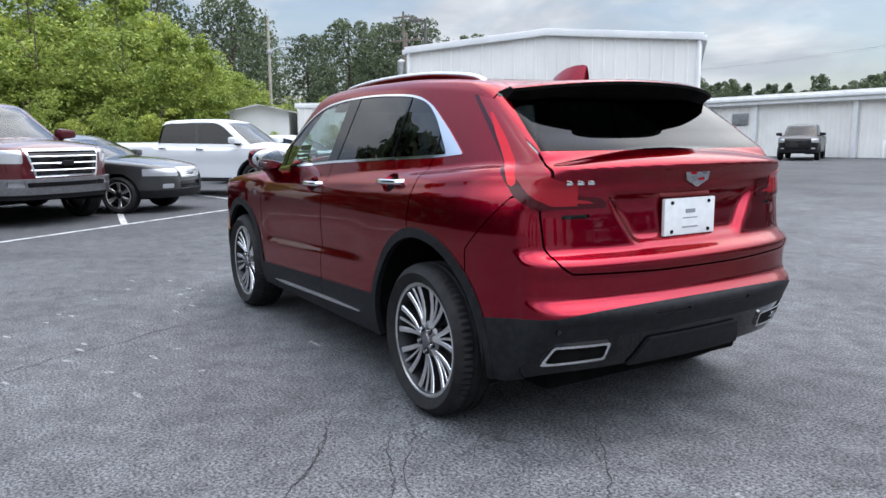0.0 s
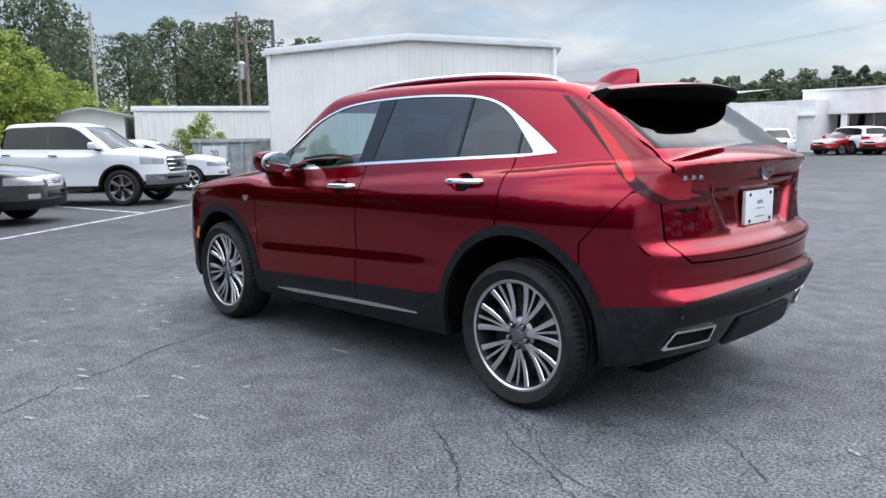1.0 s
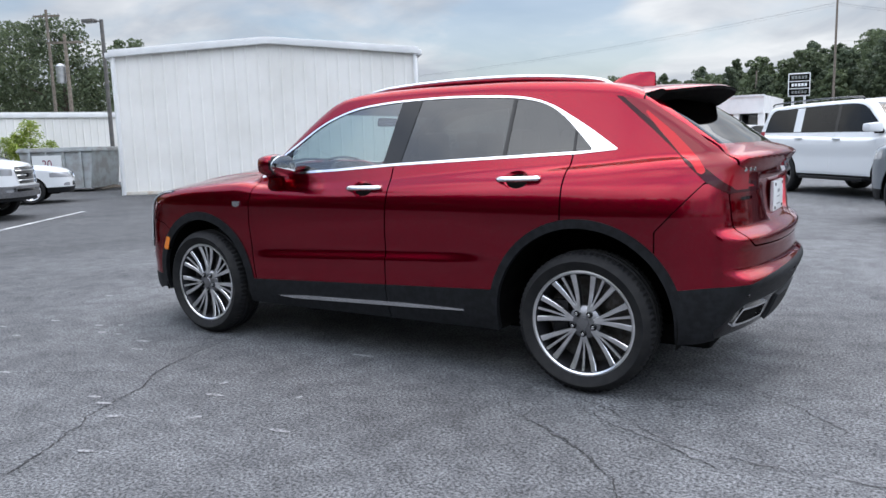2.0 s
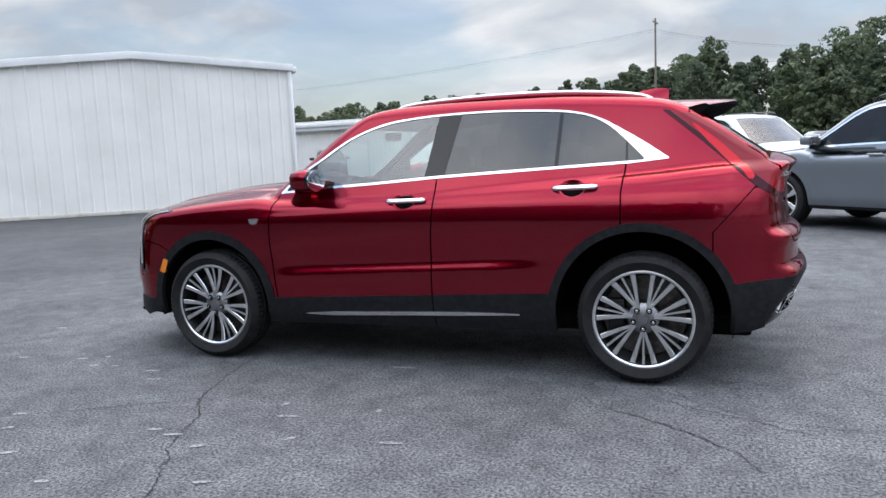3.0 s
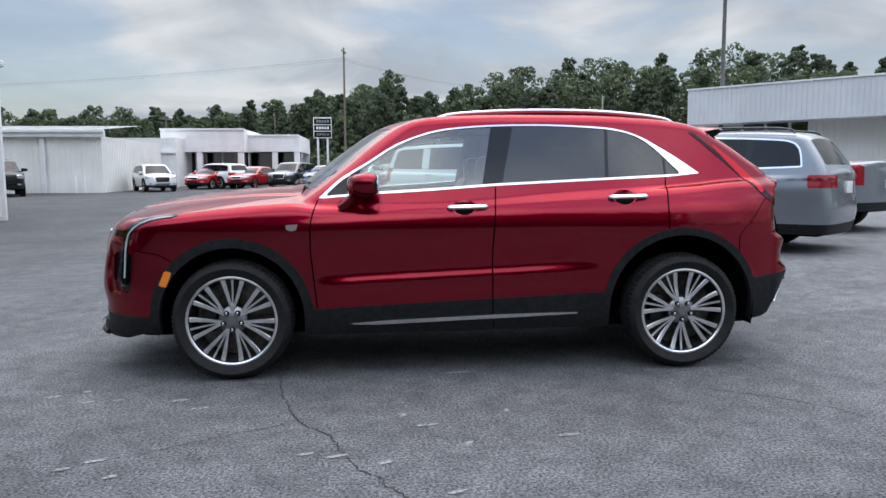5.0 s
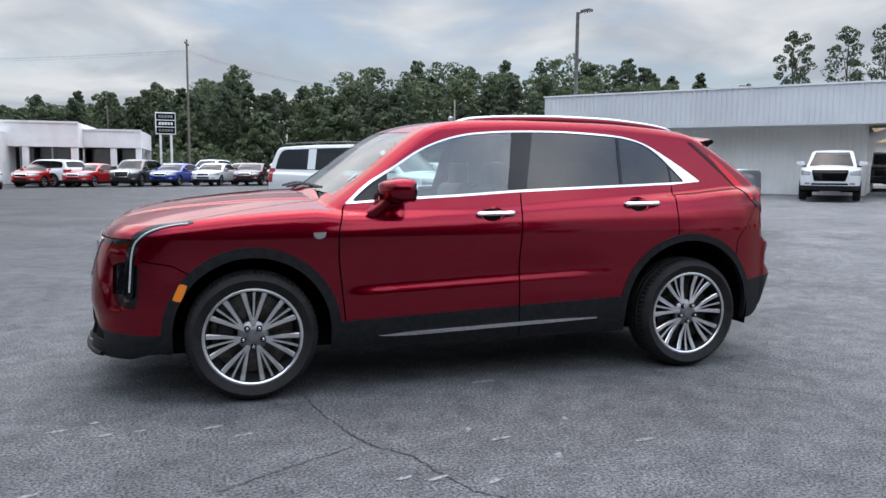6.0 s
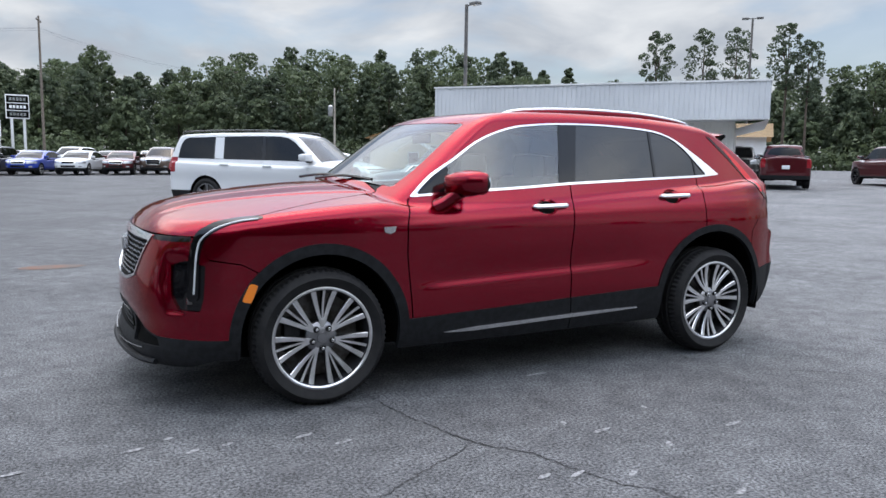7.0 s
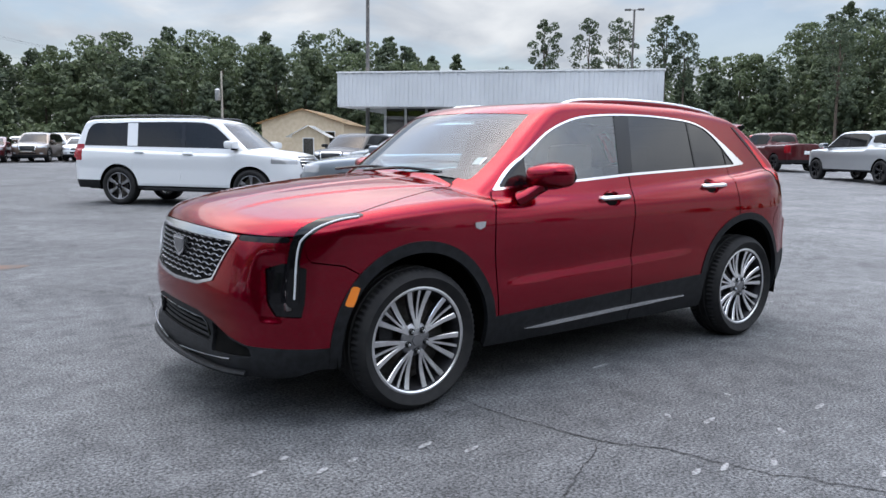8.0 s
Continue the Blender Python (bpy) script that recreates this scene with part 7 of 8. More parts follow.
def utility_pole(x, y, h, label="weathered wooden utility pole", arms=1, transformer=False, r=0.14, yaw=0.0, mat=None):
    z = float(gz(x, y))
    p = tagged(new("utility_pole"), label, "pole", "utility poles")
    p.matrix_world = pose(x, y, z, 0, 0, yaw)
    part("shaft", tube(bmesh.new(), [(0, 0, -0.1), (0, 0, h * 0.5), (0, 0, h)], [r, r * 0.85, r * 0.65], 10), mat or TIMBER, p)
    for k in range(arms):
        zz = h - 0.45 - 1.0 * k
        part("cross_arm", boxed(-1.0, 1.0, -0.05, 0.05, zz - 0.06, zz + 0.06), TIMBER, p)
        for s in (-0.9, -0.4, 0.4, 0.9):
            part("insulator", lathe(bmesh.new(), [(0.03, zz + 0.06), (0.045, zz + 0.12), (0.02, zz + 0.2)], 8, "Z", at=(s, 0, 0)), GALV, p)
    if transformer:
        part("transformer", lathe(bmesh.new(), [(0.2, h - 2.6), (0.24, h - 2.5), (0.24, h - 1.7), (0.18, h - 1.62), (0.05, h - 1.55)], 16, "Z", at=(0.38, 0, 0)), GALV, p)
    return p


def lot_lamp(x, y, h, heads=1, yaw=0.0, r=0.085, label="tall dark parking-lot lamp post"):
    z = float(gz(x, y))
    p = tagged(new("lamp_post"), label, "lamp post", "lot lamps")
    p.matrix_world = pose(x, y, z, 0, 0, yaw)
    part("base", lathe(bmesh.new(), [(0.28, -0.1), (0.28, 0.55), (0.25, 0.6), (0.1, 0.6)], 16, "Z"), STUCCO, p)
    part("shaft", tube(bmesh.new(), [(0, 0, 0.5), (0, 0, h * 0.6), (0, 0, h)], [r, r * 0.95, r * 0.85], 8), POLE_METAL, p)
    for k in range(heads):
        s = 1 if k == 0 else -1
        part("arm", beam((0, 0, h - 0.08), (s * 0.35, 0, h - 0.02), 0.06, 0.06), POLE_METAL, p)
        hd = part("head", boxed(s * 0.3 if s > 0 else -0.85, 0.85 if s > 0 else -0.3, -0.17, 0.17, h - 0.09, h + 0.05, bevel=0.03), POLE_METAL, p)
        part("lens", boxed(s * 0.36 if s > 0 else -0.79, 0.79 if s > 0 else -0.36, -0.12, 0.12, h - 0.105, h - 0.088), LENS, hd)
    return p


lot_lamp(-15.9, -29.2, 8.85, 1, 110, 0.10)
lot_lamp(-50.2, -41.2, 12.9, 2, 130, 0.10, "tall twin-headed parking-lot lamp post")
lot_lamp(26.4, -15.4, 6.8, 1, 20, 0.09)
utility_pole(4.0, -78.5, 14.2, "tall bare wooden utility pole", 1, yaw=80)
utility_pole(-20.4, -62.8, 7.3, "short wooden pole with a meter box", 0, True, 0.11, mat=PALE_POLE)
utility_pole(-21.0, -90.8, 11.5, arms=0, mat=PALE_POLE)
utility_pole(-4.3, -90.1, 10.0, arms=0, mat=PALE_POLE)
utility_pole(-17.5, -95.5, 12.0, arms=1, yaw=10)
utility_pole(-33.0, -88.0, 9.5, arms=1, yaw=20)
utility_pole(42.4, -13.3, 9.0, "pale utility pole with a street lamp arm", 0, r=0.12, mat=PALE_POLE)
utility_pole(51.9, -28.2, 11.8, arms=1, yaw=30)
utility_pole(36.6, -20.0, 7.7, "wooden pole with grey transformer cans", 1, True, 0.13, 30)
utility_pole(27.0, -92.0, 8.0, arms=1, yaw=60)
utility_pole(14.0, -96.0, 8.5, arms=0)
arm = tagged(new("street_lamp"), "small street lamp on a curved arm", "street lamp")
arm.location = (42.4, -13.3, 0)
part("arm", tube(bmesh.new(), rounded([(0, 0, 6.8), (-0.2, -0.6, 7.1), (-0.3, -1.1, 7.15)], 4, False), 0.04, 8), GALV, arm)
part("head", boxed(-0.42, -0.2, -1.5, -1.0, 7.05, 7.2, bevel=0.04), GALV, arm)
part("bracket", boxed(-0.16, 0.16, -0.16, 0.16, 6.7, 6.9, bevel=0.02), GALV, arm)

WIRE = material("black_wire", (0.03, 0.03, 0.03), 0.6)


def wire(a, b, sag, r=0.006):
    a, b = Vector(a), Vector(b)
    pts = [a.lerp(b, t) - Vector((0, 0, sag * 4 * t * (1 - t))) for t in np.linspace(0, 1, 18)]
    return tagged(part("power_line", tube(bmesh.new(), pts, r, 5), WIRE), "thin black overhead power line", "wire", "power lines")


for zz in (6.2, 8.4):
    wire((-20.4, -62.8, zz * 0.85 + 1), (4.0, -78.5, zz + 1.5), 0.5)
for o in (-0.9, 0.4, 0.9):
    wire((4.0, -78.5 + o, 13.4), (-17.5, -95.5 + o, 12.0), 0.7)
    wire((-17.5, -95.5 + o, 11.9), (-33, -88 + o, 9.9), 0.5)
    wire((-33, -88 + o, 9.9), (-110, -40 + o, 8.5), 1.4)
    wire((4.0, -78.5 + o, 13.4), (90, -95 + o, 12), 1.5)
    wire((51.9, -28.2 + o, 11.3), (36.6, -20.0 + o, 7.4), 0.4)
    wire((51.9, -28.2 + o, 11.3), (75, -48 + o, 10), 0.7)
    wire((36.6, -20.0 + o, 7.3), (47, 20 + o, 9), 0.9)

sign = tagged(new("pylon_sign"), "dealer sign board with dark panels on two posts", "sign")
sign.matrix_world = pose(5.6, -66.1, float(gz(5.6, -66.1)) - 0.25, 0, 0, 5)
for s in (-0.45, 0.45):
    part("post", boxed(s - 0.1, s + 0.1, -0.1, 0.1, 0, 4.4), TRIM_WHITE, sign)
brd = part("board", boxed(-0.85, 0.85, -0.15, 0.15, 4.2, 6.15, bevel=0.03), TRIM_WHITE, sign)
for z0, z1, mt in ((5.5, 6.05, GLOSS), (4.9, 5.42, GLOSS), (4.3, 4.82, GLOSS)):
    part("panel", boxed(-0.78, 0.78, 0.15, 0.17, z0, z1), mt, brd)
    for s in range(5):
        part("letter_bar", boxed(-0.6 + s * 0.25, -0.42 + s * 0.25, 0.17, 0.18, z0 + 0.14, z1 - 0.14), PAPER if z0 > 4.5 and z0 < 5.4 else SATIN, brd)
far_sign = tagged(new("far_sign"), "small dark roadside sign on a post", "sign")
far_sign.location = (-9.5, -112, 0.5)
part("post", boxed(-0.1, 0.1, -0.1, 0.1, 0, 9.6), POLE_METAL, far_sign)
part("board", boxed(-1.3, 1.3, -0.12, 0.12, 9.6, 10.6), GLOSS, far_sign)

# dumpster beside the shed
DUMP = grain(material("grey_dumpster_paint", (0.40, 0.43, 0.44), 0.6), (0.30, 0.30, 0.29), scale=3, bump=0.2)
dump = tagged(new("dumpster"), "grey steel dumpster with a white number panel", "dumpster")
dump.matrix_world = pose(21.7, -10.6, 0, 0, 0, 26)
bm = bmesh.new()
prism(bm, [(-1.15, 0.12), (1.15, 0.12), (1.3, 1.35), (-1.3, 1.35)], -0.85, 0.85, "XZ")
part("bin", bm, DUMP, dump, smooth=False)
part("rim", boxed(-1.36, 1.36, -0.92, 0.92, 1.33, 1.42, bevel=0.02), DUMP, dump)
for s in (-0.9, -0.3, 0.3, 0.9):
    part("rib", boxed(s - 0.04, s + 0.04, 0.85, 0.92, 0.15, 1.33), DUMP, dump)
part("lid", boxed(-1.32, 0.0, -0.9, 0.9, 1.42, 1.47, bevel=0.02), DUMP, dump)
part("lid", boxed(0.02, 1.32, -0.9, 0.9, 1.42, 1.47, bevel=0.02), DUMP, dump)
part("label_panel", boxed(-0.25, 0.8, 0.921, 0.935, 0.35, 1.22), PAPER, dump)
for i, (txt, zz) in enumerate((("20", 0.82), ("103", 0.50))):
    fc = bpy.data.curves.new("number_text", "FONT")
    fc.body, fc.size, fc.align_x, fc.extrude = txt, 0.36, "CENTER", 0.002
    fc.materials.append(material("purple_ink", (0.22, 0.05, 0.09), 0.6))
    t = new("number_text", fc)
    t.parent = dump
    t.matrix_local = pose(0.27, 0.942, zz, 90, 0, 180)
for i in range(7):
    a = rng.random() * 6
    tagged(part("debris", tube(bmesh.new(), [(20.6 + i * 0.12, -10.9 + 0.2 * math.sin(a), 0.04 + 0.03 * i), (20.2 + i * 0.14, -11.5 + 0.2 * math.cos(a), 0.10 + 0.02 * (i % 3)), (19.9 + i * 0.16, -11.7, 0.04)], 0.03, 6), TIMBER),
           "dark scrap branch heaped beside the dumpster", "debris", "scrap heap")


# ---- trees ----
def leaf_material(name, a, b, c):
    m = bpy.data.materials.new(name)
    m.use_nodes = True
    ns, ls, p = nodes_of(m)
    geo = ns.new("ShaderNodeNewGeometry")
    r = ns.new("ShaderNodeValToRGB")
    e = r.color_ramp.elements
    e[0].position, e[0].color = 0.0, (*a, 1)
    e[1].position, e[1].color = 1.0, (*c, 1)
    q = e.new(0.55)
    q.color = (*b, 1)
    ls.new(geo.outputs["Random Per Island"], r.inputs[0])
    ls.new(r.outputs[0], p.inputs["Base Color"])
    p.inputs["Roughness"].default_value = 0.6
    p.inputs["Specular IOR Level"].default_value = 0.3
    tr = ns.new("ShaderNodeBsdfTranslucent")
    ls.new(r.outputs[0], tr.inputs[0])
    mx = ns.new("ShaderNodeMixShader")
    mx.inputs[0].default_value = 0.38
    ls.new(p.outputs[0], mx.inputs[1])
    ls.new(tr.outputs[0], mx.inputs[2])
    ls.new(mx.outputs[0], ns["Material Output"].inputs[0])
    return m


LEAF_BRIGHT = leaf_material("bright_leaves", (0.18, 0.235, 0.040), (0.32, 0.385, 0.070), (0.48, 0.50, 0.13))
LEAF_LIME = leaf_material("lime_leaves", (0.14, 0.195, 0.04), (0.24, 0.31, 0.065), (0.36, 0.41, 0.10))
# woodland greens, lightened and greyed so the colour carries the distance haze
LEAF_MID = leaf_material("green_leaves", (0.070, 0.094, 0.052), (0.098, 0.128, 0.068), (0.132, 0.165, 0.086))
LEAF_DARK = leaf_material("dark_leaves", (0.058, 0.080, 0.047), (0.086, 0.112, 0.062), (0.118, 0.145, 0.078))
PINE = leaf_material("pine_needles", (0.056, 0.078, 0.050), (0.082, 0.108, 0.066), (0.110, 0.138, 0.080))
BARK = grain(material("tree_bark", (0.11, 0.085, 0.065), 0.95), (0.06, 0.048, 0.038), scale=8, bump=0.5, bump_scale=20)


def leaf_quads(C, size, seed, up=0.8):
    """Small bent leaf sprays at the points C; gives vertices and faces."""
    g = np.random.default_rng(seed)
    n = len(C)
    N = g.normal(size=(n, 3))
    N[:, 2] = np.abs(N[:, 2]) + up
    N /= np.linalg.norm(N, axis=1)[:, None]
    A = np.cross(N, g.normal(size=(n, 3)))
    A /= np.linalg.norm(A, axis=1)[:, None]
    B = np.cross(N, A)
    s = (size * (0.55 + 0.9 * g.random(n)))[:, None]
    k = (0.55 + 0.3 * g.random(n))[:, None]
    V = np.stack([C - A * s * 0.5, C - B * s * 0.5 * k + N * s * 0.12, C + A * s * 0.5 - N * s * 0.1, C + B * s * 0.5 * k + N * s * 0.12], 1).reshape(-1, 3)
    F = np.arange(n * 4).reshape(n, 4)
    return V, F


def crown_points(seed, h, w, base, clumps, per, shape="round", tight=1.0):
    """Points of an uneven crown made of many clumps."""
    g = np.random.default_rng(seed)
    out = []
    # scrub grows as several leaning stems of unequal height
    stems = [(g.uniform(0, 6.28), w * g.uniform(0.1, 0.75), g.uniform(0.45, 1.0), w * g.uniform(0.28, 0.45)) for _ in range(9)]
    for _ in range(clumps):
        t = g.random() ** 0.8
        z = base + (h - base) * t
        if shape == "round":
            r = w * (0.35 + 0.75 * math.sin(math.pi * min(1, 0.12 + 0.86 * t)) ** 0.8) * 0.62
        elif shape == "scrub":
            r = None
        elif shape == "bush":
            r = w * math.sqrt(max(0.02, 1 - t ** 2.2)) * 0.85
        else:
            r = w * (0.5 + 0.5 * math.sin(math.pi * t)) * 0.45
        r = r or 0.0
        a, q = g.random() * 2 * math.pi, r * math.sqrt(g.random()) if g.random() < 0.35 else r * (0.75 + 0.35 * g.random())
        c = np.array([q * math.cos(a), q * math.sin(a), z])
        cs = w * (0.10 + 0.13 * g.random()) * tight
        if shape == "scrub":
            sa, sq, sh, sr = stems[int(g.integers(0, 9))]
            q = sr * math.sqrt(max(0.03, 1 - t**1.6)) * (0.55 + 0.55 * g.random())
            z = base + (h * sh - base) * t
            c = np.array([sq * (0.7 + 0.5 * t) * math.cos(sa) + q * math.cos(a), sq * (0.7 + 0.5 * t) * math.sin(sa) + q * math.sin(a), z])
            cs *= 0.72
        p = g.normal(size=(per, 3))
        p *= (np.minimum(1, 1.75 / np.linalg.norm(p, axis=1)))[:, None]
        p = p * (cs, cs, cs * 0.6)
        out.append(c + p)
    return np.concatenate(out)


def quads_mesh(name, V, F, mat):
    me = bpy.data.meshes.new(name)
    me.vertices.add(len(V))
    me.vertices.foreach_set("co", V.astype(np.float32).ravel())
    me.loops.add(F.size)
    me.loops.foreach_set("vertex_index", F.astype(np.int32).ravel())
    me.polygons.add(len(F))
    me.polygons.foreach_set("loop_start", np.arange(0, F.size, 4, dtype=np.int32))
    me.update()
    me.validate()
    me.materials.append(mat)
    return me


def limb_paths(seed, h, w, base, n):
    g = np.random.default_rng(seed)
    for i in range(n):
        a = 2 * math.pi * (i + g.random() * 0.6) / n
        z0 = base * 0.7 + (h * 0.75 - base * 0.7) * g.random()
        q = w * (0.35 + 0.3 * g.random())
        yield [(0, 0, z0), (q * 0.5 * math.cos(a), q * 0.5 * math.sin(a), z0 + 0.10 * h), (q * math.cos(a), q * math.sin(a), z0 + 0.17 * h)]


def lobed_crown(seed, h, w, base, lobes, per, conic=0.0):
    """Leaf places and facings on the outer shells of many lobes; conic narrows the crown upwards."""
    g = np.random.default_rng(seed)
    P, N = [], []
    for k in range(lobes):
        t = (k + g.random()) / lobes
        env = (1 - t) ** 0.7 * conic + (1 - conic) * math.sin(math.pi * min(1, 0.18 + 0.74 * t)) ** 0.7
        a, q = k * 2.4 + g.uniform(-0.4, 0.4), w * env * g.uniform(0.25, 0.8)
        r = w * (0.15 + 0.17 * g.random()) * (0.55 + 0.5 * env)
        c = np.array([q * math.cos(a), q * math.sin(a), base + (h - base) * t - r * 0.4 * t])
        n = g.normal(size=(per, 3))
        n[:, 2] += 0.35
        n /= np.linalg.norm(n, axis=1)[:, None]
        P.append(c + n * (r * (0.72 + 0.36 * g.random(per)))[:, None] * (1, 1, 0.72))
        N.append(n)
    return np.concatenate(P), np.concatenate(N)


def shell_quads(C, N, size, seed):
    """Leaf sprays that lie along the shells of a crown, each turned a little its own way."""
    g = np.random.default_rng(seed)
    n = len(C)
    N = N + g.normal(size=(n, 3)) * 0.45
    N /= np.linalg.norm(N, axis=1)[:, None]
    A = np.cross(N, g.normal(size=(n, 3)))
    A /= np.linalg.norm(A, axis=1)[:, None]
    B = np.cross(N, A)
    s = (size * (0.5 + 0.9 * g.random(n)))[:, None]
    V = np.stack([C - A * s * 0.5, C - B * s * 0.32 + N * s * 0.1, C + A * s * 0.5 - N * s * 0.12, C + B * s * 0.32 + N * s * 0.1], 1).reshape(-1, 3)
    return V, np.arange(n * 4).reshape(n, 4)


def make_tree(name, label, seed, h, w, base, mat, clumps, per, size, shape="round", trunk=0.18):
    tree = tagged(new(name), label, "tree")
    bm = bmesh.new()
    g = np.random.default_rng(seed)
    sway = g.normal(0, 0.15, 3)
    tube(bm, [(0, 0, -0.2), (sway[0] * 0.5, sway[1] * 0.5, h * 0.4), (sway[0], sway[1], h * 0.92)], [trunk, trunk * 0.7, trunk * 0.15], 8)
    for pth in limb_paths(seed, h, w * (0.5 if shape == "pine_top" else 1.0), base * (1.3 if shape == "pine_top" else 1.0), 7):
        tube(bm, pth, [trunk * 0.35, trunk * 0.2, trunk * 0.06], 5)
    part("trunk", bm, BARK, tree)
    if shape in ("lobes", "pine_top"):
        V, F = shell_quads(*lobed_crown(seed, h, w, base, clumps, per, 0.0 if shape == "lobes" else 0.35), size, seed)
    else:
        V, F = leaf_quads(crown_points(seed, h, w, base, clumps, per, shape), size, seed)
    cr = new("crown", quads_mesh("crown", V, F, mat))
    cr.parent = tree
    return tree


def plant(template, x, y, s=1.0, yaw=0.0, dz=0.0):
    return copy_thing(template, Matrix.Translation((x, y, float(gz(x, y)) + dz)) @ Matrix.Rotation(yaw, 4, "Z") @ Matrix.Scale(s, 4))


g = np.random.default_rng(3)
# bright scrub along the bank
BUSHES = [make_tree("scrub_tree", "bright yellow-green scrub tree on the bank", 20 + i, 7.6, 3.0, 0.2, (LEAF_BRIGHT, LEAF_LIME, LEAF_LIME)[i], 170, 66, 0.19, "scrub", 0.10) for i in range(3)]
for i, b in enumerate(BUSHES):
    b.location = (46 + i * 3.0, 2.5 - i * 5.0, 0)
spots = []
for row, (d, h0) in enumerate(((33, 3.2), (38, 6.6), (43, 9.0), (50, 11.0))):
    for k in range(13):
        a = math.radians(10.5 - k * 2.75 + g.uniform(-0.6, 0.6))
        px = (math.degrees(a))
        fall = np.interp(px, [-26, -20, -14, -11, 12], [0.34, 0.42, 0.72, 0.98, 1.08])
        dd = d + g.uniform(-1.5, 1.5)
        x, y = -4.3 + dd * math.cos(a), 2.6 + dd * math.sin(a)
        if row == 0 and px < -12 or row == 1 and px < -15:
            continue
        spots.append((x, y, h0 * fall * g.uniform(0.85, 1.15) / 7.6))
for i, (x, y, s) in enumerate(spots):
    plant(BUSHES[int(g.integers(0, 3))] if s > 0.4 else BUSHES[i % 2], x, y, max(s, 0.25), g.random() * 6.28)
shrub = make_tree("shrub", "green roadside shrub by the low building", 41, 2.4, 0.8, 0.05, LEAF_LIME, 60, 70, 0.085, "bush", 0.04)
shrub.location = (24.2, -10.6, 0)
for x, y, s in ((23.4, -9.3, 0.75), (24.0, -8.4, 0.6), (25.5, -7.6, 0.65), (22.9, -10.6, 0.7), (26.6, -6.4, 0.6)):
    plant(shrub, x, y, s, x)
# dark broadleaf trees behind
OAKS = [make_tree("broadleaf_tree", "dark green broadleaf tree with a dense crown", 60 + i, 13.0, 5.2, 2.2, (LEAF_MID, LEAF_DARK)[i % 2], 70, 110, 0.30, "lobes", 0.28) for i in range(3)]
for i, o in enumerate(OAKS):
    o.matrix_world = pose(*((66.0, -29.5, 0), (61, -34.5, 0), (74, -22.0, 0))[i])
for x, y, s in ((70, -36, 1.05), (57, -38.5, 0.85), (78, -30, 1.0), (66, -18, 1.1), (62, -10, 1.05), (60, -3, 1.0), (58, 5, 1.0), (58, 12, 1.0), (84, -40, 0.9), (72, -45, 0.8), (90, -52, 0.75),
                (55.5, -68.5, 0.62), (52, -71, 0.55), (66, -60, 0.6)):
    plant(OAKS[0 if y > -20 else int(g.integers(0, 3))], x, y, s, g.random() * 6)
# tall loblolly pines over the canopy building
PINES = [make_tree("pine_tree", "tall pine tree with a bare trunk and open crown", 80 + i, 13.0, 2.3 + 0.3 * i, 7.2 - 1.0 * i, PINE, 30, 62, 0.27, "pine_top", 0.15) for i in range(3)]
for i, (o, q) in enumerate(zip(PINES, ((-48.5, -50.6), (-51.4, -47.6), (-53.3, -45.4)))):
    o.matrix_world = Matrix.Translation((*q, float(gz(*q))))
for x, y, s in ((-56.2, -42.3, 1.02), (-57.6, -41.0, 0.9), (-46.0, -53.5, 0.66), (-72, -33.5, 1.05), (-83, -40, 1.25), (-86, -33, 1.3)):
    plant(PINES[int(g.integers(0, 3))], x, y, s, g.random() * 6)


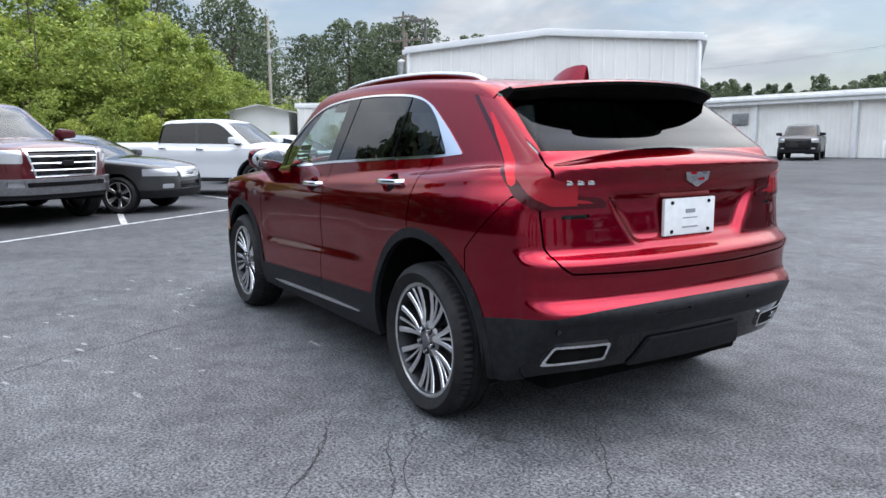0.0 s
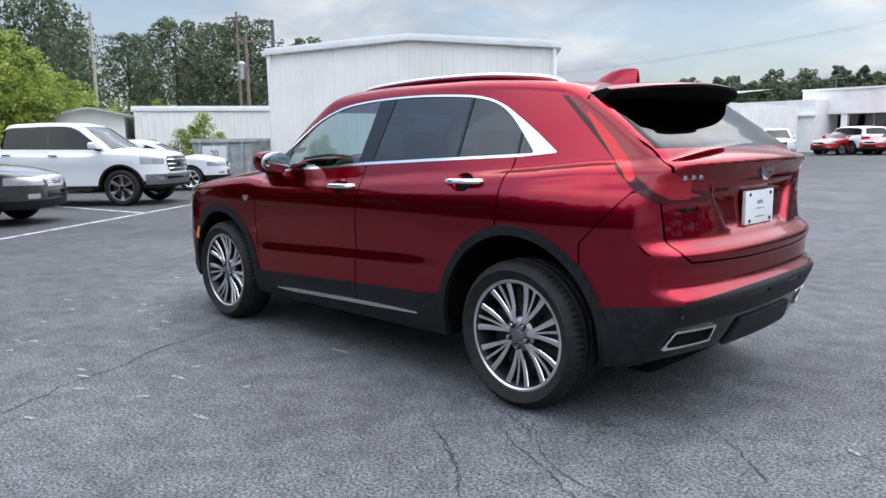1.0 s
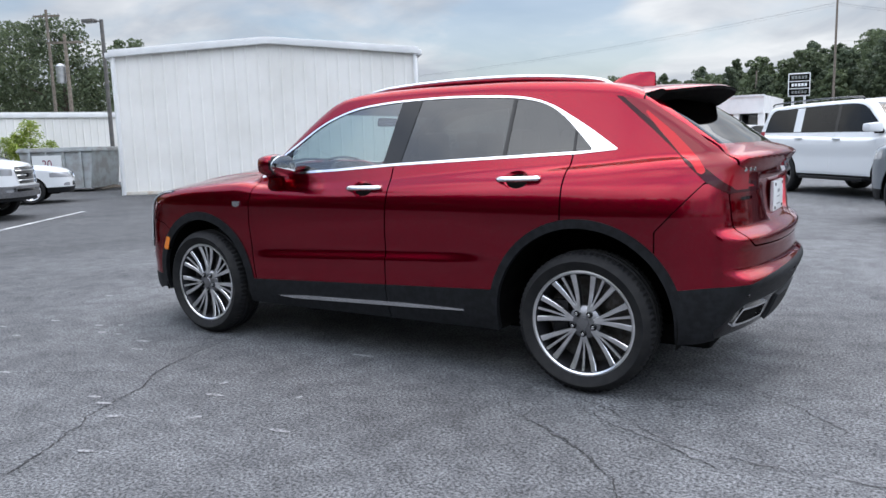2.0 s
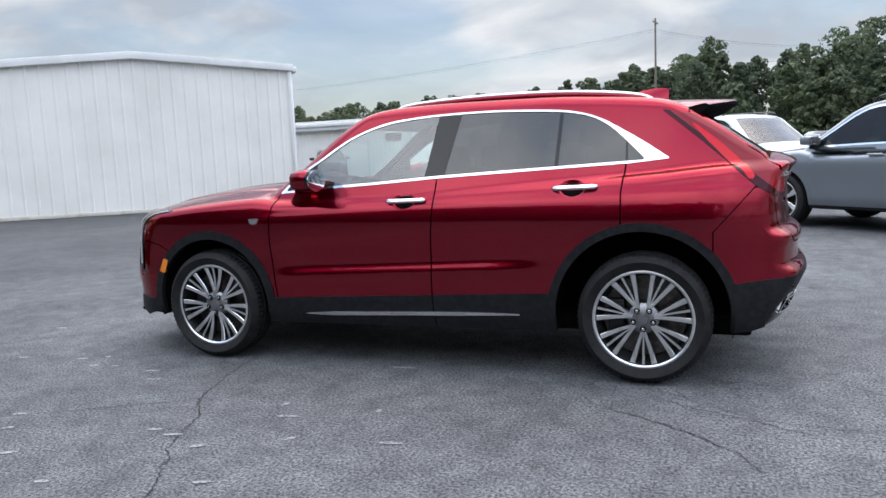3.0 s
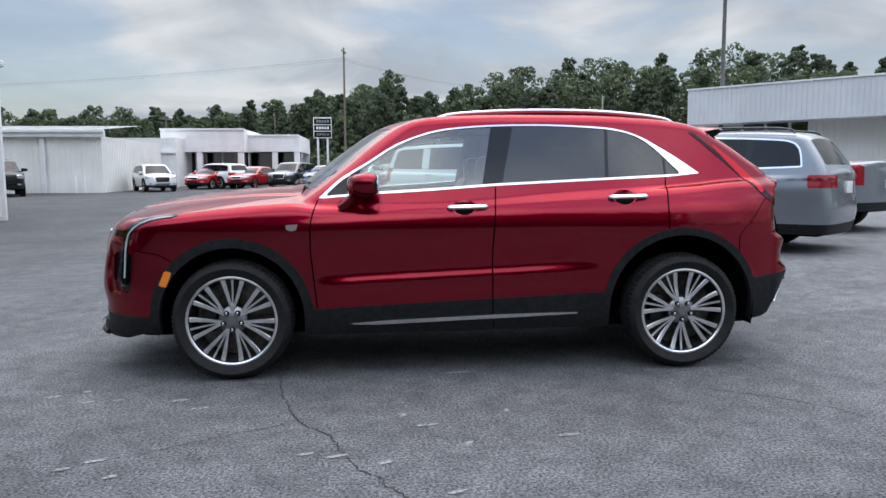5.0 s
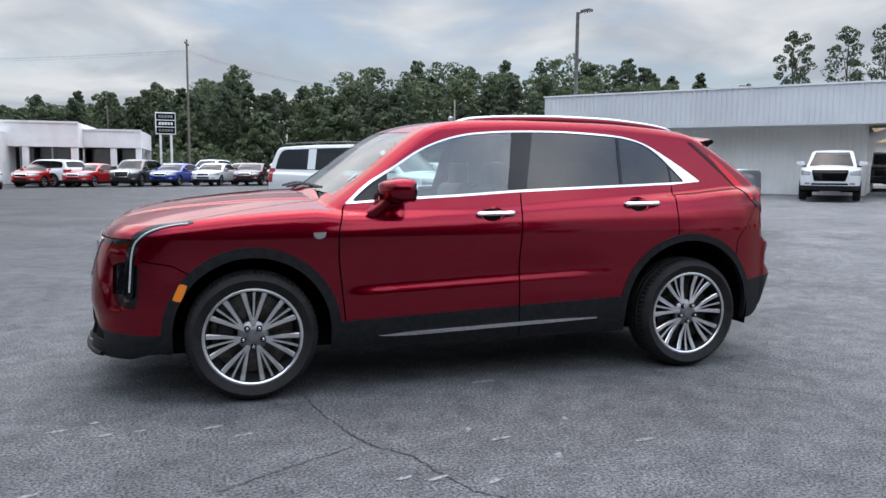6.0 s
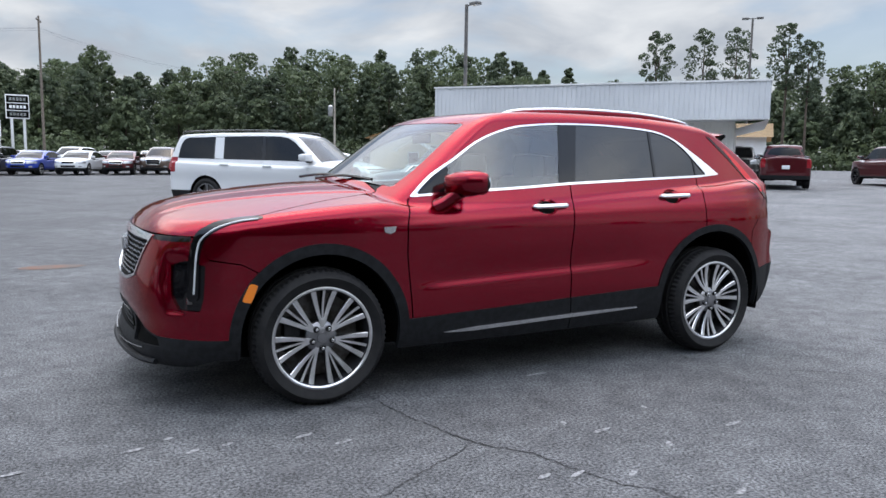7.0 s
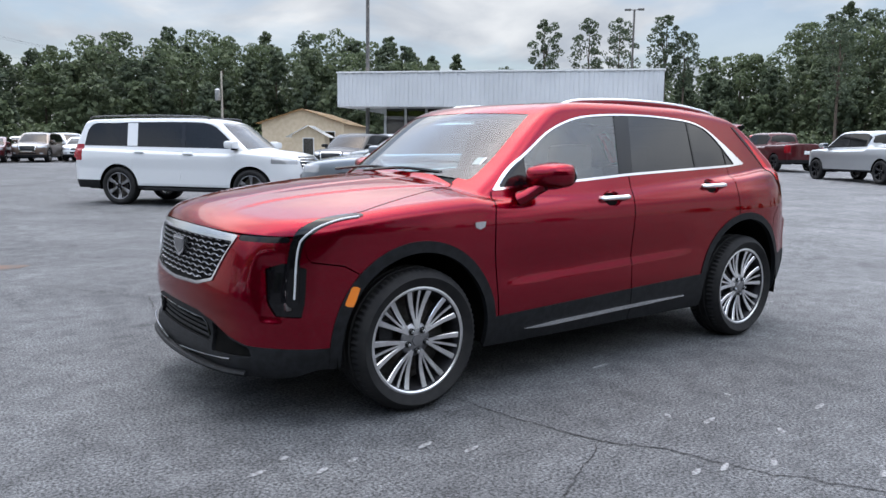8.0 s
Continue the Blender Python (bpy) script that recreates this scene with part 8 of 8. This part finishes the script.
# the far woods: many trees in one
def woods():
    gg = np.random.default_rng(11)
    kinds = ((0, 4.2, 1.5, 30, 0.0), (1, 4.6, 2.0, 34, 0.0), (2, 3.0, 3.0, 30, 0.55), (0, 4.4, 0.3, 34, 0.15), (2, 3.4, 4.5, 24, 0.25), (1, 3.0, 2.0, 28, 0.8))
    temps = [(lobed_crown(200 + i, 14.0, w, base, int(n * 1.5), 52, con), mat) for i, (mat, w, base, n, con) in enumerate(kinds)]
    rough = [(lobed_crown(230 + i, 14.0, 4.4, 0.3, 30, 44), i % 2) for i in range(2)]
    groups = {0: [], 1: [], 2: []}
    coarse = []
    trunks = []
    # the skyline: degrees of height over degrees of the compass
    skyline = curve((-182, 9.5), (-156, 9.6), (-149.5, 8.4), (-147, 7.4), (-144, 6.2), (-138, 5.4), (-128, 6.2), (-123, 7.3), (-119, 8.1), (-114, 7.9), (-109, 7.8), (-104, 7.6), (-100, 7.1), (-96.5, 5.8), (-94.5, 5.7),
                    (-92, 7.1), (-89.5, 7.0), (-84.5, 5.3), (-81.5, 5.1), (-77, 4.5), (-70, 4.3), (-65.5, 4.1), (-60, 3.7), (-54, 3.6), (-51, 4.3), (-46, 4.2), (-38, 4.2))

    def place(az, dd, h, pick, out):
        x, y = 1.0 + dd * math.cos(radians(az)), 4.6 + dd * math.sin(radians(az))
        s, ws = h / 14.0, h / 14.0 * gg.uniform(0.9, 1.3)
        a = gg.random() * 6.28
        R = np.array([[math.cos(a), -math.sin(a), 0], [math.sin(a), math.cos(a), 0], [0, 0, 1]])
        P, N = pick[0]
        out.append(((P * (ws, ws, s)) @ R.T + (x, y, float(gz(x, y)) - 0.2), N @ R.T))
        trunks.append((x, y, h))

    for row, (d, k, f) in enumerate(((90, 58, 0.62), (97, 66, 0.84), (106, 66, 0.97), (114, 50, 1.0))):
        for j in range(k):
            az = -168 + 132 * (j + gg.uniform(-0.4, 0.4)) / k
            dd = (d + gg.uniform(-3, 3)) * float(np.interp(az, [-84, -72], [1.0, 1.45]))
            low = float(gz(dd * math.cos(radians(az)), dd * math.sin(radians(az))))
            h = (math.tan(radians(float(skyline(az)))) * dd + 1.28 - low) * f * gg.uniform(0.90, 1.12)
            pick = temps[int(gg.integers(0, 6))]
            place(az, dd, h, pick, groups[pick[1]])
    # the low ridge past the workshop
    for j in range(120):
        az = -90 + 52 * (j + gg.uniform(-0.4, 0.4)) / 120
        dd = 150 + gg.uniform(-4, 4)
        pick = temps[(0, 3, 1)[j % 3]]
        place(az, dd, (math.tan(radians(float(skyline(az)))) * dd + 1.28) * gg.uniform(0.72, 0.90), pick, groups[pick[1]])
    # woods behind and beside the lot; unseen near rows are added to darken reflections
    for d, k, a0, a1, h0 in ((100, 34, -32, 200, 9.5), (30, 30, 22, 116, 12.5), (36, 30, 20, 118, 14.5)):
        for j in range(k):
            az = a0 + (a1 - a0) * (j + gg.uniform(-0.3, 0.3)) / k
            place(az, d + gg.uniform(-4, 4), h0 * gg.uniform(0.8, 1.15), rough[j % 2], coarse)
    for mat, mm, lab in ((0, LEAF_MID, "far green woods behind the car park"), (1, LEAF_DARK, "far dark woods behind the car park"), (2, PINE, "far pine crowns in the woods")):
        V, F = shell_quads(np.concatenate([p for p, _ in groups[mat]]), np.concatenate([n for _, n in groups[mat]]), 0.52, 300 + mat)
        tagged(new("far_woods", quads_mesh("far_woods", V, F, mm)), lab, "woods", kind="stuff")
    V, F = shell_quads(np.concatenate([p for p, _ in coarse]), np.concatenate([n for _, n in coarse]), 1.0, 320)
    tagged(new("far_woods", quads_mesh("far_woods", V, F, LEAF_DARK)), "green woods round the car park, with unseen near rows added to darken reflections", "woods", kind="stuff")
    bm = bmesh.new()
    for x, y, h in trunks:
        z = float(gz(x, y))
        tube(bm, [(x, y, z - 0.3), (x, y, z + h * 0.8)], [0.18, 0.06], 5)
    tagged(part("woods_trunks", bm, BARK), "far tree trunks in the woods", "woods", kind="stuff")
    # low understorey in front of the trunks
    P, N = [], []
    for j in range(300):
        az = -168 + 132 * j / 300
        dd = (87 + gg.uniform(-2, 3)) * float(np.interp(az, [-84, -72], [1.0, 1.45]))
        x, y = 1.0 + dd * math.cos(radians(az)), 4.6 + dd * math.sin(radians(az))
        n = gg.normal(size=(70, 3))
        n[:, 2] = np.abs(n[:, 2])
        n /= np.linalg.norm(n, axis=1)[:, None]
        P.append(n * (1.5, 1.5, gg.uniform(1.8, 3.4)) * gg.uniform(0.85, 1.1, (70, 1)) + (x, y, float(gz(x, y))))
        N.append(n)
    V, F = shell_quads(np.concatenate(P), np.concatenate(N), 0.55, 333)
    tagged(new("understorey", quads_mesh("understorey", V, F, LEAF_MID)), "low green undergrowth at the edge of the woods", "woods", kind="stuff")


woods()
grass = patch("grass_verge", [(-150, -60), (-100, -45), (-92, -30), (-75, -55), (-40, -80), (10, -86), (60, -92), (90, -110), (0, -130), (-150, -110)], GRASS, "green grass verge at the edge of the woods", 0.02)


# ---- the other vehicles, parked ----
def park(ob, x, y, yaw):
    ob.matrix_world = Matrix.Translation((x, y, float(gz(x, y)))) @ Matrix.Rotation(radians(yaw), 4, "Z")
    return ob


def grown(ob, s):
    ob.matrix_world = ob.matrix_world @ Matrix.Scale(s, 4)
    return ob


def repaint(ob, old, mat):
    for o in ob.children_recursive:
        if o.type == "MESH" and o.material_slots and o.data.materials[0] == old:
            o.material_slots[0].link = "OBJECT"
            o.material_slots[0].material = mat
    return ob


grown(park(build_vehicle("crossover", "grey_crossover", "blue-grey metallic crossover with chrome window trim and roof rails", "car", GREY_BLUE, bright=CHROME, cladding=True, rails=GLOSS, trims=GREY_BLUE), -4.5, -6.98, -45.5), 1.075)
park(build_vehicle("wagon", "large_suv", "large white sport utility vehicle with dark wheels", "car", WHITE, rails=GLOSS, steps=True, face=HUB), -2.15, -12.75, 131)
white_pickup = park(build_vehicle("pickup", "pickup_truck", "white crew-cab pickup truck with chrome grille", "truck", WHITE, steps=True, bright=None, bumper=HUB, cladding=True, face=HUB, spokes=(6, 2)), 14.4, -2.2, 222)
grown(white_pickup, 0.95)
park(build_vehicle("sedan", "dark_sedan", "dark grey sedan with silver wheels", "car", CHARCOAL), 11.55, 1.15, 232)
maroon = park(build_vehicle("pickup", "maroon_truck", "maroon full-size truck with a large chrome grille and bumper", "truck", MAROON, spokes=(5, 2), bumper=HUB), 11.3, 3.0, 211)
grown(maroon, 1.05)
bp = park(build_vehicle("pickup", "black_pickup", "black crew-cab pickup truck by the workshop", "truck", BLACK_PAINT, grille=GLOSS, face=ALLOY_DARK, detail=0), 20.3, -35.7, 118)
for x, y, yaw, mat, lab in ((-21.5, -18.3, 44, WHITE, "white pickup truck facing the lot"), (-33.0, -17.3, 240, MAROON, "dark red pickup truck seen from behind"),
                            (-30.5, -24.5, 40, CHARCOAL, "dark grey pickup truck by the office"), (-7.55, -10.5, -60, GREY_BLUE, "grey pickup truck with its tailgate to the lane"), (-26.1, -9.35, 240, SILVER, "silver pickup truck seen from behind"),
                            (-26.6, -18.6, 221, MAROON, "dark red pickup truck beside the shop with its tailgate out"),
                            (-47.0, -26.5, 215, BRIGHT_RED, "bright red pickup truck far off")):
    t = repaint(copy_thing(bp, Matrix.Translation((x, y, float(gz(x, y)))) @ Matrix.Rotation(radians(yaw), 4, "Z")), BLACK_PAINT, mat)
    tagged(t, lab)
far_sedan = build_vehicle("sedan", "parked_sedan", "white sedan in the far row", "car", WHITE, detail=0, group="far row of cars")
far_cross = build_vehicle("crossover", "parked_crossover", "bronze crossover in the far row", "car", BRONZE, detail=0, group="far row of cars", cladding=True)
row = [(11.6, "s", BRIGHT_RED, "bright red sedan"), (8.9, "s", BRIGHT_RED, "bright red sedan"), (6.3, "c", CHARCOAL, "dark crossover"), (3.9, "s", BLUE_PAINT, "vivid blue sedan"), (1.5, "s", WHITE, "white sedan"),
       (-0.9, "s", MAROON, "maroon sedan"), (-3.2, "c", BRONZE, "bronze crossover"), (-5.6, "s", WHITE, "white sedan")]
first = {"s": far_sedan, "c": far_cross}
placed = {"s": False, "c": False}
for i, (x, kd, mat, lab) in enumerate(row):
    y = -46.3 + 0.15 * i
    yaw = 68 + (i % 3) * 3
    src = first[kd]
    old = WHITE if kd == "s" else BRONZE
    if mat == old and not placed[kd]:
        placed[kd] = True
        ob = park(src, x, y, yaw)
    else:
        ob = repaint(copy_thing(src, Matrix.Translation((x, y, float(gz(x, y)))) @ Matrix.Rotation(radians(yaw), 4, "Z")), old, mat)
    tagged(ob, lab + " in the far row")
back_row = [(12.5, -53.0, "c", BRIGHT_RED), (9.6, -53.3, "s", BRIGHT_RED), (7.0, -53.5, "c", WHITE), (4.4, -53.5, "s", SILVER), (1.8, -53.6, "c", WHITE), (-0.8, -53.6, "s", CHARCOAL), (-3.4, -53.8, "s", WHITE),
            (-6.2, -54, "c", WHITE), (-8.8, -54, "s", SILVER), (14.4, -42.5, "c", WHITE), (11.4, -46.6, "c", WHITE), (18.6, -46.0, "c", CHARCOAL), (-8.4, -47.5, "s", BLACK_PAINT),
            (-11.5, -22.5, "c", BLACK_PAINT), (-13.6, -23.4, "c", SILVER), (-9.6, -31, "s", WHITE)]
for i, (x, y, kd, mat) in enumerate(back_row):
    yaw = (68, 250, 75, 110)[i % 4]
    if i in (9,):
        yaw = 118
    if i in (10,):
        yaw = -40
    if i in (13, 14):
        yaw = 35
    ob = repaint(copy_thing(first[kd], Matrix.Translation((x, y, float(gz(x, y)))) @ Matrix.Rotation(radians(yaw), 4, "Z")), WHITE if kd == "s" else BRONZE, mat)
    nm = {WHITE: "white", BRIGHT_RED: "bright red", SILVER: "silver", CHARCOAL: "dark grey", BLACK_PAINT: "black"}[mat]
    tagged(ob, f"{nm} {'sedan' if kd == 's' else 'crossover'} parked in the back of the lot")
ob = copy_thing(far_sedan, Matrix.Translation((17.8, -5.5, float(gz(17.8, -5.5)))) @ Matrix.Rotation(radians(234), 4, "Z"))
tagged(ob, "white sedan parked behind the white pickup truck", group="")
